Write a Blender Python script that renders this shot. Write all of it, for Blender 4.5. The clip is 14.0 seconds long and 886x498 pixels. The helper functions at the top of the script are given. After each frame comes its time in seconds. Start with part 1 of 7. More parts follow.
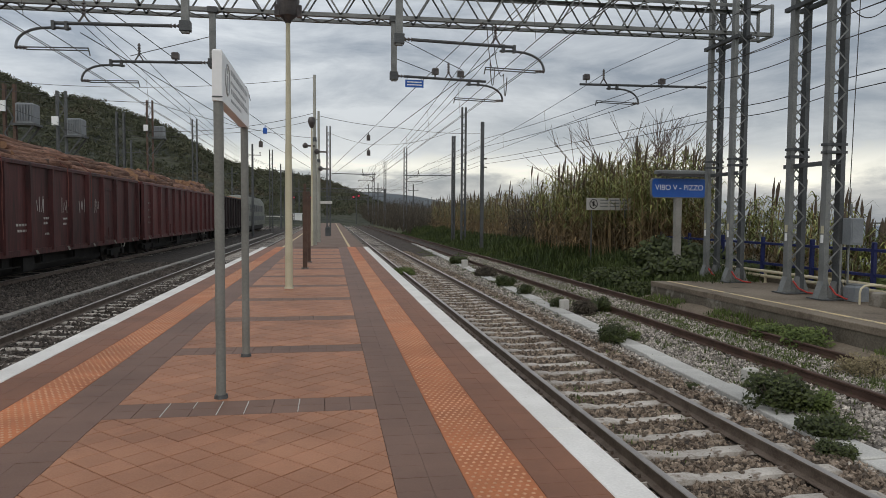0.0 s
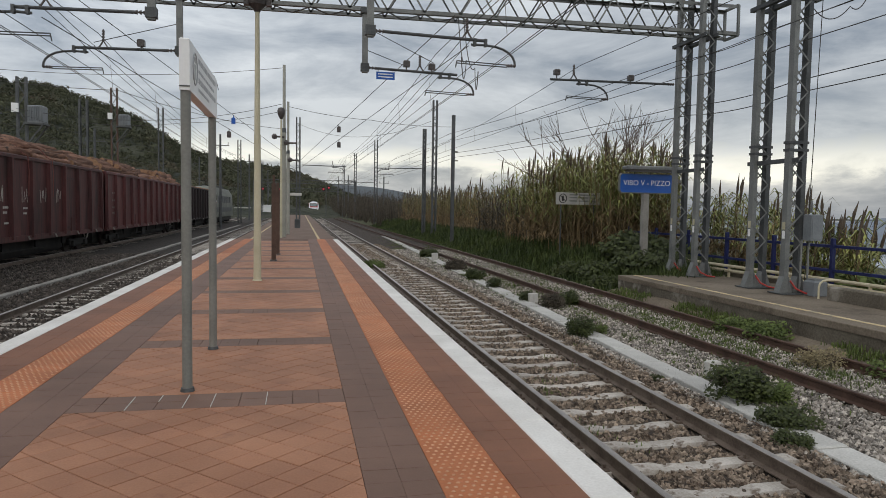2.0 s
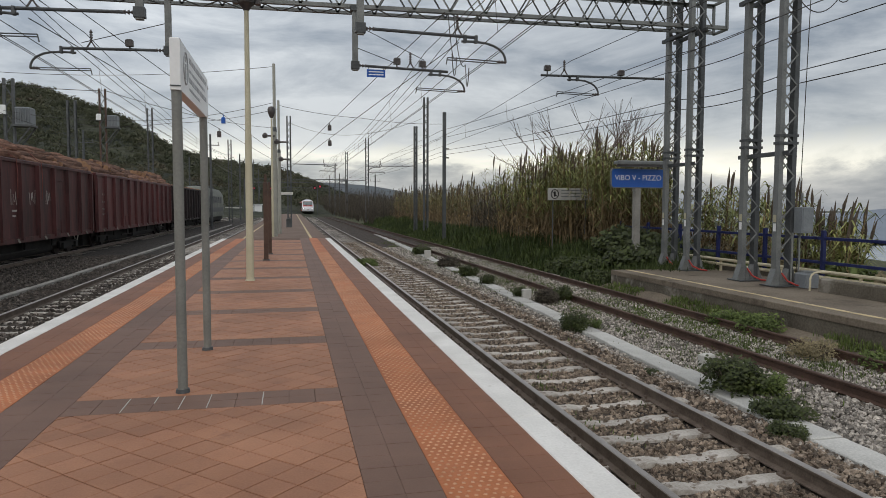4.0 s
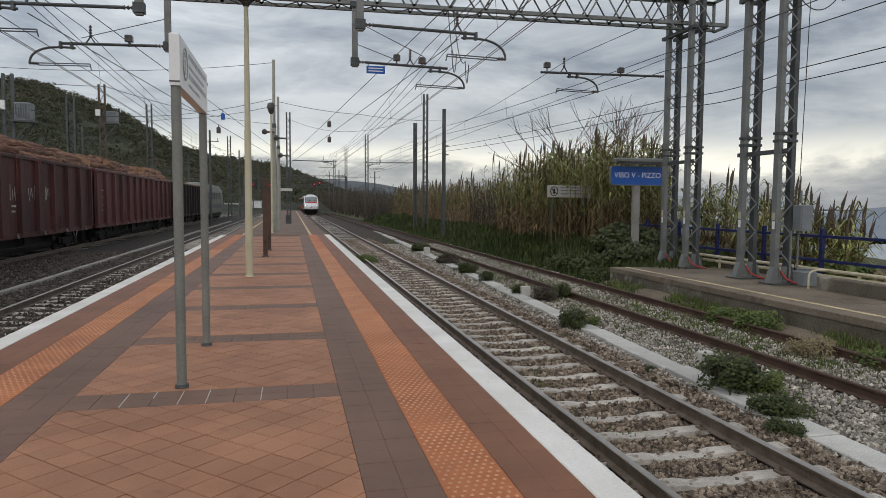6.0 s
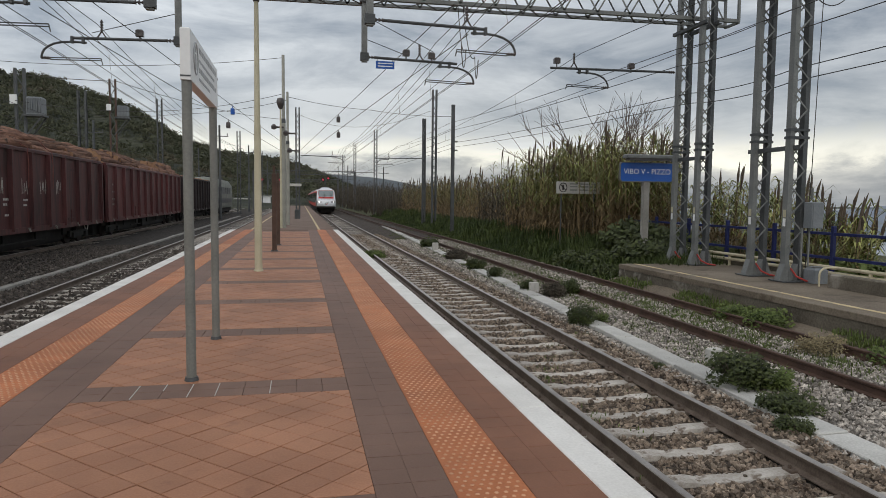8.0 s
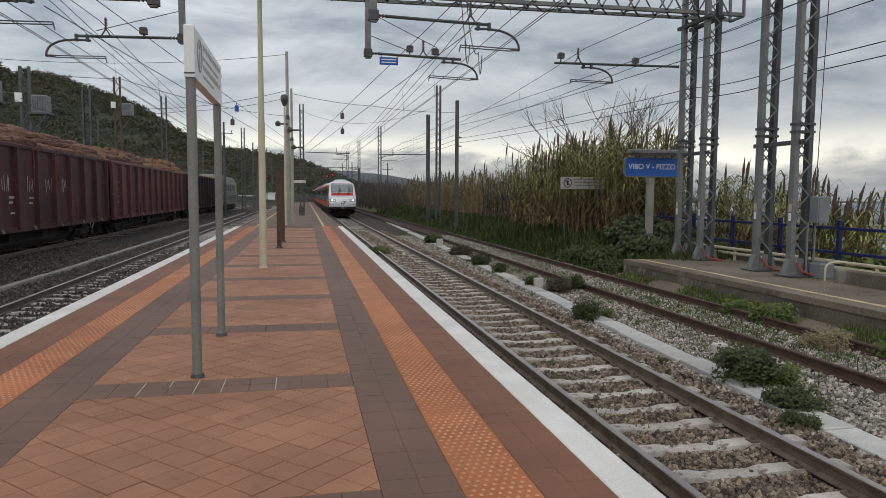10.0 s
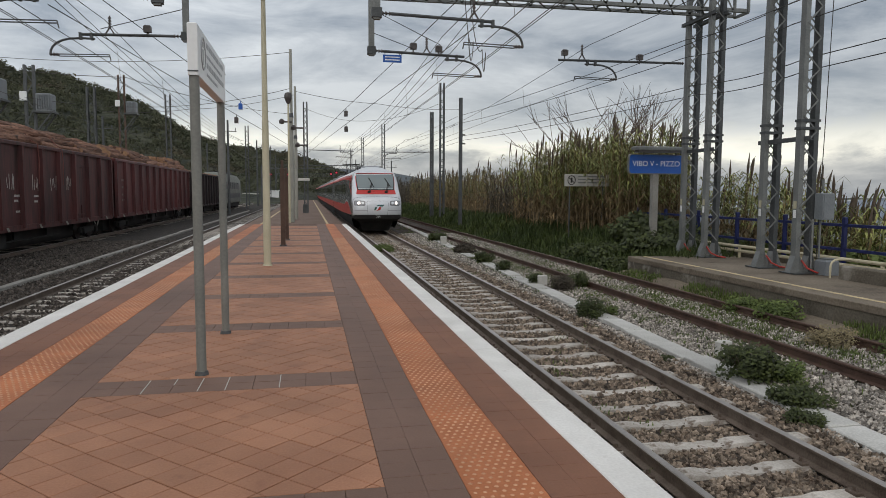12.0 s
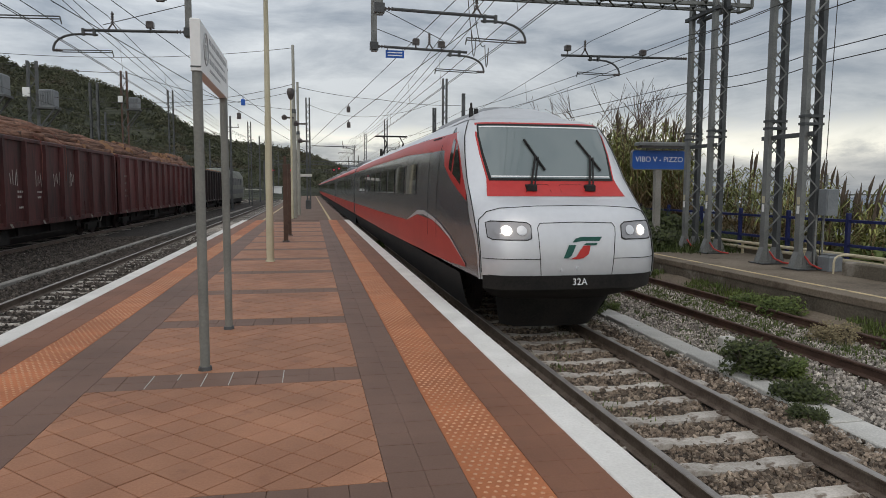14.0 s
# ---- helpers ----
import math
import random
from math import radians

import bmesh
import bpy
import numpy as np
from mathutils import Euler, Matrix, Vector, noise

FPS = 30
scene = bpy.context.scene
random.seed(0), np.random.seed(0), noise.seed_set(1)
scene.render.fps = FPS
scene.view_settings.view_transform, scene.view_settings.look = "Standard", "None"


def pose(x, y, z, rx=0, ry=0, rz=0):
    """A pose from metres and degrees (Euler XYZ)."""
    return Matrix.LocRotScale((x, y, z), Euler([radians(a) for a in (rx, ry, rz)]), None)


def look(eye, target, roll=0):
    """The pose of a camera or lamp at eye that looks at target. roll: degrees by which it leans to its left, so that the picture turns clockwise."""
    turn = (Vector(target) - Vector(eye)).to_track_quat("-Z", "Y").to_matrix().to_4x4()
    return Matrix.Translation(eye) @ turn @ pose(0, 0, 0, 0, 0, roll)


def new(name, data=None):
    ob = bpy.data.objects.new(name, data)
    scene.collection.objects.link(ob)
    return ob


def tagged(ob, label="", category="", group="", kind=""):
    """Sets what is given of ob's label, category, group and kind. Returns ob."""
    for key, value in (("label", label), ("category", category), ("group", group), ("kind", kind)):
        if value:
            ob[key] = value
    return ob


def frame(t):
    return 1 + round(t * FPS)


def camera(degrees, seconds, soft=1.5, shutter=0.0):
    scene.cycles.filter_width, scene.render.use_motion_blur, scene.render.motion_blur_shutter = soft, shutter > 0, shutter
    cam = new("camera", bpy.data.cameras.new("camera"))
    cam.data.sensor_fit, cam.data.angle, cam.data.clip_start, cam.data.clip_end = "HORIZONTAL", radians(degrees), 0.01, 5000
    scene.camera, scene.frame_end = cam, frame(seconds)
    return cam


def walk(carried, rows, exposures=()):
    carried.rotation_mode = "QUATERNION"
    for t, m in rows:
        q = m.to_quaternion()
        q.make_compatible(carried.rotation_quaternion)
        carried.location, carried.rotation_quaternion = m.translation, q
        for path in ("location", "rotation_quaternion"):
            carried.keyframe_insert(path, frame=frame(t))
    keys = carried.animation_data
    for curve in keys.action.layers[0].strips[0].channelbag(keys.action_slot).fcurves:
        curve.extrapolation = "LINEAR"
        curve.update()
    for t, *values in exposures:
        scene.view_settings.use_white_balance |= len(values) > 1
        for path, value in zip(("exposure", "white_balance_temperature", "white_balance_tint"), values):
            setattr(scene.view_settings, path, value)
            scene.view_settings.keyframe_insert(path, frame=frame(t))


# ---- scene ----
cam = camera(66.3, 14.0, soft=0.75)
# seconds, x, y, z, yaw, pitch, roll
PATH = [
    (0.0, 0.028, 0.012, 1.751, -9.388, -2.823, -0.383),
    (0.5, 0.004, 0.013, 1.749, -10.429, -2.346, -0.207),
    (1.0, 0.001, 0.014, 1.750, -11.581, -2.211, -1.222),
    (1.5, 0.020, -0.004, 1.752, -11.875, -2.363, -0.706),
    (2.0, 0.030, -0.008, 1.753, -11.870, -3.379, -0.906),
    (2.5, 0.008, 0.003, 1.748, -11.996, -2.953, -0.690),
    (3.0, 0.000, -0.000, 1.750, -12.200, -2.620, -0.000),
    (3.5, 0.007, 0.001, 1.752, -12.478, -3.355, -0.042),
    (6.0, 0.012, -0.013, 1.747, -12.612, -3.862, -0.355),
    (6.5, 0.014, -0.016, 1.744, -12.153, -3.747, -0.088),
    (7.0, 0.017, -0.021, 1.740, -11.867, -3.716, -0.053),
    (7.5, 0.009, -0.017, 1.740, -11.813, -4.132, -0.407),
    (8.0, 0.007, -0.017, 1.740, -11.890, -4.216, -0.613),
    (10.5, 0.007, -0.013, 1.741, -11.456, -4.601, -0.348),
    (11.0, 0.008, -0.010, 1.734, -11.550, -4.670, -0.588),
    (11.5, 0.006, -0.015, 1.740, -11.401, -5.013, -0.434),
    (12.0, 0.010, -0.012, 1.740, -11.210, -4.762, -0.242),
    (12.5, 0.005, -0.007, 1.736, -11.247, -5.064, -0.313),
    (13.0, 0.005, -0.008, 1.736, -11.143, -5.026, -0.427),
    (13.5, 0.009, -0.021, 1.737, -11.059, -5.116, -0.279),
    (14.0, 0.007, -0.014, 1.738, -10.996, -5.107, -0.228),
]
walk(cam, [(t, pose(x, y, z, 90 + p, r, a)) for t, x, y, z, a, p, r in PATH], [(0.0, -0.08, 7300, 13), (14.0, -0.08, 7300, 13)])

# ---- world and light: overcast late-afternoon sky, brighter band low over the sea ----
SUN_EL, SUN_AZ = radians(38), radians(205)      # behind thick cloud, over the camera's shoulder
world = bpy.data.worlds.new("overcast_sky")
scene.world = world
world.use_nodes = True
wn, wl = world.node_tree.nodes, world.node_tree.links
wn.clear()


def wnode(kind, **sets):
    n = wn.new(kind)
    for k, v in sets.items():
        n.inputs[k].default_value = v
    return n


sky = wn.new("ShaderNodeTexSky")
sky.sky_type, sky.sun_disc, sky.sun_elevation, sky.sun_rotation = "NISHITA", False, SUN_EL, SUN_AZ
sky_gain = wn.new("ShaderNodeVectorMath")
sky_gain.operation = "SCALE"
sky_gain.inputs["Scale"].default_value = 0.08
wl.new(sky.outputs[0], sky_gain.inputs[0])
wcoord = wn.new("ShaderNodeTexCoord")
wsep = wn.new("ShaderNodeSeparateXYZ")
wl.new(wcoord.outputs["Generated"], wsep.inputs[0])
wmap = wn.new("ShaderNodeMapping")
wmap.inputs["Scale"].default_value = (1.0, 1.0, 3.6)
wl.new(wcoord.outputs["Generated"], wmap.inputs[0])
cl1 = wnode("ShaderNodeTexNoise", Scale=4.2, Detail=9.0, Roughness=0.60, Distortion=0.35)
wl.new(wmap.outputs[0], cl1.inputs["Vector"])
# grey layer: darker and lighter folds
ramp1 = wn.new("ShaderNodeValToRGB")
ramp1.color_ramp.elements[0].position, ramp1.color_ramp.elements[0].color = 0.35, (0.285, 0.350, 0.430, 1)
ramp1.color_ramp.elements[1].position, ramp1.color_ramp.elements[1].color = 0.66, (0.645, 0.725, 0.795, 1)
wl.new(cl1.outputs[0], ramp1.inputs[0])
# height above the horizon: bright cream band low down, brighter again overhead
band = wn.new("ShaderNodeValToRGB")
be = band.color_ramp.elements
be[0].position, be[0].color = 0.0, (0.58, 0.58, 0.59, 1)
be[1].position, be[1].color = 1.0, (0.95, 0.95, 0.97, 1)
for pos, col in ((0.030, (0.62, 0.61, 0.61, 1)), (0.052, (0.78, 0.75, 0.71, 1)), (0.066, (1.30, 1.21, 1.05, 1)), (0.080, (1.26, 1.18, 1.04, 1)), (0.098, (0.84, 0.83, 0.82, 1)), (0.16, (0.68, 0.69, 0.71, 1)), (0.30, (0.78, 0.80, 0.83, 1)), (0.55, (0.88, 0.88, 0.90, 1))):
    e = be.new(pos)
    e.color = col
wadd = wn.new("ShaderNodeMath")
wadd.operation = "MULTIPLY_ADD"
wl.new(cl1.outputs[0], wadd.inputs[0])
wadd.inputs[1].default_value, wadd.inputs[2].default_value = 0.13, -0.065
wadd2 = wn.new("ShaderNodeMath")
wl.new(wsep.outputs[2], wadd2.inputs[0])
wl.new(wadd.outputs[0], wadd2.inputs[1])
wl.new(wadd2.outputs[0], band.inputs[0])
wmul = wn.new("ShaderNodeMix")
wmul.data_type, wmul.blend_type = "RGBA", "MULTIPLY"
wmul.inputs[0].default_value = 1.0
wl.new(ramp1.outputs[0], wmul.inputs[6])
wl.new(band.outputs[0], wmul.inputs[7])
# the cloud is thinner away from the sea: brighter behind the camera
wy = wn.new("ShaderNodeMapRange")
wy.inputs["From Min"].default_value, wy.inputs["From Max"].default_value = 0.55, -0.6
wy.inputs["To Min"].default_value, wy.inputs["To Max"].default_value = 1.0, 1.35
wl.new(wsep.outputs[1], wy.inputs[0])
wx = wn.new("ShaderNodeMapRange")          # and landward, over the hill
wx.inputs["From Min"].default_value, wx.inputs["From Max"].default_value = 0.25, -0.55
wx.inputs["To Min"].default_value, wx.inputs["To Max"].default_value = 1.12, 1.54
wl.new(wsep.outputs[0], wx.inputs[0])
wxy = wn.new("ShaderNodeMath")
wxy.operation = "MULTIPLY"
wl.new(wx.outputs[0], wxy.inputs[0])
wl.new(wy.outputs[0], wxy.inputs[1])
wgain = wn.new("ShaderNodeVectorMath")
wgain.operation = "SCALE"
wl.new(wmul.outputs[2], wgain.inputs[0])
wl.new(wxy.outputs[0], wgain.inputs["Scale"])
wmix = wn.new("ShaderNodeMix")
wmix.data_type = "RGBA"
wmix.inputs[0].default_value = 0.9
wl.new(sky_gain.outputs[0], wmix.inputs[6])
wl.new(wgain.outputs[0], wmix.inputs[7])
wbg = wnode("ShaderNodeBackground", Strength=1.25)
wl.new(wmix.outputs[2], wbg.inputs[0])
wout = wn.new("ShaderNodeOutputWorld")
wl.new(wbg.outputs[0], wout.inputs[0])

sun = new("sun", bpy.data.lights.new("sun", "SUN"))
sun.data.energy, sun.data.angle, sun.data.color = 0.55, radians(50), (1.0, 0.96, 0.90)
sun.matrix_world = look((0, 0, 0), (-math.sin(SUN_AZ) * math.cos(SUN_EL), -math.cos(SUN_AZ) * math.cos(SUN_EL), -math.sin(SUN_EL)))


# ---- materials ----
def mat(name, a, b, rough=0.8, metal=0.0, scale=3.0, fine=40.0, bump=0.3, bump_dist=0.004, spots=None, stretch=(1, 1, 1), rand=0.0, island=0.0, spec=0.35, place=False, large=None):
    """Two colours blended by coarse and fine noise, fine relief, optional stains and piece-to-piece variation."""
    m = bpy.data.materials.new(name)
    m.use_nodes = True
    nt = m.node_tree
    N, L = nt.nodes, nt.links
    bsdf = N["Principled BSDF"]
    tc = N.new("ShaderNodeTexCoord")
    mp = N.new("ShaderNodeMapping")
    mp.inputs["Scale"].default_value = stretch
    if place:                               # one pattern over the whole place, across all pieces
        L.new(N.new("ShaderNodeNewGeometry").outputs["Position"], mp.inputs[0])
    else:
        L.new(tc.outputs["Object"], mp.inputs[0])
    n1 = N.new("ShaderNodeTexNoise")
    n1.inputs["Scale"].default_value, n1.inputs["Detail"].default_value = scale, 5
    n2 = N.new("ShaderNodeTexNoise")
    n2.inputs["Scale"].default_value, n2.inputs["Detail"].default_value = fine, 4
    L.new(mp.outputs[0], n1.inputs["Vector"])
    L.new(mp.outputs[0], n2.inputs["Vector"])
    mx = N.new("ShaderNodeMath")
    mx.operation = "MULTIPLY_ADD"
    L.new(n1.outputs[0], mx.inputs[0])
    mx.inputs[1].default_value = 0.6
    mf = N.new("ShaderNodeMath")
    mf.operation = "MULTIPLY"
    L.new(n2.outputs[0], mf.inputs[0])
    mf.inputs[1].default_value = 0.4
    L.new(mf.outputs[0], mx.inputs[2])
    rp = N.new("ShaderNodeValToRGB")
    rp.color_ramp.elements[0].position, rp.color_ramp.elements[0].color = 0.36, (*a, 1)
    rp.color_ramp.elements[1].position, rp.color_ramp.elements[1].color = 0.64, (*b, 1)
    L.new(mx.outputs[0], rp.inputs[0])
    col = rp.outputs[0]
    if spots:
        sc, thr, colour = spots
        n3 = N.new("ShaderNodeTexNoise")
        n3.inputs["Scale"].default_value, n3.inputs["Detail"].default_value, n3.inputs["Roughness"].default_value = sc, 6, 0.65
        L.new(mp.outputs[0], n3.inputs["Vector"])
        r3 = N.new("ShaderNodeValToRGB")
        r3.color_ramp.elements[0].position, r3.color_ramp.elements[1].position = thr, thr + 0.1
        L.new(n3.outputs[0], r3.inputs[0])
        m3 = N.new("ShaderNodeMix")
        m3.data_type = "RGBA"
        L.new(r3.outputs[0], m3.inputs[0])
        L.new(col, m3.inputs[6])
        m3.inputs[7].default_value = (*colour, 1)
        col = m3.outputs[2]
    if large:                               # wide soft stains, lighter and darker
        amount, sc = large
        n4 = N.new("ShaderNodeTexNoise")
        n4.inputs["Scale"].default_value, n4.inputs["Detail"].default_value, n4.inputs["Roughness"].default_value = sc, 7, 0.62
        L.new(mp.outputs[0], n4.inputs["Vector"])
        m4 = N.new("ShaderNodeMapRange")
        m4.inputs["From Min"].default_value, m4.inputs["From Max"].default_value = 0.32, 0.68
        m4.inputs["To Min"].default_value, m4.inputs["To Max"].default_value = 1 - amount, 1 + amount
        L.new(n4.outputs[0], m4.inputs[0])
        h4 = N.new("ShaderNodeHueSaturation")
        L.new(m4.outputs[0], h4.inputs["Value"])
        L.new(col, h4.inputs["Color"])
        col = h4.outputs[0]
    for amount, node, sock in ((rand, "ShaderNodeObjectInfo", "Random"), (island, "ShaderNodeNewGeometry", "Random Per Island")):
        if amount:
            oi = N.new(node)
            mr = N.new("ShaderNodeMapRange")
            mr.inputs["To Min"].default_value, mr.inputs["To Max"].default_value = 1 - amount, 1 + amount
            L.new(oi.outputs[sock], mr.inputs[0])
            hv = N.new("ShaderNodeHueSaturation")
            L.new(mr.outputs[0], hv.inputs["Value"])
            L.new(col, hv.inputs["Color"])
            col = hv.outputs[0]
    L.new(col, bsdf.inputs["Base Color"])
    bsdf.inputs["Roughness"].default_value, bsdf.inputs["Metallic"].default_value = rough, metal
    bsdf.inputs["Specular IOR Level"].default_value = spec
    if bump:
        bp = N.new("ShaderNodeBump")
        bp.inputs["Strength"].default_value, bp.inputs["Distance"].default_value = bump, bump_dist
        L.new(n2.outputs[0], bp.inputs["Height"])
        L.new(bp.outputs[0], bsdf.inputs["Normal"])
    return m


def glow(name, colour, strength):
    m = bpy.data.materials.new(name)
    m.use_nodes = True
    b = m.node_tree.nodes["Principled BSDF"]
    b.inputs["Base Color"].default_value = (*colour, 1)
    b.inputs["Emission Color"].default_value = (*colour, 1)
    b.inputs["Emission Strength"].default_value = strength
    return m


def glass_mat(name, colour=(0.02, 0.025, 0.03), rough=0.04):
    m = bpy.data.materials.new(name)
    m.use_nodes = True
    b = m.node_tree.nodes["Principled BSDF"]
    b.inputs["Base Color"].default_value = (*colour, 1)
    b.inputs["Roughness"].default_value = rough
    b.inputs["Specular IOR Level"].default_value = 0.9
    b.inputs["Coat Weight"].default_value = 0.25
    b.inputs["Coat Roughness"].default_value = 0.02
    return m


M_TILE = mat("terracotta_tile", (0.275, 0.120, 0.066), (0.37, 0.172, 0.096), 0.62, scale=1.3, fine=60, bump=0.35, bump_dist=0.002, spots=(2.3, 0.60, (0.25, 0.108, 0.062)), place=True, large=(0.16, 0.75), rand=0.10)
M_TILE_S = mat("terracotta_tile_far", (0.275, 0.120, 0.066), (0.37, 0.172, 0.096), 0.62, scale=1.3, fine=60, bump=0.35, bump_dist=0.002, spots=(2.3, 0.60, (0.25, 0.108, 0.062)), place=True, large=(0.16, 0.75), island=0.10)
M_BRICK = mat("dark_paver", (0.134, 0.073, 0.051), (0.175, 0.098, 0.070), 0.62, scale=1.1, fine=70, bump=0.3, bump_dist=0.002, spots=(2.2, 0.66, (0.22, 0.145, 0.112)), place=True, large=(0.15, 0.6), rand=0.025)
M_BRICK_S = mat("dark_paver_far", (0.134, 0.073, 0.051), (0.175, 0.098, 0.070), 0.62, scale=1.1, fine=70, bump=0.3, bump_dist=0.002, spots=(2.2, 0.66, (0.22, 0.145, 0.112)), place=True, large=(0.15, 0.6), island=0.025)
M_BROWN = mat("brown_paver", (0.172, 0.072, 0.040), (0.226, 0.098, 0.056), 0.62, scale=1.2, fine=70, bump=0.3, bump_dist=0.002, spots=(2.0, 0.64, (0.155, 0.074, 0.046)), place=True, large=(0.15, 0.7), island=0.03)
M_BROWN_N = mat("brown_paver_near", (0.172, 0.072, 0.040), (0.226, 0.098, 0.056), 0.62, scale=1.2, fine=70, bump=0.3, bump_dist=0.002, spots=(2.0, 0.64, (0.155, 0.074, 0.046)), place=True, large=(0.15, 0.7), rand=0.03)
M_TACT = mat("orange_tactile_tile", (0.335, 0.106, 0.040), (0.46, 0.155, 0.062), 0.65, scale=2.0, fine=60, bump=0.2, bump_dist=0.002, island=0.05, rand=0.07, place=True, large=(0.22, 0.55), spots=(3.1, 0.62, (0.30, 0.11, 0.055)))
M_DOME = mat("worn_tactile_dome", (0.44, 0.20, 0.10), (0.58, 0.32, 0.19), 0.6, scale=2.5, fine=60, bump=0.1, place=True, large=(0.2, 0.9))
M_JOINT = mat("mortar_joint", (0.085, 0.05, 0.036), (0.17, 0.105, 0.078), 0.9, scale=1.6, fine=30)
M_WHITE = mat("white_edge_paint", (0.61, 0.585, 0.545), (0.76, 0.735, 0.695), 0.65, scale=1.5, fine=50, bump=0.2, spots=(6, 0.64, (0.46, 0.42, 0.37)), place=True, large=(0.08, 1.2))
M_CONC = mat("weathered_concrete", (0.20, 0.19, 0.17), (0.34, 0.32, 0.29), 0.9, scale=1.2, fine=30, bump=0.5, spots=(2.5, 0.58, (0.11, 0.10, 0.09)))
M_CONC_L = mat("pale_concrete", (0.40, 0.39, 0.36), (0.56, 0.54, 0.50), 0.9, scale=2, fine=40, bump=0.4, spots=(4, 0.62, (0.26, 0.25, 0.22)))
M_CONC_W = mat("bleached_concrete", (0.34, 0.33, 0.305), (0.56, 0.545, 0.51), 0.9, scale=1.5, fine=40, bump=0.4, spots=(3, 0.6, (0.28, 0.26, 0.23)), rand=0.15)
M_SLEEP = mat("concrete_sleeper", (0.31, 0.275, 0.235), (0.55, 0.505, 0.455), 0.9, scale=4, fine=50, bump=0.4, spots=(5, 0.56, (0.17, 0.13, 0.10)), rand=0.15)
M_RAIL = mat("rusty_rail", (0.085, 0.060, 0.045), (0.18, 0.140, 0.112), 0.6, metal=0.2, scale=5, fine=60, bump=0.2)
M_RAILTOP = mat("worn_rail_head", (0.31, 0.28, 0.255), (0.44, 0.405, 0.375), 0.40, metal=0.65, scale=3, fine=50, bump=0.05)
M_RAIL_DULL = mat("brown_rail_head", (0.055, 0.031, 0.023), (0.105, 0.060, 0.043), 0.7, metal=0.1, scale=3, fine=50, bump=0.1)
M_STONE = mat("ballast_stone", (0.065, 0.043, 0.030), (0.30, 0.238, 0.182), 0.9, scale=6, fine=40, bump=0.4, island=0.65)
M_STONE_L = mat("pale_ballast_stone", (0.120, 0.104, 0.088), (0.46, 0.415, 0.365), 0.9, scale=6, fine=40, bump=0.4, island=0.65)
M_SOIL = mat("ballast_bed", (0.014, 0.010, 0.008), (0.080, 0.060, 0.046), 0.95, scale=5, fine=22, bump=1.0, bump_dist=0.03, spots=(0.5, 0.6, (0.06, 0.046, 0.032)))
# left ballast: shade around the standing wagons is put into this dark colour
M_SOIL_D = mat("ballast_bed_shaded_dark", (0.009, 0.007, 0.006), (0.052, 0.042, 0.034), 0.95, scale=5, fine=22, bump=1.0, bump_dist=0.03, spots=(0.5, 0.6, (0.03, 0.024, 0.018)))
M_GROUND = mat("scrub_ground", (0.035, 0.045, 0.018), (0.09, 0.085, 0.045), 0.95, scale=0.3, fine=6, bump=1.0, bump_dist=0.05, spots=(0.15, 0.55, (0.035, 0.05, 0.02)))
M_CONC_B = mat("mossy_brown_concrete", (0.07, 0.058, 0.043), (0.165, 0.142, 0.11), 0.92, scale=0.9, fine=25, bump=0.6, bump_dist=0.01, spots=(1.1, 0.54, (0.27, 0.245, 0.21)))
M_PTOP = mat("worn_brown_platform_top", (0.095, 0.073, 0.052), (0.225, 0.183, 0.138), 0.92, scale=0.6, fine=25, bump=0.5, spots=(0.8, 0.55, (0.085, 0.063, 0.045)))
M_BOARD = mat("weathered_white_board", (0.30, 0.29, 0.27), (0.44, 0.43, 0.40), 0.7, scale=2, fine=30, bump=0.2)
# stones of the left tracks, darkened for the same shade
M_STONE_D = mat("ballast_stone_shaded_dark", (0.034, 0.027, 0.022), (0.145, 0.122, 0.105), 0.9, scale=6, fine=40, bump=0.4, island=0.5)
M_ASPH = mat("old_platform_asphalt", (0.13, 0.085, 0.065), (0.20, 0.14, 0.11), 0.9, scale=0.8, fine=30, bump=0.5)
M_YEL = mat("faded_yellow_line", (0.48, 0.36, 0.19), (0.62, 0.50, 0.30), 0.8, scale=3, fine=30, spots=(2.2, 0.50, (0.30, 0.26, 0.19)))
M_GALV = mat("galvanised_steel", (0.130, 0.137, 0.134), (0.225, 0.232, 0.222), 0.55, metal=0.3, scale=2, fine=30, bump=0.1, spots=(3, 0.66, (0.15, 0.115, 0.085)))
# darker copy of the galvanised steel; also colours the shaded members of masts and trusses
M_GALV_D = mat("dark_and_shaded_galvanised_steel", (0.055, 0.06, 0.062), (0.105, 0.11, 0.112), 0.55, metal=0.3, scale=2, fine=30, bump=0.1)
M_WIRE = mat("dark_wire", (0.045, 0.045, 0.045), (0.075, 0.07, 0.065), 0.6, metal=0.4, scale=2, fine=20, bump=0)
M_INSUL = mat("dark_insulator", (0.05, 0.045, 0.045), (0.10, 0.085, 0.08), 0.35, scale=6, fine=30, bump=0)
M_SIGNPOST = mat("dark_grey_post_paint", (0.155, 0.158, 0.143), (0.225, 0.225, 0.203), 0.5, scale=2, fine=40, bump=0.1, spots=(4, 0.66, (0.15, 0.12, 0.085)))
M_POST = mat("grey_post_paint", (0.27, 0.27, 0.235), (0.36, 0.355, 0.31), 0.5, scale=2, fine=40, bump=0.1, spots=(4, 0.68, (0.2, 0.16, 0.11)))
M_CREAM = mat("cream_pole_paint", (0.44, 0.40, 0.28), (0.56, 0.52, 0.38), 0.55, scale=2, fine=40, bump=0.1)
M_RUSTPOST = mat("rusty_brown_post", (0.066, 0.040, 0.030), (0.115, 0.070, 0.052), 0.75, scale=3, fine=30, bump=0.3)
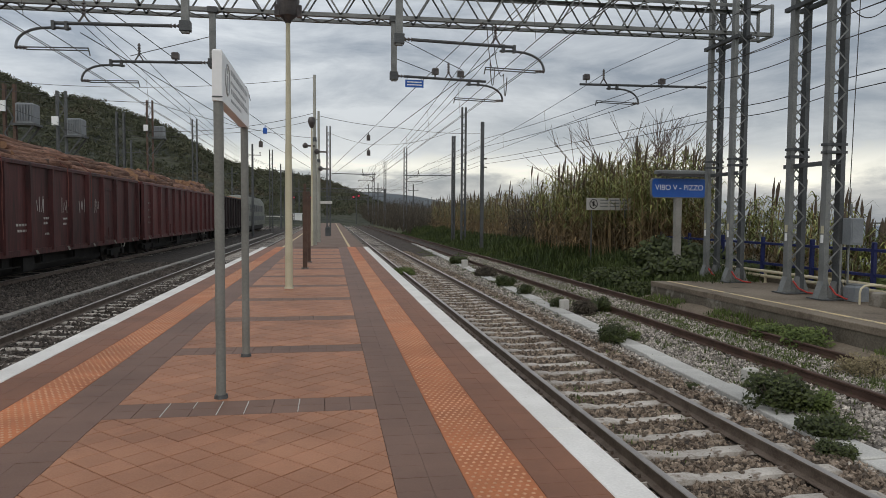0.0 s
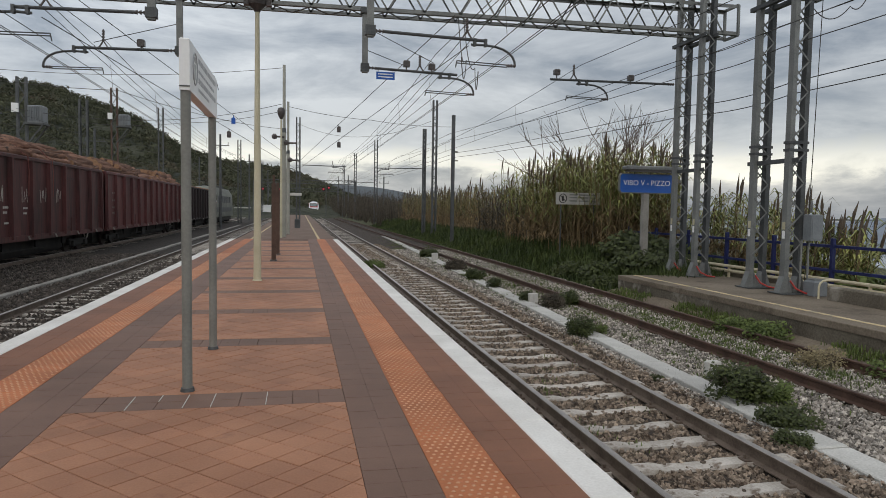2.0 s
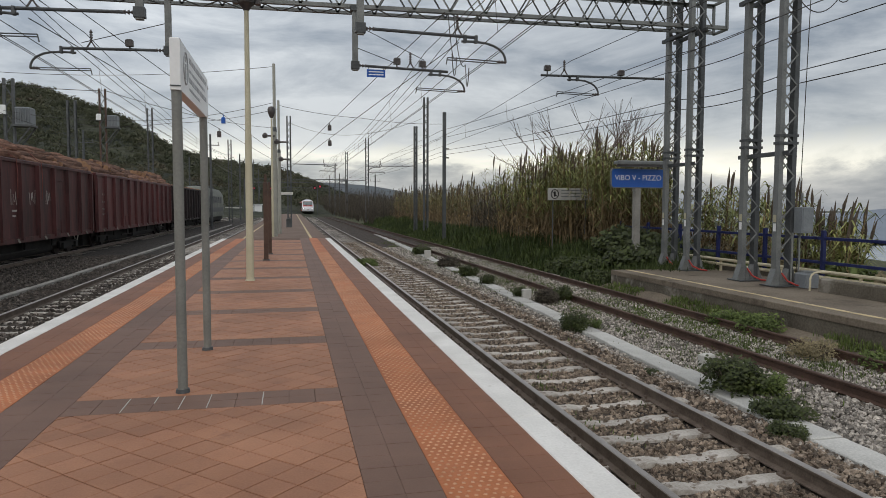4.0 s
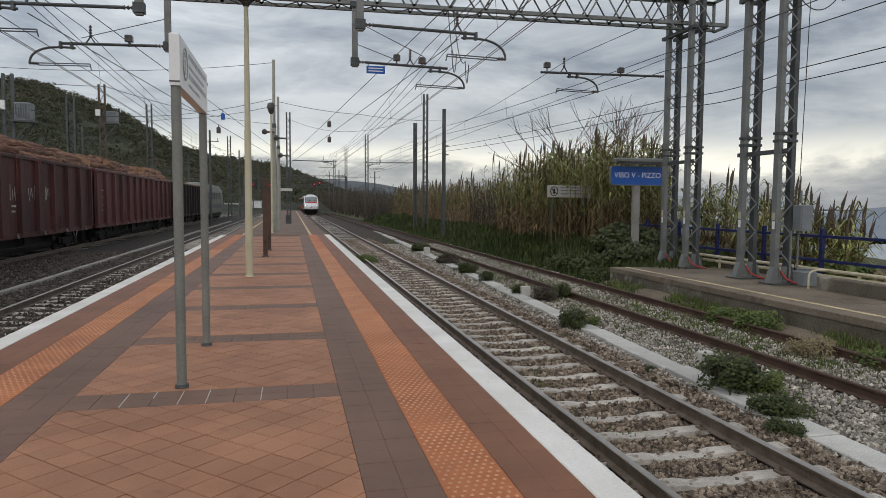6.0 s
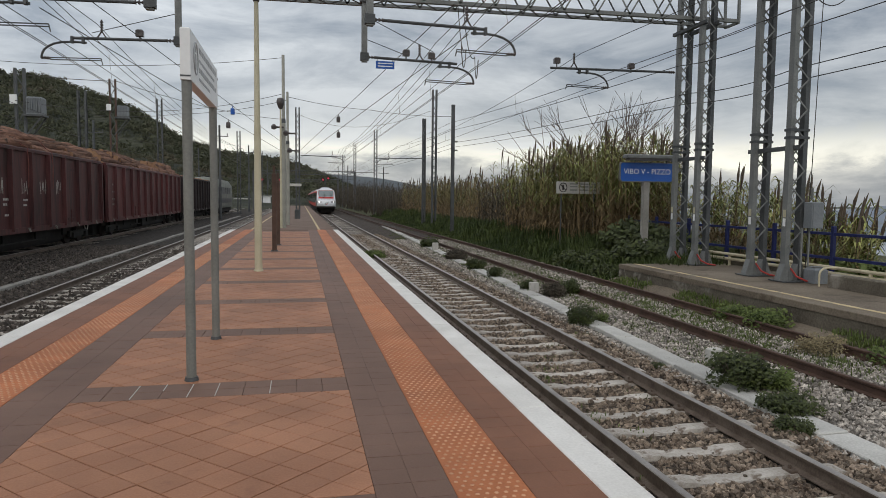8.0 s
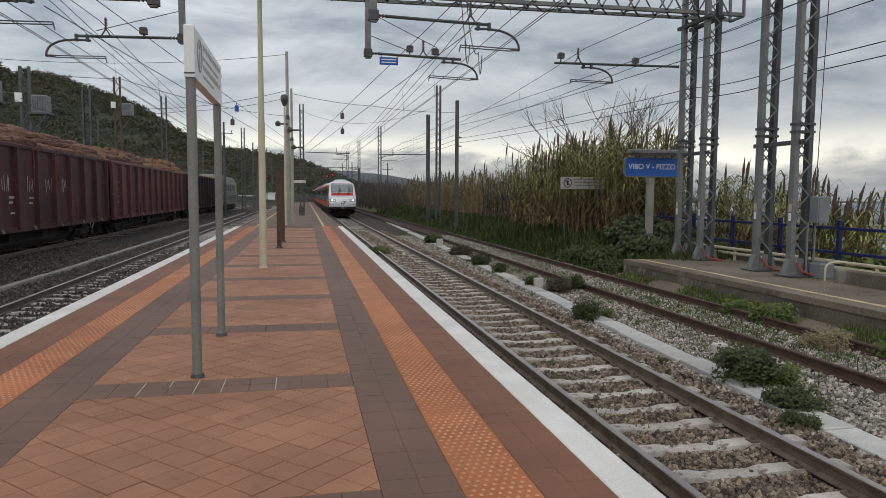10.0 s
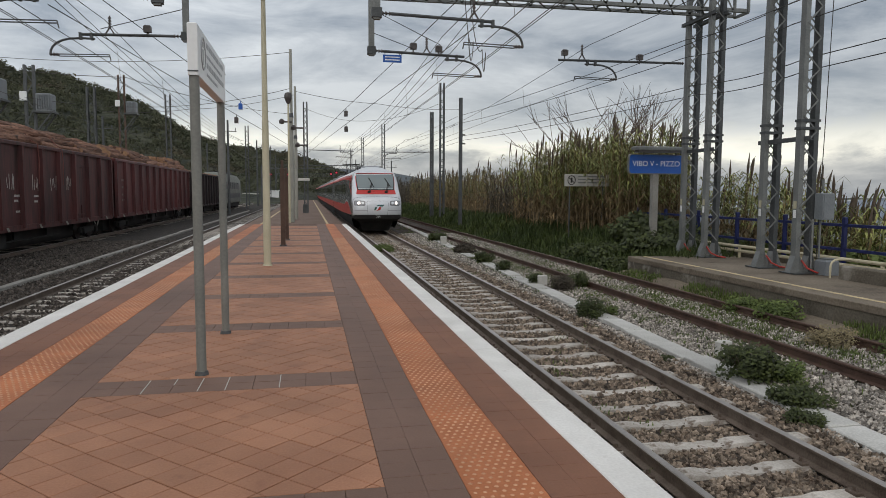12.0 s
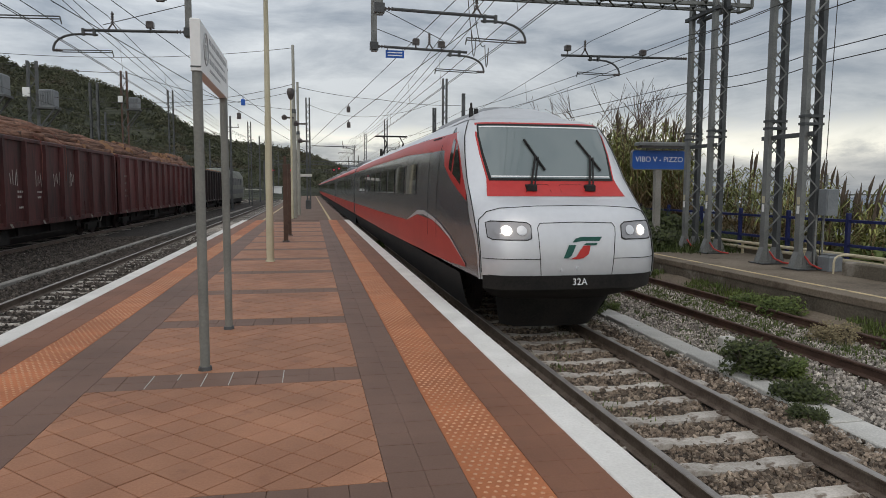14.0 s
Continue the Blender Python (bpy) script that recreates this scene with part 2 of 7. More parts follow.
M_PANEL = mat("white_enamel_panel", (0.70, 0.71, 0.70), (0.78, 0.79, 0.78), 0.4, scale=1, fine=20, bump=0.02)
M_TEXT = mat("grey_lettering", (0.36, 0.37, 0.37), (0.46, 0.47, 0.47), 0.6, scale=4, fine=30, bump=0)
M_BLUE = mat("blue_enamel", (0.010, 0.085, 0.36), (0.015, 0.11, 0.44), 0.35, scale=1, fine=20, bump=0.02)
M_WTEXT = mat("white_lettering", (0.75, 0.76, 0.78), (0.82, 0.82, 0.84), 0.5, scale=4, fine=30, bump=0)
M_BLUERAIL = mat("blue_railing_paint", (0.008, 0.012, 0.062), (0.016, 0.024, 0.105), 0.5, scale=3, fine=30, bump=0.1)
M_BEIGE = mat("beige_pipe_paint", (0.42, 0.36, 0.24), (0.55, 0.49, 0.35), 0.6, scale=3, fine=30, bump=0.1)
M_REDCABLE = mat("red_cable", (0.32, 0.03, 0.025), (0.42, 0.05, 0.04), 0.55, scale=5, fine=30, bump=0)
M_GREY = mat("grey_cabinet_paint", (0.14, 0.155, 0.165), (0.21, 0.225, 0.235), 0.55, scale=2, fine=30, bump=0.1)
M_ORANGE = mat("yellowish_tag", (0.40, 0.36, 0.24), (0.50, 0.46, 0.32), 0.6, scale=4, fine=30, bump=0)
M_WAGON = mat("oxide_red_wagon_paint", (0.028, 0.009, 0.009), (0.105, 0.029, 0.027), 0.6, scale=1.6, fine=9, bump=0.3, spots=(1.3, 0.56, (0.03, 0.014, 0.012)), stretch=(1, 1, 0.16), rand=0.12)
M_WAGON_R = mat("brighter_red_wagon_paint", (0.045, 0.011, 0.012), (0.13, 0.034, 0.032), 0.55, scale=1.6, fine=9, bump=0.3, spots=(1.3, 0.58, (0.04, 0.017, 0.015)), stretch=(1, 1, 0.16), rand=0.12)
M_WAGON_D = mat("sooty_wagon_paint", (0.016, 0.011, 0.011), (0.035, 0.022, 0.020), 0.75, scale=0.7, fine=14, bump=0.3, stretch=(1, 1, 0.4))
M_BLACK = mat("underframe_black", (0.007, 0.007, 0.007), (0.024, 0.021, 0.019), 0.75, scale=2, fine=30, bump=0.2)
M_BARK = mat("red_brown_bark", (0.085, 0.038, 0.026), (0.31, 0.165, 0.11), 0.95, scale=5, fine=26, bump=1.0, bump_dist=0.03, stretch=(1, 0.35, 1), rand=0.45, spots=(6, 0.56, (0.040, 0.024, 0.018)))
M_CUT = mat("sawn_log_end", (0.24, 0.13, 0.075), (0.34, 0.20, 0.12), 0.9, scale=6, fine=40)
M_SILVER = mat("silver_train_paint", (0.60, 0.612, 0.63), (0.66, 0.672, 0.69), 0.28, metal=0.30, scale=0.8, fine=10, bump=0.02)
M_TGREY = mat("grey_train_side", (0.17, 0.176, 0.184), (0.215, 0.222, 0.23), 0.22, metal=0.6, scale=0.5, fine=8, bump=0.02)
M_TRED = mat("red_train_paint", (0.44, 0.028, 0.026), (0.52, 0.042, 0.036), 0.35, scale=0.8, fine=10, bump=0.02)
M_TROOF = mat("grey_roof", (0.22, 0.23, 0.24), (0.30, 0.31, 0.32), 0.5, metal=0.2, scale=1, fine=15, bump=0.1)
M_TGLASS = glass_mat("tinted_glass", (0.012, 0.014, 0.016))
# base colour raised so the glass carries part of the reflected sky
M_WSCREEN = glass_mat("windscreen_glass_sky_tint", (0.15, 0.185, 0.185))
M_LAMP = glow("headlamp_glow", (1.0, 0.98, 0.94), 4.0)
M_LAMPGLASS = glass_mat("lamp_cover_glass", (0.24, 0.24, 0.25), 0.1)
M_REDSIG = glow("red_signal_glow", (0.75, 0.05, 0.09), 0.2)
M_GREENP = mat("green_paint", (0.006, 0.075, 0.058), (0.012, 0.095, 0.072), 0.4, scale=2, fine=20, bump=0)
M_LOCO = mat("grey_locomotive_paint", (0.10, 0.107, 0.090), (0.215, 0.222, 0.192), 0.65, scale=1, fine=15, bump=0.1)
M_LEAF = mat("bush_leaf", (0.022, 0.032, 0.007), (0.058, 0.072, 0.017), 0.6, scale=4, fine=20, bump=0, island=0.4)
M_WEED = mat("weed_leaf", (0.052, 0.080, 0.016), (0.115, 0.145, 0.040), 0.7, scale=2, fine=15, bump=0, island=0.4)
M_DRY = mat("dry_weed", (0.16, 0.125, 0.065), (0.26, 0.215, 0.125), 0.8, scale=2, fine=15, bump=0, island=0.4)
M_GRASS = mat("grass_blade", (0.020, 0.036, 0.007), (0.066, 0.088, 0.022), 0.7, scale=0.5, fine=10, bump=0, island=0.45)
M_REED = mat("reed_leaf", (0.070, 0.090, 0.018), (0.245, 0.252, 0.080), 0.6, scale=0.7, fine=8, bump=0, island=0.5)
M_REEDDRY = mat("dry_reed", (0.085, 0.056, 0.026), (0.26, 0.18, 0.09), 0.75, scale=0.7, fine=8, bump=0, island=0.45)
M_REEDAUT = mat("autumn_reed_leaf", (0.050, 0.050, 0.016), (0.175, 0.152, 0.056), 0.65, scale=0.7, fine=8, bump=0, island=0.45)
M_PLUME = mat("reed_plume", (0.055, 0.04, 0.03), (0.11, 0.085, 0.06), 0.9, scale=5, fine=30, bump=0.3)
M_TWIG = mat("bare_twig", (0.085, 0.06, 0.05), (0.13, 0.10, 0.085), 0.85, scale=4, fine=20, bump=0.2)
M_HILL = mat("wooded_hillside", (0.014, 0.018, 0.010), (0.052, 0.054, 0.031), 0.95, scale=0.05, fine=0.3, bump=1.0, bump_dist=2.5, spots=(0.03, 0.60, (0.075, 0.067, 0.045)))
M_HILLTREE = mat("hillside_tree", (0.031, 0.038, 0.020), (0.086, 0.088, 0.051), 0.9, scale=0.035, fine=0.2, bump=0, island=0.15, spots=(0.03, 0.56, (0.085, 0.068, 0.045)))
M_FARWOOD = mat("bare_winter_thicket", (0.038, 0.031, 0.023), (0.088, 0.073, 0.053), 0.9, scale=0.5, fine=4, bump=0, island=0.35)
# aerial haze over the headland is mixed into this base colour
M_FAR = mat("headland_in_painted_haze", (0.16, 0.19, 0.23), (0.20, 0.23, 0.27), 0.95, scale=0.002, fine=0.02, bump=0)
M_SEA = mat("sea_water", (0.20, 0.24, 0.28), (0.26, 0.30, 0.34), 0.25, scale=0.01, fine=0.2, bump=0.3, bump_dist=0.5)


# ---- mesh tools ----
class Build:
    """Collects vertices and faces of one mesh; mats index per face."""

    def __init__(self):
        self.v, self.f, self.m = [], [], []

    def add(self, verts, faces, mi=0):
        o = len(self.v)
        self.v += [tuple(p) for p in verts]
        self.f += [tuple(i + o for i in f) for f in faces]
        self.m += [mi] * len(faces)

    def box(self, a, b, mi=0, bevel=0.0):
        x0, y0, z0 = a
        x1, y1, z1 = b
        if bevel:
            c = bevel
            bot = [(x0, y0, z0), (x1, y0, z0), (x1, y1, z0), (x0, y1, z0)]
            mid = [(x0, y0, z1 - c), (x1, y0, z1 - c), (x1, y1, z1 - c), (x0, y1, z1 - c)]
            top = [(x0 + c, y0 + c, z1), (x1 - c, y0 + c, z1), (x1 - c, y1 - c, z1), (x0 + c, y1 - c, z1)]
            fs = [(3, 2, 1, 0), (8, 9, 10, 11)]
            for k in range(4):
                n = (k + 1) % 4
                fs += [(k, n, 4 + n, 4 + k), (4 + k, 4 + n, 8 + n, 8 + k)]
            self.add(bot + mid + top, fs, mi)
        else:
            self.add([(x0, y0, z0), (x1, y0, z0), (x1, y1, z0), (x0, y1, z0), (x0, y0, z1), (x1, y0, z1), (x1, y1, z1), (x0, y1, z1)],
                     [(3, 2, 1, 0), (4, 5, 6, 7), (0, 1, 5, 4), (1, 2, 6, 5), (2, 3, 7, 6), (3, 0, 4, 7)], mi)

    def tube(self, p, q, r, r2=None, n=8, mi=0, caps=True):
        p, q = Vector(p), Vector(q)
        r2 = r if r2 is None else r2
        d = (q - p).normalized()
        u = d.orthogonal().normalized()
        w = d.cross(u)
        vs = []
        for c, rr in ((p, r), (q, r2)):
            for k in range(n):
                a = 2 * math.pi * k / n
                vs.append(c + u * (rr * math.cos(a)) + w * (rr * math.sin(a)))
        fs = [(k, (k + 1) % n, n + (k + 1) % n, n + k) for k in range(n)]
        if caps:
            fs += [tuple(range(n - 1, -1, -1)), tuple(range(n, 2 * n))]
        self.add(vs, fs, mi)

    def path(self, pts, r, n=6, mi=0):
        """One continuous tube through the points."""
        pts = [Vector(p) for p in pts]
        vs, u = [], None
        for k, p in enumerate(pts):
            d = (pts[min(k + 1, len(pts) - 1)] - pts[max(k - 1, 0)]).normalized()
            if d.length < 0.5:
                d = (pts[k] - pts[k - 1]).normalized() if k else Vector((0, 0, 1))
            u = d.orthogonal().normalized() if u is None else (u - d * u.dot(d)).normalized()
            w = d.cross(u)
            vs += [p + u * (r * math.cos(6.2832 * i / n)) + w * (r * math.sin(6.2832 * i / n)) for i in range(n)]
        fs = [(k * n + i, k * n + (i + 1) % n, (k + 1) * n + (i + 1) % n, (k + 1) * n + i) for k in range(len(pts) - 1) for i in range(n)]
        fs += [tuple(range(n - 1, -1, -1)), tuple(range((len(pts) - 1) * n, len(pts) * n))]
        self.add(vs, fs, mi)

    def bar(self, p, q, w, h, mi=0):
        """A square-cut bar from p to q, w wide, h high."""
        p, q = Vector(p), Vector(q)
        d = (q - p).normalized()
        u = d.cross(Vector((0, 0, 1)))
        u = Vector((1, 0, 0)) if u.length < 1e-3 else u.normalized()
        t = u.cross(d)
        vs = [c + u * (sx * w / 2) + t * (sz * h / 2) for c in (p, q) for sx, sz in ((-1, -1), (1, -1), (1, 1), (-1, 1))]
        self.add(vs, [(3, 2, 1, 0), (4, 5, 6, 7), (0, 1, 5, 4), (1, 2, 6, 5), (2, 3, 7, 6), (3, 0, 4, 7)], mi)

    def spin(self, prof, c=(0, 0, 0), n=12, mi=0):
        """A turned shape: (radius, height) pairs about the vertical through c."""
        vs, fs = [], []
        for r, z in prof:
            for k in range(n):
                a = 2 * math.pi * k / n
                vs.append((c[0] + r * math.cos(a), c[1] + r * math.sin(a), c[2] + z))
        for j in range(len(prof) - 1):
            for k in range(n):
                k2 = (k + 1) % n
                fs.append((j * n + k, j * n + k2, (j + 1) * n + k2, (j + 1) * n + k))
        fs += [tuple(range(n - 1, -1, -1)), tuple(range((len(prof) - 1) * n, len(prof) * n))]
        self.add(vs, fs, mi)

    def grid(self, pts, mi=0, flip=False):
        """A sheet through rows of points."""
        n = len(pts[0])
        fs = []
        for j in range(len(pts) - 1):
            for k in range(n - 1):
                f = (j * n + k, j * n + k + 1, (j + 1) * n + k + 1, (j + 1) * n + k)
                fs.append(f[::-1] if flip else f)
        self.add([p for row in pts for p in row], fs, mi)

    def slab(self, poly, z0, z1, c=0.004, mi=0):
        """A flat piece with a chamfered rim over a convex outline."""
        n = len(poly)
        cx, cy = sum(p[0] for p in poly) / n, sum(p[1] for p in poly) / n
        ins = []
        for x, y in poly:
            d = math.hypot(x - cx, y - cy) or 1
            s = max(0.0, 1 - c * 1.4 / d)
            ins.append((cx + (x - cx) * s, cy + (y - cy) * s))
        vs = [(x, y, z0) for x, y in poly] + [(x, y, z1 - c * 0.6) for x, y in poly] + [(x, y, z1) for x, y in ins]
        fs = [tuple(range(2 * n, 3 * n))]
        for k in range(n):
            k2 = (k + 1) % n
            fs += [(k, k2, n + k2, n + k), (n + k, n + k2, 2 * n + k2, 2 * n + k)]
        self.add(vs, fs, mi)

    def mesh(self, name, *mats, smooth=False):
        me = bpy.data.meshes.new(name)
        me.from_pydata(self.v, [], self.f)
        for m in mats:
            me.materials.append(m)
        if len(mats) > 1:
            me.polygons.foreach_set("material_index", self.m)
        if smooth:
            me.polygons.foreach_set("use_smooth", [True] * len(me.polygons))
            me.set_sharp_from_angle(angle=radians(38))
        me.update()
        return me


def thing(name, label, category, at=None, group="", kind="", mesh=None):
    ob = new(name, mesh)
    if at is not None:
        ob.matrix_basis = at
    return tagged(ob, label, category, group, kind)


def part(name, b, material, parent, label="", at=None, smooth=False, kind=""):
    mats = material if isinstance(material, (list, tuple)) else (material,)
    me = b.mesh(name, *mats, smooth=smooth) if isinstance(b, Build) else b
    ob = new(name, me)
    ob.parent = parent
    if at is not None:
        ob.matrix_basis = at
    return tagged(ob, label, "", "", kind)


def letters(body, size, material, parent, at, label="", depth=0.002, align="CENTER"):
    """Words in the built-in font, turned into a mesh part."""
    cu = bpy.data.curves.new("lettering", "FONT")
    cu.body, cu.size, cu.align_x, cu.align_y, cu.extrude = body, size, align, "CENTER", depth
    tmp = bpy.data.objects.new("lettering", cu)
    me = bpy.data.meshes.new_from_object(tmp)
    me.materials.append(material)
    bpy.data.objects.remove(tmp)
    bpy.data.curves.remove(cu)
    return part("lettering", me, material, parent, label, at)


rng = random.Random(7)
# ---- plan, in metres: y runs along the tracks, z = 0 is the top of the island platform ----
RAIL_Z, BED_Z = -0.55, -0.74
X_MAIN, X_LEFT, X_SIDE, X_FREIGHT = 3.72, -5.24, 7.90, -11.60
PLAT_L, PLAT_R, PAVED_END = -3.60, 2.05, 37.6
BANDS = [-9.71 + 2.67 * k for k in range(18)]


def smooth(a, b, x):
    t = min(1.0, max(0.0, (x - a) / (b - a)))
    return t * t * (3 - 2 * t)


def ground_z(x, y):
    """Height of the ground: ballast level by the tracks, a bank beside the siding, a fall to the sea."""
    z = BED_Z - 0.06
    z += smooth(9.6, 12.5, x) * 0.75 * smooth(17, 24, y)
    z += smooth(9.2, 12, x) * 0.2 * (1 - smooth(17, 24, y))
    z -= smooth(19, 120, x) * 46
    z += smooth(-15, -60, x) * 6
    return z + 0.05 * noise.noise((x * 0.4, y * 0.4, 0)) * (1 if abs(x) < 200 else 0)


def span(a, b, step):
    n = max(1, int(round((b - a) / step)))
    return [a + (b - a) * k / n for k in range(n + 1)]


xs = [-4000, -1500, -600, -250, -120, -80, -50] + span(-35, -14, 3) + span(-13, 9, 1.1) + span(9.4, 20, 0.9) + span(22, 60, 5) + [80, 120, 300, 1000, 4000]
ys = [-300, -60, -20] + span(-10, 60, 2) + span(66, 160, 10) + [200, 260, 350, 500, 900, 2000, 4500]
b = Build()
b.grid([[(x, y, ground_z(x, y)) for x in xs] for y in ys])
thing("ground", "dark scrubby ground of earth and low weeds beside the tracks", "ground", kind="structure", mesh=b.mesh("ground", M_GROUND, smooth=True))

b = Build()
b.box((-1200, 0, -0.3), (4300, 4500, 0))
thing("water", "pale grey sea beyond the falling bank", "sea", pose(200 + 1200, -600, -42), kind="structure", mesh=b.mesh("water", M_SEA))

# ballast beds under the tracks
for x0, x1 in ((PLAT_R + 0.02, 9.36), (-14.2, PLAT_L - 0.02)):
    b = Build()
    cols = span(x0, x1, 0.5)
    b.grid([[(x, y, BED_Z + 0.012 * noise.noise((x * 1.3, y * 1.3, 3))) for x in cols] for y in span(-8, 60, 0.6) + span(66, 420, 12)])
    thing("ballast_bed", "grey-brown crushed stone ballast under the railway tracks", "ballast", kind="structure", mesh=b.mesh("ballast_bed", M_SOIL if x0 > 0 else M_SOIL_D, smooth=True))


# ---- island platform ----
plat = thing("platform", "island platform paved in terracotta and brown tiles with white edges", "platform", kind="structure")
b = Build()
b.box((PLAT_L + 0.03, -8, -1.1), (PLAT_R - 0.03, PAVED_END, -0.012))
part("bed", b, M_JOINT, plat)
for x0, x1 in ((PLAT_L, PLAT_L + 0.27), (PLAT_R - 0.27, PLAT_R)):
    b = Build()
    step_ = (PAVED_END + 8) / 24
    b.box((x0, 0, -0.16), (x1, step_ - 0.004, 0.004), bevel=0.008)
    me_edge = b.mesh("white_edge_slab", M_WHITE)
    for k in range(24):
        part("white_edge_slab", me_edge, M_WHITE, plat, "white-painted platform edge coping, slightly worn", pose(0, -8 + k * step_, 0))
for x in (PLAT_L + 0.025, PLAT_R - 0.025):
    b = Build()
    b.box((x - 0.02, -8, -1.1), (x + 0.02, PAVED_END, -0.165))
    part("edge_wall", b, M_CONC, plat, "stained concrete platform wall")
# rear part of the platform: old asphalt with a yellow line
b = Build()
b.box((PLAT_L + 0.3, PAVED_END, -1.1), (PLAT_R - 0.15, 150, -0.02))
part("old_surface", b, M_ASPH, plat, "old brownish asphalt platform surface")
for x in (0.98, -2.6):
    b = Build()
    b.box((x, PAVED_END + 0.05, -0.02), (x + 0.13, 150, -0.012))
    part("yellow_line", b, M_YEL, plat, "faded yellow safety line")


# ---- tracks ----
RAIL_PROFILE = [(-0.070, 0.0), (-0.070, 0.012), (-0.012, 0.032), (-0.009, 0.115), (-0.036, 0.128), (-0.036, 0.150), (-0.030, 0.159), (0.030, 0.159), (0.036, 0.150), (0.036, 0.128), (0.009, 0.115), (0.012, 0.032), (0.070, 0.012), (0.070, 0.0)]


def rail_mesh(y0, y1, head):
    b = Build()
    n = len(RAIL_PROFILE)
    ys_ = [y0, y1]
    vs = [(x, y, z) for y in ys_ for x, z in RAIL_PROFILE]
    for k in range(n - 1):
        b_mi = 1 if 5 <= k <= 7 else 0
        b.add([vs[k], vs[k + 1], vs[n + k + 1], vs[n + k]], [(3, 2, 1, 0)], b_mi)
    return b.mesh("rail", M_RAIL if head is M_RAILTOP else head, head)


def sleeper_mesh(length):
    b = Build()
    L = length / 2
    sec = [(-0.13, -0.2), (-0.092, 0.0), (0.092, 0.0), (0.13, -0.2)]
    st = [(-L, 0.0), (-L + 0.05, 0.012), (-0.35, 0.012), (-0.25, -0.01), (0.25, -0.01), (0.35, 0.012), (L - 0.05, 0.012), (L, 0.0)]
    rows = [[(x, y, z + (dz if z == 0 else 0)) for y, z in sec] for x, dz in st]
    b.grid(rows)
    b.add(rows[0], [(0, 1, 2, 3)])
    b.add(rows[-1], [(3, 2, 1, 0)])
    return b.mesh("sleeper", M_SLEEP)


def fastening_mesh():
    b = Build()
    for s in (-1, 1):
        b.box((s * 0.105 - 0.035, -0.06, 0.0), (s * 0.105 + 0.035, 0.06, 0.03), bevel=0.008)
        b.tube((s * 0.105, 0, 0.03), (s * 0.105, 0, 0.065), 0.016, n=6)
    return b.mesh("fastening", M_RAIL)


ME_SLEEP, ME_FAST = sleeper_mesh(2.4), fastening_mesh()


def track(x, y0, y1, head, label, near, step=0.62, top=-0.716):
    t = thing("railway_track", label, "railway track", pose(x, 0, 0), kind="structure")
    for s in (-1, 1):
        part("rail", rail_mesh(y0, y1, head), M_RAIL, t, at=pose(s * 0.7525, 0, RAIL_Z - 0.159))
    rr = random.Random(int(x * 10) + 50)
    far = Build()
    y = y0 + 0.2
    while y < y1:
        dz = rr.uniform(-0.006, 0.010)
        if near[0] < y < near[1]:
            part("sleeper", ME_SLEEP, M_SLEEP, t, at=pose(rr.uniform(-0.03, 0.03), y + rr.uniform(-0.02, 0.02), top + dz, 0, 0, rr.uniform(-0.8, 0.8)))
            if y < 16:
                for s in (-1, 1):
                    part("fastening", ME_FAST, M_RAIL, t, at=pose(s * 0.7525, y, top + 0.012))
        elif y < 150:
            far.box((-1.2, y - 0.07, top - 0.15), (1.2, y + 0.07, top + dz - 0.022))
        y += step
    part("far_sleepers", far, M_SLEEP, t, kind="stuff")
    return t


track(X_MAIN, -8, 420, M_RAILTOP, "main line track with polished rails on pale concrete sleepers", (2, 45))
track(X_LEFT, -8, 420, M_RAILTOP, "second main line track with shiny rails beside the platform", (8, 50))
track(X_SIDE, -8, 300, M_RAIL_DULL, "little-used rusty siding track half buried in ballast and weeds", (3, 40), top=-0.76)
track(X_FREIGHT, -8, 420, M_RAILTOP, "freight loop track under the standing wagons", (10, 12))


# ---- low side platform with the mast feet ----
sp = thing("side_platform", "low weathered concrete side platform with a faded yellow line", "platform", kind="structure")
SP_X, SP_Z, SP_END = 9.45, -0.16, 18.9
b = Build()
b.box((SP_X + 0.05, -8, -1.2), (14.5, SP_END, SP_Z - 0.01))
part("body", b, M_PTOP, sp)
b = Build()
for y in span(-8, SP_END, 1.5)[:-1]:
    b.box((SP_X, y, SP_Z - 0.13), (SP_X + 0.42, y + 1.49, SP_Z + 0.004), bevel=0.012)
part("coping", b, M_PTOP, sp, "worn concrete coping stones")
b = Build()
b.box((SP_X + 0.02, -8, -1.2), (SP_X + 0.05, SP_END + 0.02, SP_Z - 0.13))
part("front_wall", b, M_CONC_B, sp, "stained rough concrete platform wall")
b = Build()
b.box((SP_X + 0.49, -8, SP_Z - 0.01), (SP_X + 0.60, SP_END, SP_Z - 0.003))
part("yellow_line", b, M_YEL, sp, "faded yellow safety line")


b = Build()
b.grid([[(x, y, BED_Z - 0.02 + 0.26 * smooth(8.72, 9.42, x) * (0.75 + 0.35 * noise.noise((y * 0.5, x, 2))) + 0.02 * noise.noise((x * 5, y * 5, 1))) for x in span(8.68, 9.46, 0.11)] for y in span(-8, SP_END, 0.22)])
thing("ballast_bank", "grey-brown ballast and earth heaped against the platform wall", "ballast", kind="structure", mesh=b.mesh("ballast_bank", M_PTOP, smooth=True))


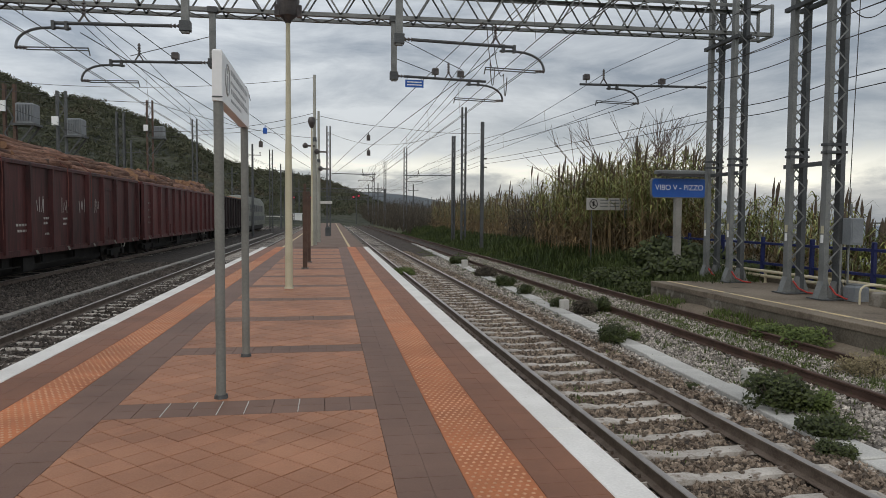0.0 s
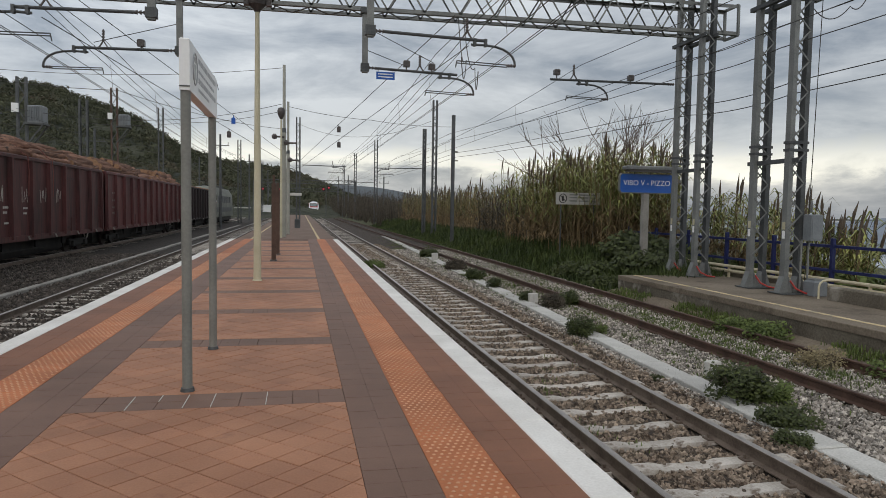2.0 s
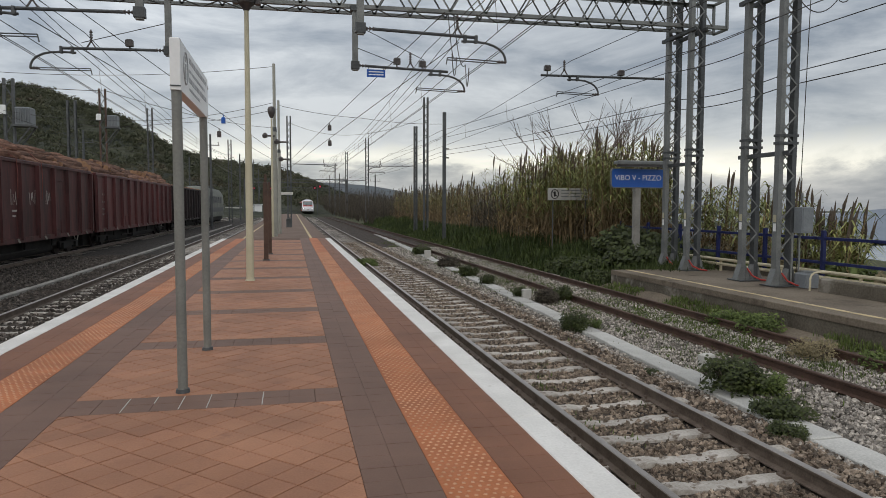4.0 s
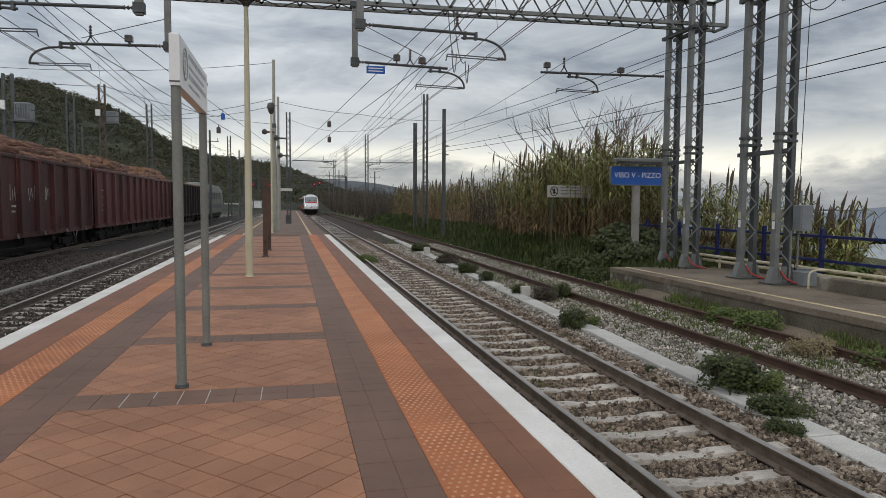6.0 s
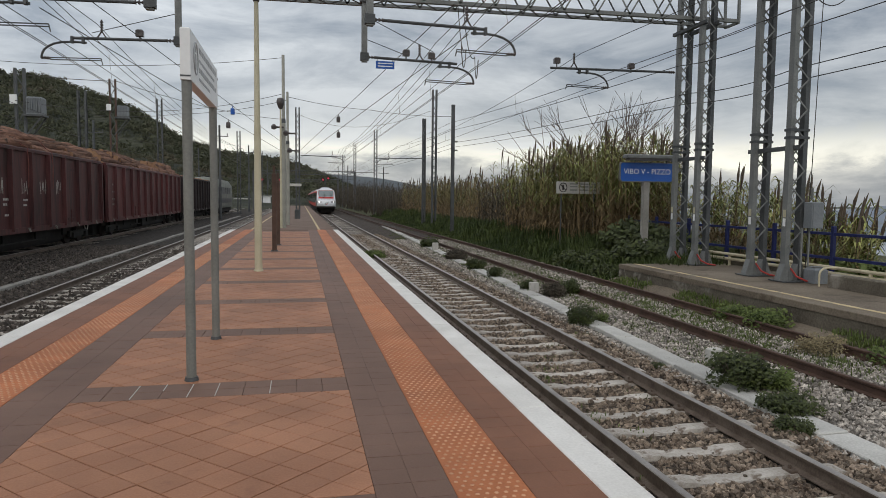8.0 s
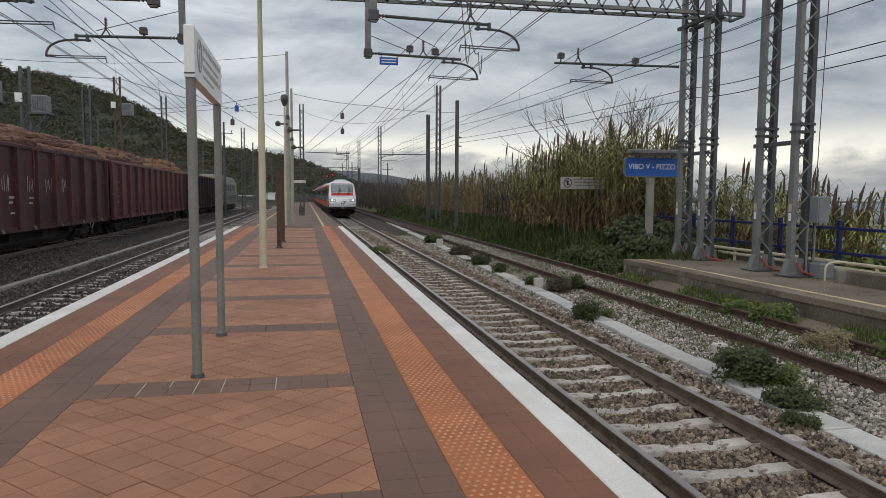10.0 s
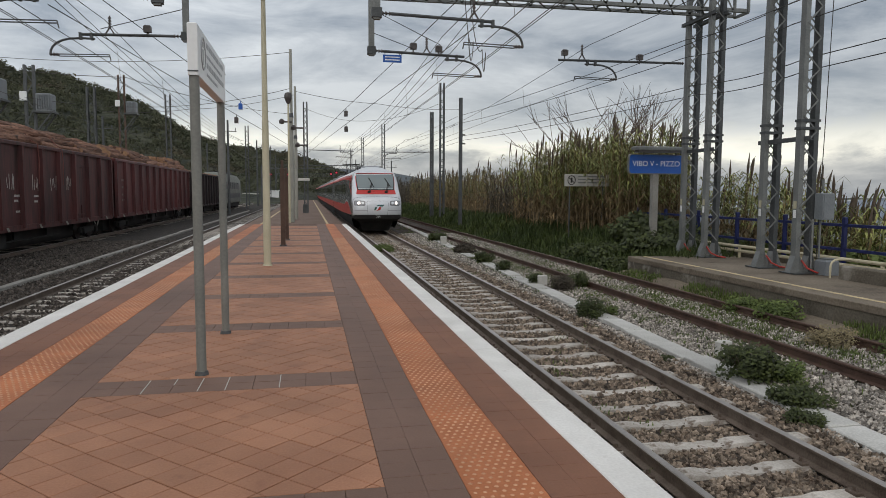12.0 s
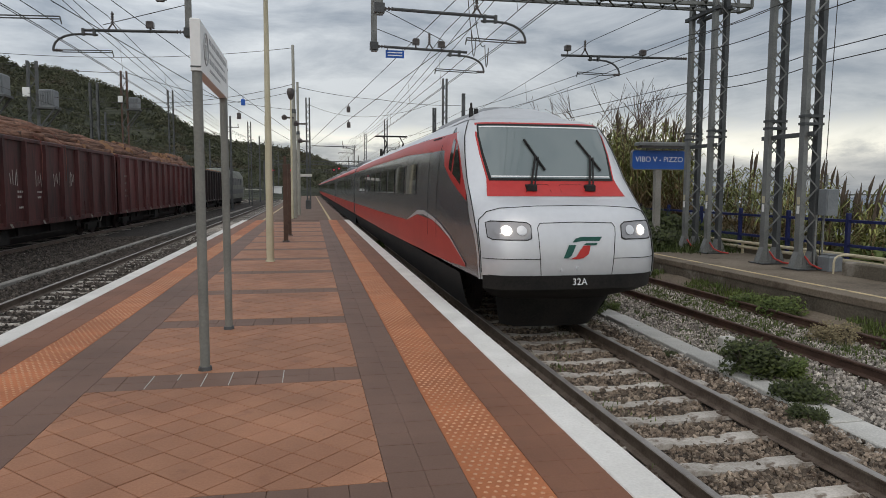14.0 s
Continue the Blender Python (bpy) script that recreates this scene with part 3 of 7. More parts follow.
# ---- portal trusses, masts and overhead line ----
def lattice_mast(name, label, x, y, z0, z1, width=0.48, flange=0.17, pitch=0.36, feet=True, group="lattice masts of the portals"):
    """Two channels joined by zigzag lacing, on a flared foot."""
    t = thing(name, label, "mast", pose(x, y, z0), group)
    H = z1 - z0
    # rear channel of the near masts: its shade is put into the colour
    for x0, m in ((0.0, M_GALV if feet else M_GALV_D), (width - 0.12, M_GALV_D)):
        b = Build()
        d = flange / 2
        prof = [(x0, -d), (x0 + 0.12, -d), (x0 + 0.12, -d + 0.012), (x0 + 0.012, -d + 0.012), (x0 + 0.012, d - 0.012), (x0 + 0.12, d - 0.012), (x0 + 0.12, d), (x0, d)]
        b.add([(px_, py_, zz) for zz in (0.02, H) for px_, py_ in prof], [(k, (k + 1) % 8, 8 + (k + 1) % 8, 8 + k) for k in range(8)] + [(8, 9, 10, 11), (8, 11, 12, 15), (12, 13, 14, 15)])
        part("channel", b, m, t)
    b = Build()
    z, k = 0.5, 0
    while z + pitch < H:
        for side in (-1, 1):
            yy = side * (flange / 2 + 0.006)
            a, c = (0.06, width - 0.06) if (k + (side > 0)) % 2 else (width - 0.06, 0.06)
            b.bar((a, yy, z), (c, yy, z + pitch), 0.012, 0.035)
        z, k = z + pitch, k + 1
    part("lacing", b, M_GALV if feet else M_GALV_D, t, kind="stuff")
    for zz in ((3.42, 3.60) if feet else (H * 0.36,)):
        b = Build()
        b.box((-0.03, -flange / 2 - 0.02, zz), (width + 0.03, flange / 2 + 0.02, zz + 0.06))
        part("tie_plate", b, M_GALV_D, t)
    if feet:
        b = Build()
        b.box((-0.16, -0.28, 0), (width + 0.16, 0.28, 0.025))
        part("base_plate", b, M_GALV_D, t)
        for x0 in (0.06, width - 0.06):
            b = Build()
            for s in (-1, 1):
                b.add([(x0 - 0.06 * s, 0.1, 0.025), (x0 - 0.06 * s - 0.14 * s, 0.1, 0.025), (x0 - 0.06 * s, 0.1, 0.42), (x0 - 0.06 * s, -0.1, 0.025), (x0 - 0.06 * s - 0.14 * s, -0.1, 0.025), (x0 - 0.06 * s, -0.1, 0.42)],
                      [(0, 1, 2), (5, 4, 3), (1, 4, 5, 2), (0, 3, 4, 1), (0, 2, 5, 3)])
            part("gusset", b, M_GALV, t)
        b = Build()
        b.box((-0.007, -0.05, 1.55), (-0.001, 0.05, 1.73))
        part("orange_tag", b, M_ORANGE, t, "faded orange tag")
        b = Build()
        b.box((-0.007, -0.045, 1.33), (-0.001, 0.045, 1.52))
        part("number_tag", b, M_PANEL, t, "small white tag")
    return t


def truss(y, z, x0, x1):
    """A box truss of angles: four chords, zigzags on all sides, end frames."""
    t = thing("portal_truss", "grey galvanised steel lattice beam across the tracks on tall masts", "truss", pose(0, y, z, 0, -0.5, 0), "overhead line portals")
    w, h, step = 0.34, 0.90, 1.02
    for yy in (-w, w):
        for zz in (0.0, h):
            b = Build()
            sy, sz = (1 if yy < 0 else -1), (1 if zz == 0 else -1)
            b.box((x0, min(yy, yy + sy * 0.1), zz - 0.006), (x1, max(yy, yy + sy * 0.1), zz + 0.006))
            b.box((x0, yy - 0.006, min(zz, zz + sz * 0.1)), (x1, yy + 0.006, max(zz, zz + sz * 0.1)))
            part("chord", b, M_GALV, t)
    n = int((x1 - x0) / step)
    # the rear web takes the darker copy, painted as the shaded face
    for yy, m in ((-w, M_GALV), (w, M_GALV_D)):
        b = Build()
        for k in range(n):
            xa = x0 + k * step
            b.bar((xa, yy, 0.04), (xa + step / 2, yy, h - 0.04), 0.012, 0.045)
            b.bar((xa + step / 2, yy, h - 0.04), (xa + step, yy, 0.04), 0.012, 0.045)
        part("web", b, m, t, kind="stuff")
    # level bracing is coloured in the shaded steel as well
    for zz in (0.0, h):
        b = Build()
        for k in range(n):
            xa = x0 + k * step
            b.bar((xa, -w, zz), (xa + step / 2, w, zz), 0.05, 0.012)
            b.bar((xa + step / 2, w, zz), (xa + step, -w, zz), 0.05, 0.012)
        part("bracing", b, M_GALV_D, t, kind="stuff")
    for xa in (x0, x1):
        b = Build()
        for yy in (-w, w):
            b.bar((xa, yy, 0), (xa, yy, h), 0.07, 0.07)
        b.bar((xa, -w, 0), (xa, w, 0), 0.07, 0.07)
        b.bar((xa, -w, h), (xa, w, h), 0.07, 0.07)
        part("end_frame", b, M_GALV, t)
    return t


YA, YB, TZ = 19.05, 14.92, 7.06
truss(YA, TZ, -15.0, 13.05)
truss(YB, TZ - 0.02, -15.0, 12.80)
MASTLABEL = "tall grey lattice steel mast on a flared foot"
for x, ya, yb in ((11.62, YA - 0.62, YA + 0.62), (11.42, YB - 0.64, YB + 0.64)):
    for y in (ya, yb):
        lattice_mast("lattice_mast", MASTLABEL, x, y, SP_Z, 9.2)
    # cross beams between the two masts of a portal
    for z, xx in ((TZ - 0.12, 0.0), (3.0, 0.1), (TZ - 0.12, 0.40)):
        b = Build()
        b.box((x + xx - 0.02, ya - 0.30, z), (x + xx + 0.10, yb + 0.30, z + 0.012))
        b.box((x + xx - 0.02, ya - 0.30, z + 0.012), (x + xx - 0.008, yb + 0.30, z + 0.10))
        thing("cross_beam", "dark steel channel bolted between two lattice masts", "beam", group="cross beams", mesh=b.mesh("cross_beam", M_GALV_D))
for y in (YA - 0.62, YA + 0.62):
    lattice_mast("lattice_mast", MASTLABEL, -15.2, y, -0.8, 9.2)
for y in (YB - 0.64, YB + 0.64):
    lattice_mast("lattice_mast", MASTLABEL, -15.2, y, -0.8, 9.2)


def insulator(b, p, q, mi=0, n=4, r=0.045):
    p, q = Vector(p), Vector(q)
    b.tube(p, q, 0.018, n=6, mi=mi)
    for k in range(n):
        c = p.lerp(q, (k + 0.7) / (n + 0.4))
        d = (q - p).normalized() * 0.022
        b.tube(c - d, c + d, r, r * 0.6, n=8, mi=mi)


def cantilever(name, x, y, s, z=5.52, z_top=None, reach=2.9, xi=None, xr=None, back=False, label="galvanised bracket arm with insulators holding the contact wire"):
    """A drop tube under the beam, a level tube with insulators and a bent registration arm. s: side to which it reaches."""
    t = thing(name, label, "bracket", pose(x, y, 0), "overhead line brackets")
    if z_top:
        b = Build()
        b.box((-0.075, -0.06, z - 0.14), (0.075, 0.06, z_top))
        part("drop_post", b, M_GALV, t)
        b = Build()
        b.box((-0.12, -0.11, z_top - 0.12), (0.12, 0.11, z_top + 0.02))
        part("clamp", b, M_GALV_D, t)
        b = Build()
        b.box((-0.11, -0.09, z - 0.1), (0.11, 0.09, z + 0.1))
        part("clamp", b, M_GALV_D, t)
    b = Build()
    insulator(b, (s * 0.08, 0, z), (s * 0.34, 0, z - 0.004), n=3, r=0.05)
    part("insulator", b, M_INSUL, t)
    b = Build()
    b.tube((s * 0.3, 0, z - 0.004), (s * reach, 0, z - 0.06), 0.036, n=8)
    part("level_tube", b, M_GALV_D, t)
    xi = xi or reach * 0.70
    b = Build()
    insulator(b, (s * xi, 0, z + 0.12), (s * xi, 0, z + 0.42), n=4)
    b.bar((s * (xi - 0.12), 0, z - 0.05), (s * xi, 0, z + 0.14), 0.03, 0.03)
    b.bar((s * (xi + 0.12), 0, z - 0.05), (s * xi, 0, z + 0.14), 0.03, 0.03)
    part("wire_support", b, M_INSUL, t)
    b = Build()
    xr = xr or reach * 0.72
    if back:
        s, xr = -s, -xr
    pts = [(s * (xr - 0.1), 0, z - 0.16), (s * (xr + 0.25), 0, z - 0.15)]
    for k in range(6):
        a = k / 5
        pts.append((s * (xr + 0.30 + 0.62 * math.sin(a * 1.45)), 0, z - 0.16 - 0.34 * (1 - math.cos(a * 1.5))))
    pts.append((s * (xr + 0.93), 0, z - 0.57))
    b.path(pts, 0.028, n=7)
    for xx in (xr - 0.05, xr + 0.2):
        b.box((min(s * xx, s * xx + s * 0.06), -0.05, z - 0.19), (max(s * xx, s * xx + s * 0.06), 0.05, z - 0.02))
    part("bent_arm", b, M_GALV_D, t)
    b = Build()
    insulator(b, (s * (xr + 0.95), 0, z - 0.57), (s * (xr + 0.72), 0, z - 0.575), n=3)
    part("arm_insulator", b, M_INSUL, t)
    b = Build()
    for dz in (0.0, 0.05):
        b.tube((s * (xr + 0.74), 0, z - 0.56 - dz), (s * (xr - 0.42), 0, z - 0.53 - dz), 0.013, n=6)
    b.tube((s * (xr - 0.42), 0, z - 0.53), (s * (xr - 0.45), 0, z - 0.68), 0.014, n=6)
    part("registration_arm", b, M_GALV_D, t)
    return t


cantilever("bracket_arm", 1.72, YA - 0.5, 1, 5.52, TZ, 2.55, 1.5, 2.1)
cantilever("bracket_arm", 1.50, YB, 1, 5.58, TZ, 2.6, 2.15, 2.35)
cantilever("bracket_arm", -2.98, YA - 0.5, -1, 5.66, TZ, 2.45, 1.8, 2.25)
cantilever("bracket_arm", -2.93, YB, -1, 5.62, TZ, 2.5, 1.95, 2.3)
cantilever("bracket_arm", 11.62, YA + 0.62, -1, 5.78, None, 4.2, 3.45, 3.25, True)
cantilever("bracket_arm", -9.2, YA - 0.5, -1, 5.6, TZ)
cantilever("bracket_arm", -9.2, YB, -1, 5.6, TZ)
# small devices on the level tubes
for x, y, z in ((2.85, YA - 0.5, 5.60), (3.55, YA - 0.5, 5.56), (7.62, YA + 0.62, 5.86), (10.05, YA + 0.62, 5.82), (-3.9, YA - 0.5, 5.72)):
    b = Build()
    b.box((-0.09, -0.07, 0), (0.09, 0.07, 0.17), bevel=0.03)
    b.tube((0, 0, -0.12), (0, 0, 0.01), 0.02)
    thing("line_fitting", "small dark fitting clamped on an overhead line tube", "fitting", pose(x, y, z), "line fittings", mesh=b.mesh("line_fitting", M_INSUL))
# small blue plate under the near bracket
pl = thing("blue_plate", "small blue plate with unreadable white lines hung on a bracket", "sign", pose(2.28, YA - 0.5, 5.33))
b = Build()
b.box((-0.25, -0.012, -0.10), (0.25, 0.012, 0.10))
part("plate", b, M_BLUE, pl)
for dz in (0.04, -0.035):
    b = Build()
    b.box((-0.20, -0.016, dz - 0.014), (0.20, -0.0125, dz + 0.014))
    part("text_bar", b, M_WTEXT, pl)
for dx in (-0.2, 0.2):
    b = Build()
    b.tube((dx, 0, 0.09), (dx, 0, 0.20), 0.008, n=5)
    part("hook", b, M_GALV_D, pl)


def wire(pts, r=0.009, label="dark overhead line wire", sag=0.0, name="overhead_wire", mat_=None, steps=10):
    b = Build()
    full = []
    for a, c in zip(pts, pts[1:]):
        a, c = Vector(a), Vector(c)
        n = steps if sag else 1
        for k in range(n):
            s = k / n
            p = a.lerp(c, s)
            p.z -= sag * 4 * s * (1 - s)
            full.append(p)
    full.append(Vector(pts[-1]))
    b.path(full, r, n=5)
    return thing(name, label, "wire", group="overhead wires", mesh=b.mesh(name, mat_ or M_WIRE))


def catenary(xc, spans, zc=4.88, zm=6.02, stag=0.2, twin=True, xm=None):
    """Contact wires with zigzag, carrier wires with sag and droppers between them."""
    xs_ = [xc + stag * (1 if k % 2 else -1) for k in range(len(spans))]
    for dx in ((-0.03, 0.03) if twin else (0,)):
        wire([(x + dx, y, zc) for x, y in zip(xs_, spans)], 0.008)
    mids = [xc + 0.1 * (1 if k % 2 else -1) for k in range(len(spans))]
    for dx in ((-0.12, 0.12) if twin else (0,)):
        wire([(x + dx, y, zm) for x, y in zip(mids, spans)], 0.009, sag=0.55)
    b = Build()
    for k in range(len(spans) - 1):
        y0, y1 = spans[k], spans[k + 1]
        if y0 > 130:
            break
        n = max(2, int((y1 - y0) / 6))
        for j in range(1, n):
            s = j / n
            x = xs_[k] + (xs_[k + 1] - xs_[k]) * s
            xm_ = mids[k] + (mids[k + 1] - mids[k]) * s
            b.tube((xm_, y0 + (y1 - y0) * s, zm - 0.55 * 4 * s * (1 - s)), (x, y0 + (y1 - y0) * s, zc), 0.005, n=4)
    thing("dropper_wires", "thin vertical dropper wires between carrier and contact wires", "wire", kind="stuff", mesh=b.mesh("dropper_wires", M_WIRE))


catenary(3.95, [-40, YB, 60, 115, 170, 230, 300])
catenary(3.55, [-40, YA - 0.5, 60, 115, 170, 230, 300], zc=4.92, zm=5.98, twin=False)
catenary(-5.4, [-40, YB, 60, 115, 170, 230, 300])
catenary(-5.0, [-40, YA - 0.5, 60, 115, 170, 230, 300], zc=4.92, zm=5.98, twin=False)
catenary(8.3, [-40, YA + 0.62, 58, 110, 170, 230], zc=5.10, zm=6.2, twin=False)
catenary(-11.6, [-40, YB, 60, 115, 170, 230, 300], twin=False)
# feeders along the seaward masts, and cross wires
for x, z in ((12.0, 5.05), (12.0, 4.75), (11.55, 6.36), (11.6, 5.85)):
    wire([(x, -30, z), (x + 0.02, YB, z), (x - 0.3, YA, z), (x - 1.4, 46, z + 0.6), (x - 1.5, 95, z + 1.0), (x - 1.6, 200, z + 1)], 0.012, sag=0.12)
wire([(-0.85, 40, 9.6), (-18, 41, 8.95), (-40, 42, 9.6)], 0.014, sag=0.45)
wire([(-0.7, 44, 8.0), (4.6, 45, 7.5), (10.2, 46, 7.4)], 0.014, sag=0.12)
wire([(-0.22, 60, 8.9), (4.6, 57, 7.6), (10.5, 55, 8.9)], 0.013, sag=0.3)
wire([(-0.7, 44, 7.8), (-8, 50, 7.4), (-14.8, 52, 7.4)], 0.014, sag=0.2)
wire([(-0.85, 40, 7.6), (-8, 42, 6.6), (-15, 41, 6.8)], 0.014, sag=0.2)
wire([(-16, 30, 7.2), (-7, 29, 6.2), (-1.0, 44, 6.6)], 0.012, sag=0.25)
wire([(1.72, YA - 0.5, 6.6), (3.6, YA - 0.5, 5.75)], 0.010)
wire([(1.72, YA - 0.5, 6.0), (2.9, YA - 0.5, 5.60)], 0.010)
wire([(-2.98, YA - 0.5, 6.35), (-5.0, YA - 0.5, 5.75)], 0.010)
wire([(4.35, YA - 0.2, 7.1), (4.55, YA - 0.4, 5.9), (3.6, YB + 0.3, 5.2)], 0.012, sag=0.5)
wire([(4.5, YA - 0.2, 7.1), (4.8, YA - 0.4, 5.7), (4.0, YB + 0.3, 4.9)], 0.012, sag=0.5)
# jumper loop near the mast tops and a cable hanging from the seaward mast
wire([(12.1, 14.6, 6.9), (12.9, 14.2, 6.75), (13.4, 14.0, 7.5)], 0.013, sag=0.35, label="thick dark jumper cable hanging in a loop")
wire([(12.15, 14.2, 7.2), (11.95, 14.15, -0.1)], 0.010, label="thin cable running down a mast")
wire([(-3.4, YA + 4, 5.35), (-3.15, YA + 4, 5.85), (-2.7, YA + 4, 5.9), (-2.55, YA + 4, 5.45)], 0.012, sag=-0.08, label="dark jumper cable in a loop between wires")
# line weights and insulator strings on slanting wires
ANCHORS = (((-5.8, YA - 0.4, 7.1), (-0.35, 60, 5.6), 0.445), ((-6.2, YA - 0.4, 6.3), (-0.35, 60, 5.0), 0.445), ((4.2, YA - 0.4, 7.1), (-0.1, 60, 5.6), 0.482), ((4.6, YA - 0.4, 6.3), (-0.1, 60, 5.0), 0.511))
for p_, q_, s_ in ANCHORS:
    wire([p_, q_], 0.013, label="thick slanting anchor wire towards a lattice mast")
for x, y, z in [(p_[0] + (q_[0] - p_[0]) * s_, p_[1] + (q_[1] - p_[1]) * s_, p_[2] + (q_[2] - p_[2]) * s_ - 0.24) for p_, q_, s_ in ANCHORS]:
    b = Build()
    b.box((-0.10, -0.09, -0.2), (0.10, 0.09, 0.12), bevel=0.04)
    b.tube((0, 0, 0.12), (0, 0, 0.26), 0.02)
    thing("section_insulator", "small dark housing hanging on an overhead wire", "fitting", pose(x, y, z), "line fittings", mesh=b.mesh("section_insulator", M_BLUE if x < 0 and z > 5.8 else M_INSUL))


# ---- other poles along the line ----
def round_pole(name, label, x, y, h, r, material, z0=0.0, cap=True):
    t = thing(name, label, "pole", pose(x, y, z0), "poles along the platform")
    b = Build()
    b.tube((0, 0, 0), (0, 0, h * 0.62), r, r, n=12)
    part("lower_tube", b, material, t)
    b = Build()
    b.tube((0, 0, h * 0.62), (0, 0, h), r * 0.72, r * 0.68, n=12)
    part("upper_tube", b, material, t)
    b = Build()
    b.tube((0, 0, h * 0.61), (0, 0, h * 0.635), r * 1.1, r * 0.9, n=12)
    part("collar", b, M_GALV_D, t)
    return t


round_pole("line_pole", "tall grey tubular steel pole with cable clamps", -0.88, 40.0, 9.75, 0.125, M_POST)
round_pole("line_pole", "tall grey tubular steel pole with cable clamps", -0.72, 44.0, 8.3, 0.11, M_POST)
for x, y, z in ((-0.95, 39.7, 5.68), (-0.30, 39.7, 5.35), (-0.15, 43.7, 4.65)):
    b = Build()
    b.tube((-0.45, 0, 0), (0.1, 0, 0), 0.05)
    b.spin([(0.03, -0.14), (0.14, -0.1), (0.16, 0.05), (0.06, 0.16)], (-0.45, 0, 0), 10)
    thing("loudspeaker", "small dark loudspeaker clamped to a pole", "loudspeaker", pose(x, y, z), "small pole fittings", mesh=b.mesh("loudspeaker", M_INSUL))
lattice_mast("lattice_mast", "slim far lattice mast carrying a bracket arm", -0.35, 60, -0.05, 9.4, 0.4, 0.3, 0.5, False, "far lattice masts")
cantilever("bracket_arm", 0.05, 60, 1, 5.35, None, 3.9)
b = Build()
b.box((-0.6, -0.1, -0.22), (0.6, 0.1, 0.0), bevel=0.03)
thing("small_sign_box", "small off-white sign box on a mast", "sign", pose(-0.45, 58.6, 2.9), mesh=b.mesh("small_sign_box", M_CONC_L))
b = Build()
b.box((-0.22, -0.2, 0), (0.22, 0.2, 0.75), bevel=0.05)
b.box((-0.15, -0.23, 0.15), (0.15, -0.2, 0.62))
thing("equipment_box", "dark equipment box at the foot of a mast", "cabinet", pose(-0.2, 57.5, -0.02), mesh=b.mesh("equipment_box", M_GALV_D))
# masts beyond, sea side
tp = thing("line_mast", "dark slender steel mast standing in the reeds", "mast", pose(10.35, 46, -0.5))
b = Build()
b.box((-0.11, -0.1, 0), (0.11, -0.08, 8.7))
b.box((-0.11, 0.08, 0), (0.11, 0.1, 8.7))
b.box((-0.01, -0.08, 0), (0.01, 0.08, 8.7))
part("beam", b, M_GALV_D, tp)
for z in (5.6, 6.2):
    b = Build()
    insulator(b, (0.1, 0, z), (0.34, 0, z), n=3, r=0.07)
    part("insulator", b, M_INSUL, tp)
for x, y, h, w in ((10.6, 55, 10.6, 0.42), (10.35, 58, 8.6, 0.3), (10.1, 95, 11.2, 0.5), (10.0, 130, 12.0, 0.5), (10.0, 165, 12, 0.5), (-8.2, 95, 10.5, 0.5), (-8.2, 150, 11.5, 0.5)):
    lattice_mast("lattice_mast", "far slender lattice mast of the overhead line", x, y, -0.6, h, w, 0.3, 0.6, False, "far lattice masts")
cantilever("bracket_arm", 10.4, 58, -1, 5.2, None, 4.2)
cantilever("bracket_arm", 10.2, 95, -1, 5.3, None, 4.2)
cantilever("bracket_arm", 10.1, 130, -1, 5.3, None, 4.2)


def transformer_mast(y, h, rusty, box_z, x=-14.9):
    t = thing("transformer_mast", "lattice mast with a grey transformer box on a bracket", "mast", pose(x, y, -0.8), "masts with boxes")
    for dx in (-0.22, 0.22):
        b = Build()
        b.box((dx - 0.06, -0.1, 0), (dx + 0.06, 0.1, h))
        part("channel", b, M_RUSTPOST if rusty else M_GALV_D, t)
    b = Build()
    for k in range(int(h / 0.7)):
        s = 1 if k % 2 else -1
        b.bar((-0.2 * s, -0.11, k * 0.7), (0.2 * s, -0.11, k * 0.7 + 0.7), 0.02, 0.05)
    part("lacing", b, M_GALV_D, t, kind="stuff")
    b = Build()
    b.box((0.4, -0.4, box_z), (1.15, 0.4, box_z + 0.95), bevel=0.05)
    part("box", b, M_GREY, t, "grey sheet-metal box")
    for k in range(6):
        b = Build()
        b.box((0.46 + k * 0.12, -0.46, box_z + 0.10), (0.49 + k * 0.12, -0.4, box_z + 0.86))
        part("fin", b, M_GREY, t)
    b = Build()
    b.box((0.2, -0.45, box_z - 0.1), (1.25, 0.45, box_z))
    b.bar((0.2, -0.4, box_z - 1.4), (1.15, -0.35, box_z - 0.1), 0.07, 0.07)
    b.bar((0.2, 0.4, box_z - 1.4), (1.15, 0.35, box_z - 0.1), 0.07, 0.07)
    part("bracket", b, M_GALV_D, t)
    b = Build()
    b.box((-0.45, -0.25, box_z + 0.55), (-0.1, -0.15, box_z + 1.05))
    part("white_plate", b, M_PANEL, t, "small white plate")
    return t


transformer_mast(41.5, 9.4, False, 6.9)
transformer_mast(35.2, 8.6, True, 6.75)
transformer_mast(60.5, 12.0, True, 8.9)
lattice_mast("lattice_mast", "grey lattice mast with cross arms beyond the wagons", -15.1, 79, -0.8, 12.2, 0.6, 0.3, 0.6, False, "far lattice masts")
lattice_mast("lattice_mast", "grey lattice mast beyond the wagons", -15.1, 52, -0.8, 9.0, 0.6, 0.3, 0.6, False, "far lattice masts")
lattice_mast("lattice_mast", "grey lattice mast beyond the wagons", -15.1, 96, -0.8, 11.0, 0.6, 0.3, 0.6, False, "far lattice masts")


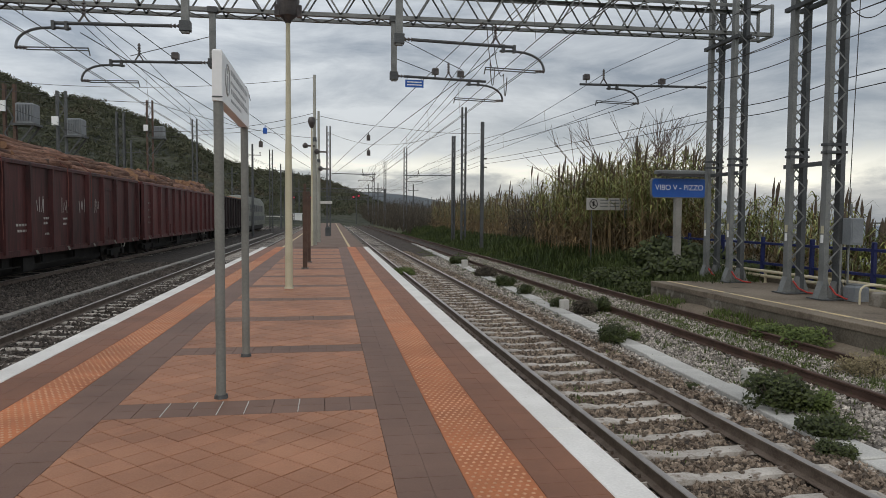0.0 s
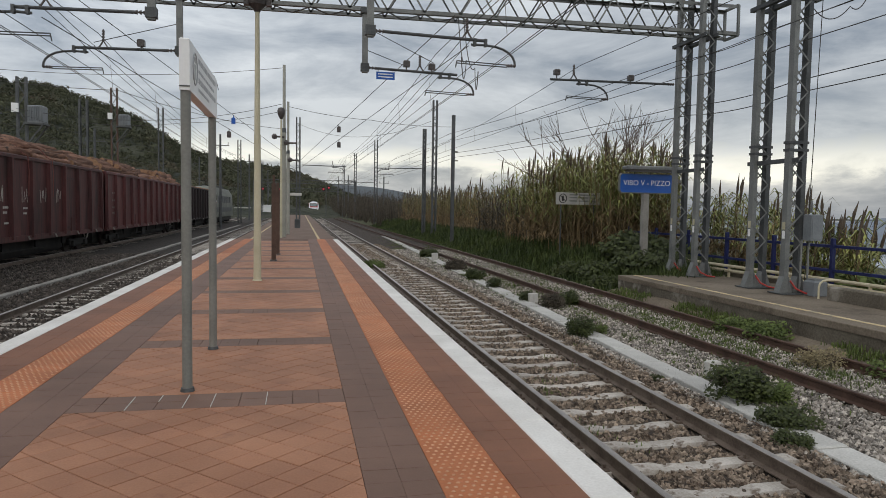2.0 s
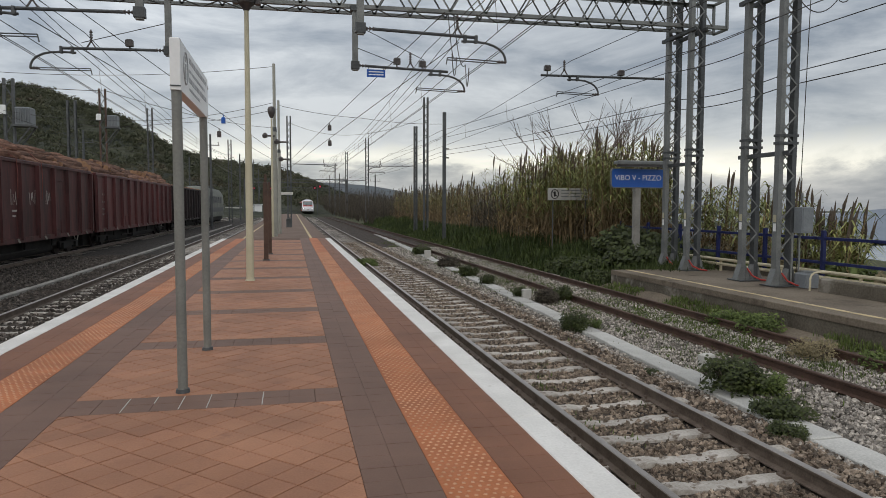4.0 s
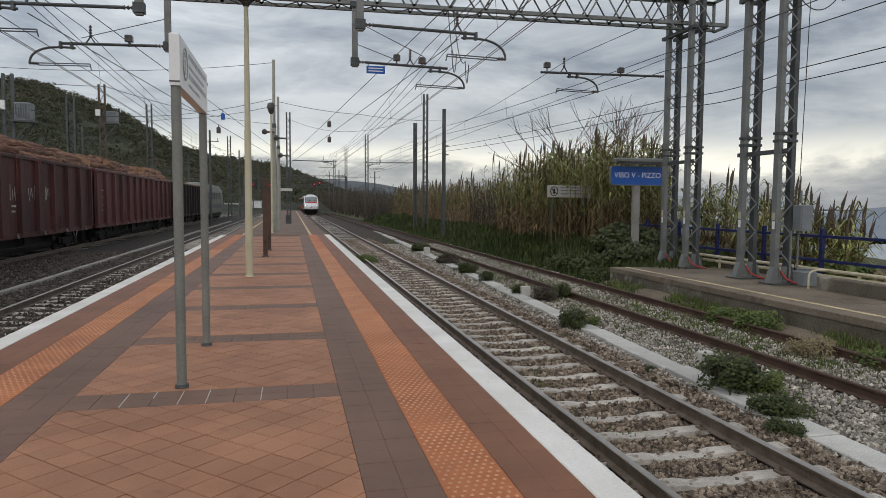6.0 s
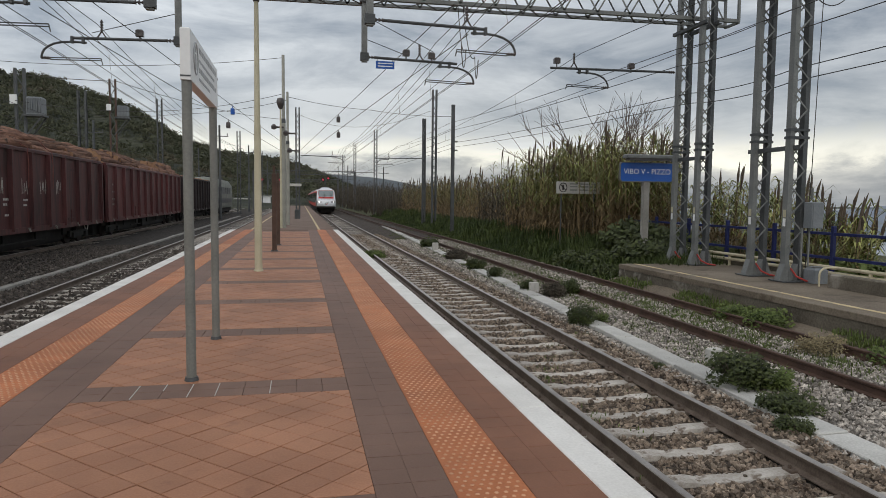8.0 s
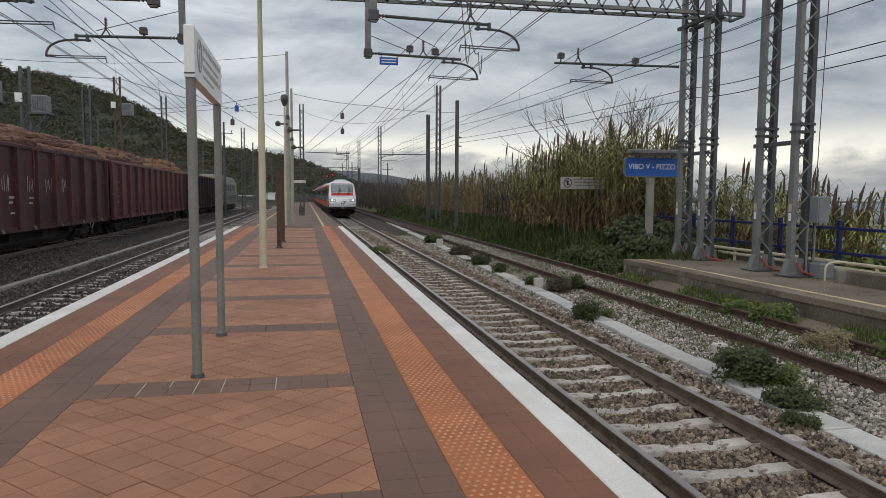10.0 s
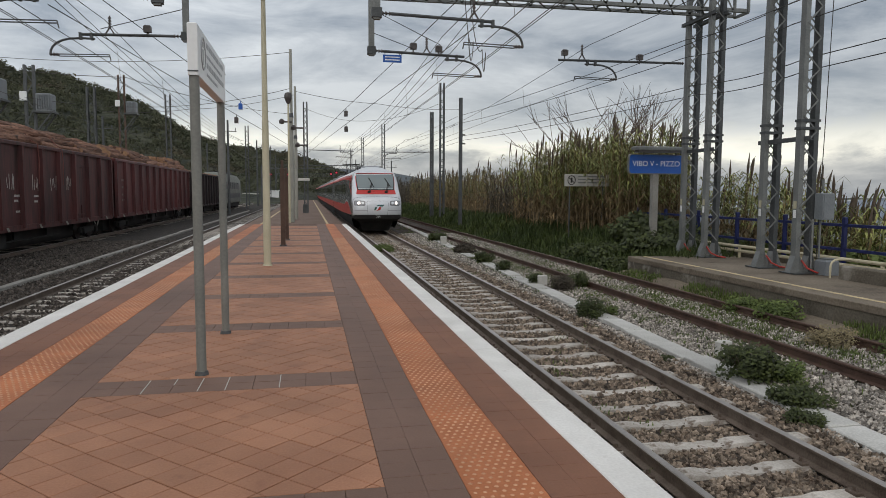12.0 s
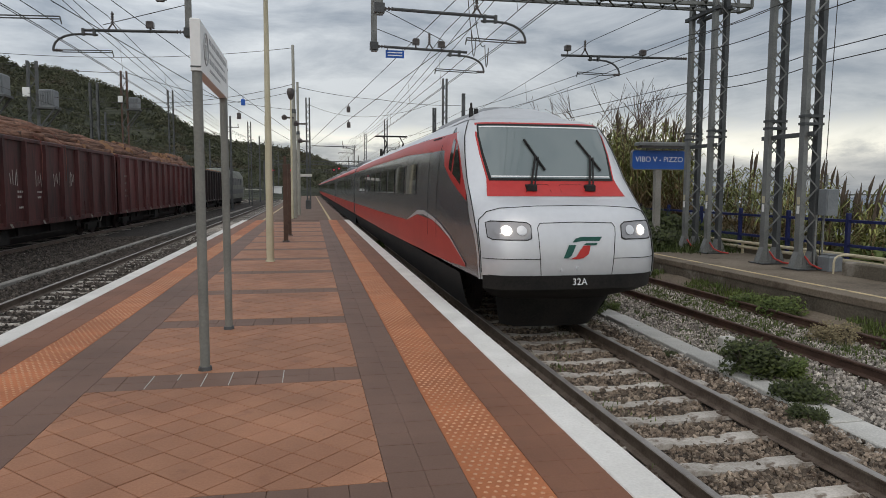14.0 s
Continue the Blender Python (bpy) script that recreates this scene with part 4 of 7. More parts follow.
# further masts and a far portal, thinning into the distance
for x, y, h in ((-8.3, 76, 10), (-8.3, 118, 11), (-8.3, 185, 12), (-16.5, 120, 10.5), (-16.5, 150, 11), (10.3, 150, 9.5), (10.4, 190, 11), (14.5, 120, 8.0), (-19, 70, 9.5)):
    b = Build()
    b.tube((0, 0, 0), (0, 0, h), 0.15, 0.10, n=8)
    b.box((-0.9, -0.04, h - 1.2), (0.9, 0.04, h - 1.12))
    for dx in (-0.8, 0.8):
        insulator(b, (dx, 0, h - 1.12), (dx, 0, h - 0.8), n=3, r=0.07)
    thing("far_line_pole", "thin far pole with a cross arm", "pole", pose(x, y, -0.7), "far line poles", mesh=b.mesh("far_line_pole", M_GALV_D))
for y in (140, 205):
    b = Build()
    for zz in (0, 0.7):
        b.bar((-9, 0, 6.4 + zz), (11, 0, 6.4 + zz), 0.12, 0.12)
    for k in range(20):
        b.bar((-9 + k, 0, 6.4), (-8.5 + k, 0, 7.1), 0.06, 0.06)
        b.bar((-8.5 + k, 0, 7.1), (-8 + k, 0, 6.4), 0.06, 0.06)
    for x in (-9, 11):
        b.bar((x, 0, -0.7), (x, 0, 7.1), 0.3, 0.3)
    thing("far_portal", "far lattice portal across the tracks", "portal", pose(0, y, 0), "far portals", mesh=b.mesh("far_portal", M_GALV_D))


# ---- signals far along the line ----
def signal(x, y, h, heads):
    t = thing("railway_signal", "railway signal on a mast showing red lights", "signal", pose(x, y, -0.7), "far signals")
    b = Build()
    b.tube((0, 0, 0), (0, 0, h), 0.09)
    part("mast", b, M_GALV_D, t)
    for dx, dz in heads:
        b = Build()
        b.tube((dx, 0.12, h + dz), (dx, 0.0, h + dz), 0.42, n=16)
        part("target_disc", b, M_BLACK, t)
        b = Build()
        b.tube((dx, -0.02, h + dz), (dx, -0.06, h + dz), 0.22, n=14)
        part("lens", b, M_REDSIG, t, "lit red signal lens")
    return t


signal(5.9, 160, 6.6, ((-0.6, 0.0), (0.6, 0.35)))
signal(-4.4, 160, 6.4, ((0, 0),))
signal(-8.3, 160, 6.4, ((0, 0),))
b = Build()
b.box((-1.0, -0.8, 0), (1.0, 0.8, 2.7))
b.box((-1.2, -1.0, 2.7), (1.2, 1.0, 2.85))
thing("trackside_hut", "small pale trackside cabinet hut far off", "hut", pose(-7.6, 162, -0.8), mesh=b.mesh("trackside_hut", M_PANEL))
b = Build()
b.box((-1.6, -1.2, 0), (1.6, 1.2, 2.0))
b.box((-1.8, -1.4, 2.0), (1.8, 1.4, 2.2))
thing("trackside_hut", "low whitewashed building far beside the tracks", "hut", pose(-13.4, 168, -0.8), mesh=b.mesh("trackside_hut", M_CONC_L))


# ---- hills and distance ----
def mound(x, y, cx, cy, sx, sy, h):
    return h * math.exp(-0.5 * ((x - cx) / sx) ** 2 - 0.5 * ((y - cy) / sy) ** 2)


# slope of the skyline seen from the station, by bearing from the line (degrees)
SKYLINE = [(-60, 0.20), (-34, 0.215), (-24, 0.188), (-20.5, 0.160), (-18.3, 0.163), (-14.5, 0.143), (-12.5, 0.128), (-10, 0.102), (-6.2, 0.077), (-1.7, 0.064), (0.5, 0.053), (2.5, 0.040), (5, 0.020), (8, 0.0), (30, -0.01)]


def hill_z(x, y):
    """A spur near the yard rising to a long wooded ridge that falls away along the line."""
    az, r = math.degrees(math.atan2(x, y)), math.hypot(x, y)
    ridge = 430 + 60 * math.sin(az * 0.11)
    for (a0, v0), (a1, v1) in zip(SKYLINE, SKYLINE[1:]):
        if a0 <= az <= a1:
            top = v0 + (v1 - v0) * (az - a0) / (a1 - a0)
            break
    else:
        top = 0.0
    k = max(0.0, (r - 130) / (ridge - 130))
    prof = k ** 1.25 if k < 1 else max(0.0, 1 - (k - 1) ** 2 * 0.8)
    z = (top * ridge - 3.0) * prof
    fold = 9 * noise.noise((az * 0.13, r * 0.006, 1)) + 4 * noise.noise((x * 0.03, y * 0.03, 2))
    return z + fold * min(1, max(0, z) / 22) * min(1.0, abs(1 - k) * 3 + 0.12) - 1.2


b = Build()
b.grid([[(x, y, hill_z(x, y)) for x in span(-620, 80, 9)] for y in span(90, 760, 10)])
thing("hillside", "dark olive wooded hillside behind the freight yard", "hill", kind="structure", mesh=b.mesh("hillside", M_HILL, smooth=True))
# the bluish tint in this colour stands for distance haze
M_HILL2 = mat("far_wooded_ridge_haze_tint", (0.024, 0.031, 0.026), (0.058, 0.066, 0.056), 0.95, scale=0.008, fine=0.08, bump=0.6, bump_dist=2.0)
b = Build()
b.grid([[(x, y, mound(x, y, -190, 980, 190, 150, 62) + 5 * noise.noise((x * 0.01, y * 0.01, 5)) - 3) for x in span(-1100, 600, 22)] for y in span(600, 1500, 26)])
thing("far_ridge", "wooded ridge in the distance, tinted blue-green for haze", "hill", kind="structure", mesh=b.mesh("far_ridge", M_HILL2, smooth=True))
# paler and bluer again: more haze put into the colour
M_HILL3 = mat("ridge_in_painted_haze", (0.075, 0.088, 0.098), (0.105, 0.118, 0.128), 0.95, scale=0.004, fine=0.05, bump=0.3, bump_dist=2.0)
b = Build()
b.grid([[(x, y, mound(x, y, -100, 1900, 330, 120, 60) + mound(x, y, 210, 1950, 160, 120, 24) + 4 * noise.noise((x * 0.006, y * 0.006, 9)) - 3) for x in span(-1200, 900, 35)] for y in span(1600, 2200, 40)])
thing("hazy_ridge", "ridge in the far distance, coloured pale blue for haze", "hill", kind="structure", mesh=b.mesh("hazy_ridge", M_HILL3, smooth=True))
b = Build()
b.grid([[(x, y, -42 + max(0, 48 * math.exp(-0.5 * ((x - 1150) / 260) ** 2 - 0.5 * ((y - 1000) / 130) ** 2) + 5 * noise.noise((x * 0.006, y * 0.01, 8)) - 3)) for x in span(500, 2200, 30)] for y in span(650, 1400, 30)])
thing("headland", "headland across the water, coloured pale blue-grey for haze", "hill", kind="structure", mesh=b.mesh("headland", M_FAR, smooth=True))


def clump(b, c, r, n, rr, flat=0.8, size=0.28, mi=0, shell=0.0):
    """A tuft of small leaf faces round a centre, thicker to the outside."""
    for _ in range(n):
        d = Vector((rr.gauss(0, 1), rr.gauss(0, 1), rr.gauss(0, 1) * flat)).normalized()
        p = Vector(c) + d * r * rr.uniform(0.45, 1.05)
        u = Vector((rr.gauss(0, 1), rr.gauss(0, 1), rr.gauss(0, 1))).normalized()
        if shell:
            u = (u - d * (u.dot(d) * shell)).normalized()
        w = d.cross(u).normalized() if shell else u.orthogonal().normalized()
        s = size * r * rr.uniform(0.6, 1.4)
        b.add([p - u * s, p + w * s * 0.55, p + u * s, p - w * s * 0.55], [(0, 1, 2, 3)], mi)


rr = random.Random(3)
b = Build()
for _ in range(13000):
    az, d = radians(rr.uniform(-36, 7)), 135 + 330 * math.sqrt(rr.random())
    x, y = d * math.sin(az), d * math.cos(az)
    z = hill_z(x, y)
    if z < 1.5 or noise.noise((x * 0.02, y * 0.02, 6)) < -0.5:
        continue
    r = rr.uniform(0.8, 1.7) * (1.7 if rr.random() < 0.15 else 1.0) * (0.6 + d / 700)
    clump(b, (x, y, z + r * 0.3), r, 36, rr, size=0.22, shell=0.8)
thing("hillside_trees", "dark scrub and trees covering the hillside", "trees", kind="stuff", mesh=b.mesh("hillside_trees", M_HILLTREE))
# a few taller trees on the skyline
for x, y, r in ((-118, 415, 3.0), (-113, 418, 2.6), (-108, 420, 2.4), (-92, 425, 2.3)):
    t = thing("hill_tree", "dark round-topped tree on the skyline of the hill", "tree", pose(x, y, hill_z(x, y) - 0.5), "trees on the skyline")
    b = Build()
    b.tube((0, 0, 0), (0.3, 0, r * 1.3), 0.35, 0.2, n=7)
    b.tube((0.2, 0, r * 0.9), (r * 0.4, 0.3, r * 1.7), 0.2, 0.08, n=6)
    b.tube((0.2, 0, r * 0.9), (-r * 0.4, -0.3, r * 1.6), 0.2, 0.08, n=6)
    part("trunk", b, M_TWIG, t)
    b = Build()
    for _ in range(9):
        clump(b, (rr.gauss(0, r * 0.5), rr.gauss(0, r * 0.5), r * rr.uniform(1.2, 2.2)), r * 0.55, 26, rr, size=0.4)
    part("crown", b, M_HILLTREE, t)
# winter thicket along the far right of the line, and on the left of it
b = Build()
for _ in range(1500):
    y = rr.uniform(85, 330)
    x = rr.uniform(9.5, 24) if rr.random() < 0.75 else rr.uniform(-40, -17)
    h = rr.uniform(2.0, 5.0) * (1.0 if x > 0 else 0.9) * (1 + (y - 85) / 300)
    for _k in range(7):
        a = rr.uniform(0, 6.28)
        p = Vector((x, y, -0.5))
        q = p + Vector((math.cos(a) * h * 0.25, math.sin(a) * h * 0.25, h * rr.uniform(0.6, 1.0)))
        b.tube(p, q, 0.04, 0.015, n=3, caps=False)
    clump(b, (x, y, h * 0.42), h * 0.48, 26, rr, size=0.055)
thing("winter_thicket", "brown leafless thicket along the far tracks", "thicket", kind="stuff", mesh=b.mesh("winter_thicket", M_FARWOOD))
# green verge under the thicket
b = Build()


def blades(b, x, y, z, n, h, rr, spread=0.12, w=0.012, mi=0):
    for _ in range(n):
        px, py = x + rr.gauss(0, spread), y + rr.gauss(0, spread)
        a, l = rr.uniform(0, 6.28), h * rr.uniform(0.5, 1.2)
        lean = rr.uniform(0.1, 0.6) * l
        dx, dy = math.cos(a), math.sin(a)
        b.add([(px - dy * w, py + dx * w, z), (px + dy * w, py - dx * w, z), (px + dx * lean * 0.4 + dy * w * 0.7, py + dy * lean * 0.4 - dx * w * 0.7, z + l * 0.6),
               (px + dx * lean * 0.4 - dy * w * 0.7, py + dy * lean * 0.4 + dx * w * 0.7, z + l * 0.6), (px + dx * lean, py + dy * lean, z + l)], [(0, 1, 2, 3), (3, 2, 4)], mi)


for _ in range(5200):
    y = 18.6 + 75 * rr.random() ** 1.6
    x = rr.uniform(9.0, 12.6) + max(0, y - 60) * 0.01
    if y < 20.5 and x < 9.6:
        continue
    hh = (0.22 + 0.45 * smooth(9.2, 11.5, x)) * (0.7 + 0.6 * noise.noise((x * 0.6, y * 0.3, 4)))
    blades(b, x, y, ground_z(x, y) - 0.02, 12, max(0.12, hh), rr, 0.22, 0.016 + y * 0.0004)
thing("verge_grass", "lush green grass on the bank beside the siding", "grass", kind="stuff", mesh=b.mesh("verge_grass", M_GRASS))


def reed_bed(name, label, places, seed, lean=(0, 0), leafmat=M_REED, plume_every=4, hmin=3.2, hmax=4.6, leaves=15, drymat=M_REEDDRY):
    """Giant reeds: stalks with arching strap leaves, some with plumes."""
    r = random.Random(seed)
    green, dry, plum = Build(), Build(), Build()
    for k, (x, y, z) in enumerate(places):
        h = r.uniform(hmin, hmax)
        lx, ly = r.gauss(lean[0], 0.06) * h, r.gauss(lean[1], 0.06) * h
        top = Vector((x + lx, y + ly, z + h))
        base = Vector((x, y, z))
        dry.tube(base, top, 0.014, 0.008, n=3, caps=False)
        for j in range(leaves):
            s = r.uniform(0.12, 1.0)
            p = base.lerp(top, s)
            a, l = r.uniform(0, 6.28), r.uniform(0.45, 0.85)
            d = Vector((math.cos(a), math.sin(a), 0))
            w = Vector((-d.y, d.x, 0)) * r.uniform(0.018, 0.034)
            rise = r.uniform(0.15, 0.75)
            m1 = p + d * l * 0.45 + Vector((0, 0, l * rise * 0.6))
            m2 = p + d * l * 0.85 + Vector((0, 0, l * (rise * 0.6 - r.uniform(0.0, 0.55))))
            tgt = dry if s < 0.42 + r.uniform(-0.15, 0.15) else green
            tgt.add([p - w * 0.6, p + w * 0.6, m1 + w, m1 - w, m2], [(0, 1, 2, 3), (3, 2, 4)])
        if k % plume_every == 0:
            tip = top + Vector((lx * 0.15 + r.gauss(0.05, 0.05), r.gauss(0, 0.05), r.uniform(0.45, 0.8)))
            mid = top.lerp(tip, 0.4)
            plum.tube(top - Vector((0, 0, 0.3)), mid, 0.012, 0.05, n=5, caps=False)
            plum.tube(mid, tip, 0.05, 0.006, n=5, caps=False)
    t = thing(name, label, "reeds", kind="stuff")
    part("green_leaves", green, leafmat, t, kind="stuff")
    part("dry_stalks", dry, drymat, t, kind="stuff")
    if plum.v:
        part("plumes", plum, M_PLUME, t, "feathery brown reed plumes", kind="stuff")
    return t


def scatter(n, x0, x1, y0, y1, seed, inside=None):
    r = random.Random(seed)
    out = []
    while len(out) < n:
        x, y = r.uniform(x0, x1), r.uniform(y0, y1)
        if inside is None or inside(x, y):
            out.append((x, y, ground_z(x, y)))
    return out


reed_bed("reed_clump", "tall giant reeds with brown plumes on the bank", scatter(900, 11.4, 19, 24.5, 38.5, 11, lambda x, y: x > 11.4 + 0.10 * max(0, 30 - y) and x < 0.60 * y), 21, plume_every=6, hmin=3.0, hmax=4.6, leaves=18)
reed_bed("reed_clump", "yellowing giant reeds further along the bank", scatter(900, 11.9, 19, 47, 85, 12), 22, leafmat=M_REEDAUT, plume_every=6, hmin=2.5, hmax=3.7, leaves=12)
# bramble shrubs of the hollow, drawn with the reed shapes
reed_bed("reed_clump", "dark brown bramble shrubs in a hollow of the bank, built from reed shapes", scatter(220, 12.4, 17, 38.5, 48, 17), 27, leafmat=M_FARWOOD, plume_every=8, hmin=1.6, hmax=2.9, leaves=12, drymat=M_FARWOOD)
reed_bed("reed_clump", "giant reeds leaning seaward behind the blue railing", scatter(140, 14.2, 18.5, 16.5, 25, 13, lambda x, y: x < 0.86 * y), 23, lean=(0.08, 0), plume_every=7, hmin=1.6, hmax=2.7)
reed_bed("reed_clump", "giant reeds leaning seaward with long plumes behind the railing", [(x, y, z - 0.4) for x, y, z in scatter(80, 13.9, 15.6, 14.6, 17.5, 14, lambda x, y: x < 0.96 * y)], 24, lean=(0.22, 0.02), plume_every=3, hmin=1.6, hmax=2.6, leaves=13)


# dark ivy and scrub below the name board, low scrub behind the railing
def bush(name, label, x, y, z, r, h, seed, material, n=None, size=0.16, group="wild bushes"):
    rb = random.Random(seed)
    t = thing(name, label, "bush", pose(x, y, z), group)
    tw = Build()
    for _ in range(9):
        a = rb.uniform(0, 6.28)
        q = (math.cos(a) * r * rb.uniform(0.3, 0.8), math.sin(a) * r * rb.uniform(0.3, 0.8), h * rb.uniform(0.5, 0.95))
        tw.tube((0, 0, 0), q, 0.012 + r * 0.01, 0.004, n=4, caps=False)
    part("twig_tangle", tw, M_TWIG, t, kind="stuff")
    lf = Build()
    for _ in range(int((n or 14) * 2.3)):
        a, d = rb.uniform(0, 6.28), r * math.sqrt(rb.random()) * 0.8
        zz = h * rb.uniform(0.2, 0.85) * (1 - 0.4 * (d / r) ** 2)
        clump(lf, (math.cos(a) * d, math.sin(a) * d, zz), r * 0.36, 70, rb, size=size * 1.7)
    part("leaves", lf, material, t, kind="stuff")
    return t


for k, (x, y, r, h) in enumerate(((11.4, 21.2, 1.0, 1.0), (9.9, 20.6, 0.6, 0.5), (12.2, 20.6, 0.9, 0.8), (13.2, 22.0, 1.0, 1.0), (10.6, 22.4, 0.8, 0.6), (12.3, 23.4, 1.2, 1.1), (10.2, 24.2, 0.8, 0.6), (13.9, 20.6, 0.9, 0.7))):
    bush("ivy_bush", "dark green ivy-covered scrub below the station name board", x, y, ground_z(x, y) - 0.1, r, h, 40 + k, M_LEAF, 22, 0.14)
for k, (x, y) in enumerate(((14.2, 12.0), (14.6, 13.6), (14.4, 15.2), (15.4, 11.0), (15.2, 9.0), (14.8, 17.2), (15, 19))):
    bush("dry_scrub", "low dry scrub behind the blue railing", x, y, -0.7, 0.9, 0.95, 60 + k, M_DRY if k % 2 else M_WEED, 14, 0.2)

# ---- bushes and weeds among the tracks ----
TB = BED_Z + 0.0
for k, (x, y, r, h, m, lab) in enumerate((
        (5.45, 12.5, 0.30, 0.50, M_LEAF, "round dark green bush growing in the ballast"),
        (5.95, 12.6, 0.20, 0.28, M_WEED, "small green weed bush in the ballast"),
        (5.66, 7.80, 0.42, 0.56, M_LEAF, "wide dark green bush beside the concrete channel"),
        (6.12, 7.7, 0.30, 0.34, M_WEED, "low light green weed bush beside the channel"),
        (5.62, 6.80, 0.34, 0.24, M_LEAF, "low bright green leafy plant over the channel"),
        (5.25, 6.25, 0.22, 0.12, M_LEAF, "flat dark green plant by the channel"),
        (5.25, 9.1, 0.12, 0.07, M_LEAF, "flat dark plant in the ballast"),
        (6.35, 16.2, 0.34, 0.42, M_FARWOOD, "brownish dry bush between the tracks"),
        (6.9, 16.6, 0.34, 0.42, M_LEAF, "dark green bush between the tracks"),
        (6.05, 17.4, 0.22, 0.36, M_LEAF, "upright green weed by a concrete marker"),
        (6.0, 20.4, 0.26, 0.40, M_LEAF, "dark bush in the ballast"),
        (6.05, 23.0, 0.40, 0.42, M_LEAF, "dark bush in the ballast"),
        (6.3, 27.0, 0.50, 0.40, M_FARWOOD, "brownish dry bush between the tracks"),
        (6.5, 34.0, 0.55, 0.40, M_LEAF, "dark bush between the tracks"),
        (2.95, 28.0, 0.55, 0.22, M_WEED, "yellow-green weeds between the rails"),
        (9.05, 11.5, 0.5, 0.34, M_WEED, "light green weeds against the low platform wall"),
        (9.0, 12.5, 0.45, 0.26, M_WEED, "light green weeds against the low platform wall"),
        (8.35, 9.4, 0.42, 0.32, M_DRY, "pale dry shrub beside the rusty rail"),
        (8.9, 8.6, 0.40, 0.22, M_WEED, "light green weeds beside the rusty rail"))):
    bush("track_bush", lab, x, y, TB, r, h, 80 + k, m, 16 if r > 0.2 else 8, 0.12 if m is not M_DRY else 0.08, "bushes among the tracks")
wd = Build()
rw = random.Random(5)
for cx, cy, sx, sy, n in ((8.0, 11.5, 0.45, 2.2, 420), (7.6, 14.5, 0.5, 1.5, 160), (8.9, 9.5, 0.25, 3, 160), (6.9, 18, 0.7, 4, 320), (7.4, 24, 1.0, 5, 420), (8.2, 30, 0.9, 8, 420), (6.3, 9, 0.3, 1.0, 60), (6.4, 30, 0.4, 8, 260), (3.4, 6.0, 0.6, 1.5, 6), (4.2, 8.5, 0.5, 2.5, 7), (9.0, 15.5, 0.25, 2, 160)):
    for _ in range(n):
        x, y = rw.gauss(cx, sx), rw.gauss(cy, sy)
        if x < PLAT_R + 0.1 or x > 9.35:
            continue
        blades(wd, x, y, TB - 0.01, 18, rw.uniform(0.04, 0.11), rw, 0.11, 0.010)
for _ in range(520):
    y = rw.uniform(6, 18.8)
    x = rw.uniform(8.85, 9.4)
    if noise.noise((y * 0.6, 3.0, 1.0)) > -0.05:
        blades(wd, x, y, BED_Z + 0.22 * smooth(8.72, 9.42, x), 12, rw.uniform(0.05, 0.15), rw, 0.09, 0.010)
thing("trackside_weeds", "patches of green weeds growing through the ballast", "weeds", kind="stuff", mesh=wd.mesh("trackside_weeds", M_WEED))

# bare shrub standing up out of the reeds
t = thing("bare_shrub", "bare leafless shrub rising above the reeds", "shrub", pose(14.6, 30.5, 0.0))
tw = Build()
rb = random.Random(31)


def branch(p, d, l, r, depth):
    q = p + d * l
    tw.tube(p, q, r, r * 0.74, n=4, caps=False)
    if depth:
        for _ in range(rb.choice((2, 3))):
            nd = (d + Vector((rb.gauss(0, 0.35), rb.gauss(0, 0.35), rb.gauss(0.05, 0.2)))).normalized()
            branch(p.lerp(q, rb.uniform(0.6, 1.0)), nd, l * rb.uniform(0.66, 0.88), r * 0.70, depth - 1)


for _ in range(8):
    branch(Vector((rb.gauss(0, 0.7), rb.gauss(0, 0.3), 0)), Vector((rb.gauss(0, 0.20), rb.gauss(0, 0.2), 1)).normalized(), 2.35, 0.042, 4)
part("branch_tangle", tw, M_TWIG, t, kind="stuff")


# ---- loose ballast stones ----
def stones(name, label, n, x0, x1, y0, y1, seed, material, keep=None, bias=2.0, smin=0.022, smax=0.055):
    """Crushed stones, denser towards the near end of the stretch."""
    r = random.Random(seed)
    b = Build()
    base = [Vector(v) for v in ((1, 0, 0), (-1, 0, 0), (0, 1, 0), (0, -1, 0), (0, 0, 1), (0, 0, -1))]
    faces = [(0, 2, 4), (2, 1, 4), (1, 3, 4), (3, 0, 4), (2, 0, 5), (1, 2, 5), (3, 1, 5), (0, 3, 5)]
    for _ in range(n):
        y = y0 + (y1 - y0) * r.random() ** bias
        x = r.uniform(x0, x1)
        if keep and not keep(x, y, r):
            continue
        s = r.uniform(smin, smax) * (1 + (y - y0) * 0.012)
        q = Euler((r.uniform(0, 6.3), r.uniform(0, 6.3), r.uniform(0, 6.3))).to_matrix()
        c = Vector((x, y, BED_Z + (r.uniform(-0.018, 0.018) if abs(x - X_MAIN) < 1.25 else r.uniform(-0.01, 0.035))))
        b.add([c + q @ (v * s * r.uniform(0.6, 1.25)) for v in base], faces)
    thing(name, label, "ballast", kind="stuff", mesh=b.mesh(name, material))


def off_sleepers(x, y, r):
    """Stones lie between the sleepers; only some on them."""
    k = ((y + 7.8) % 0.62) / 0.62
    near = min(k, 1 - k) * 0.62
    on_track = abs(x - X_MAIN) < 1.2
    if on_track and near < 0.10:
        return r.random() < (0.07 if abs(x - X_MAIN) < 0.68 else 0.2)
    return abs(abs(x - X_MAIN) - 0.7525) > 0.08


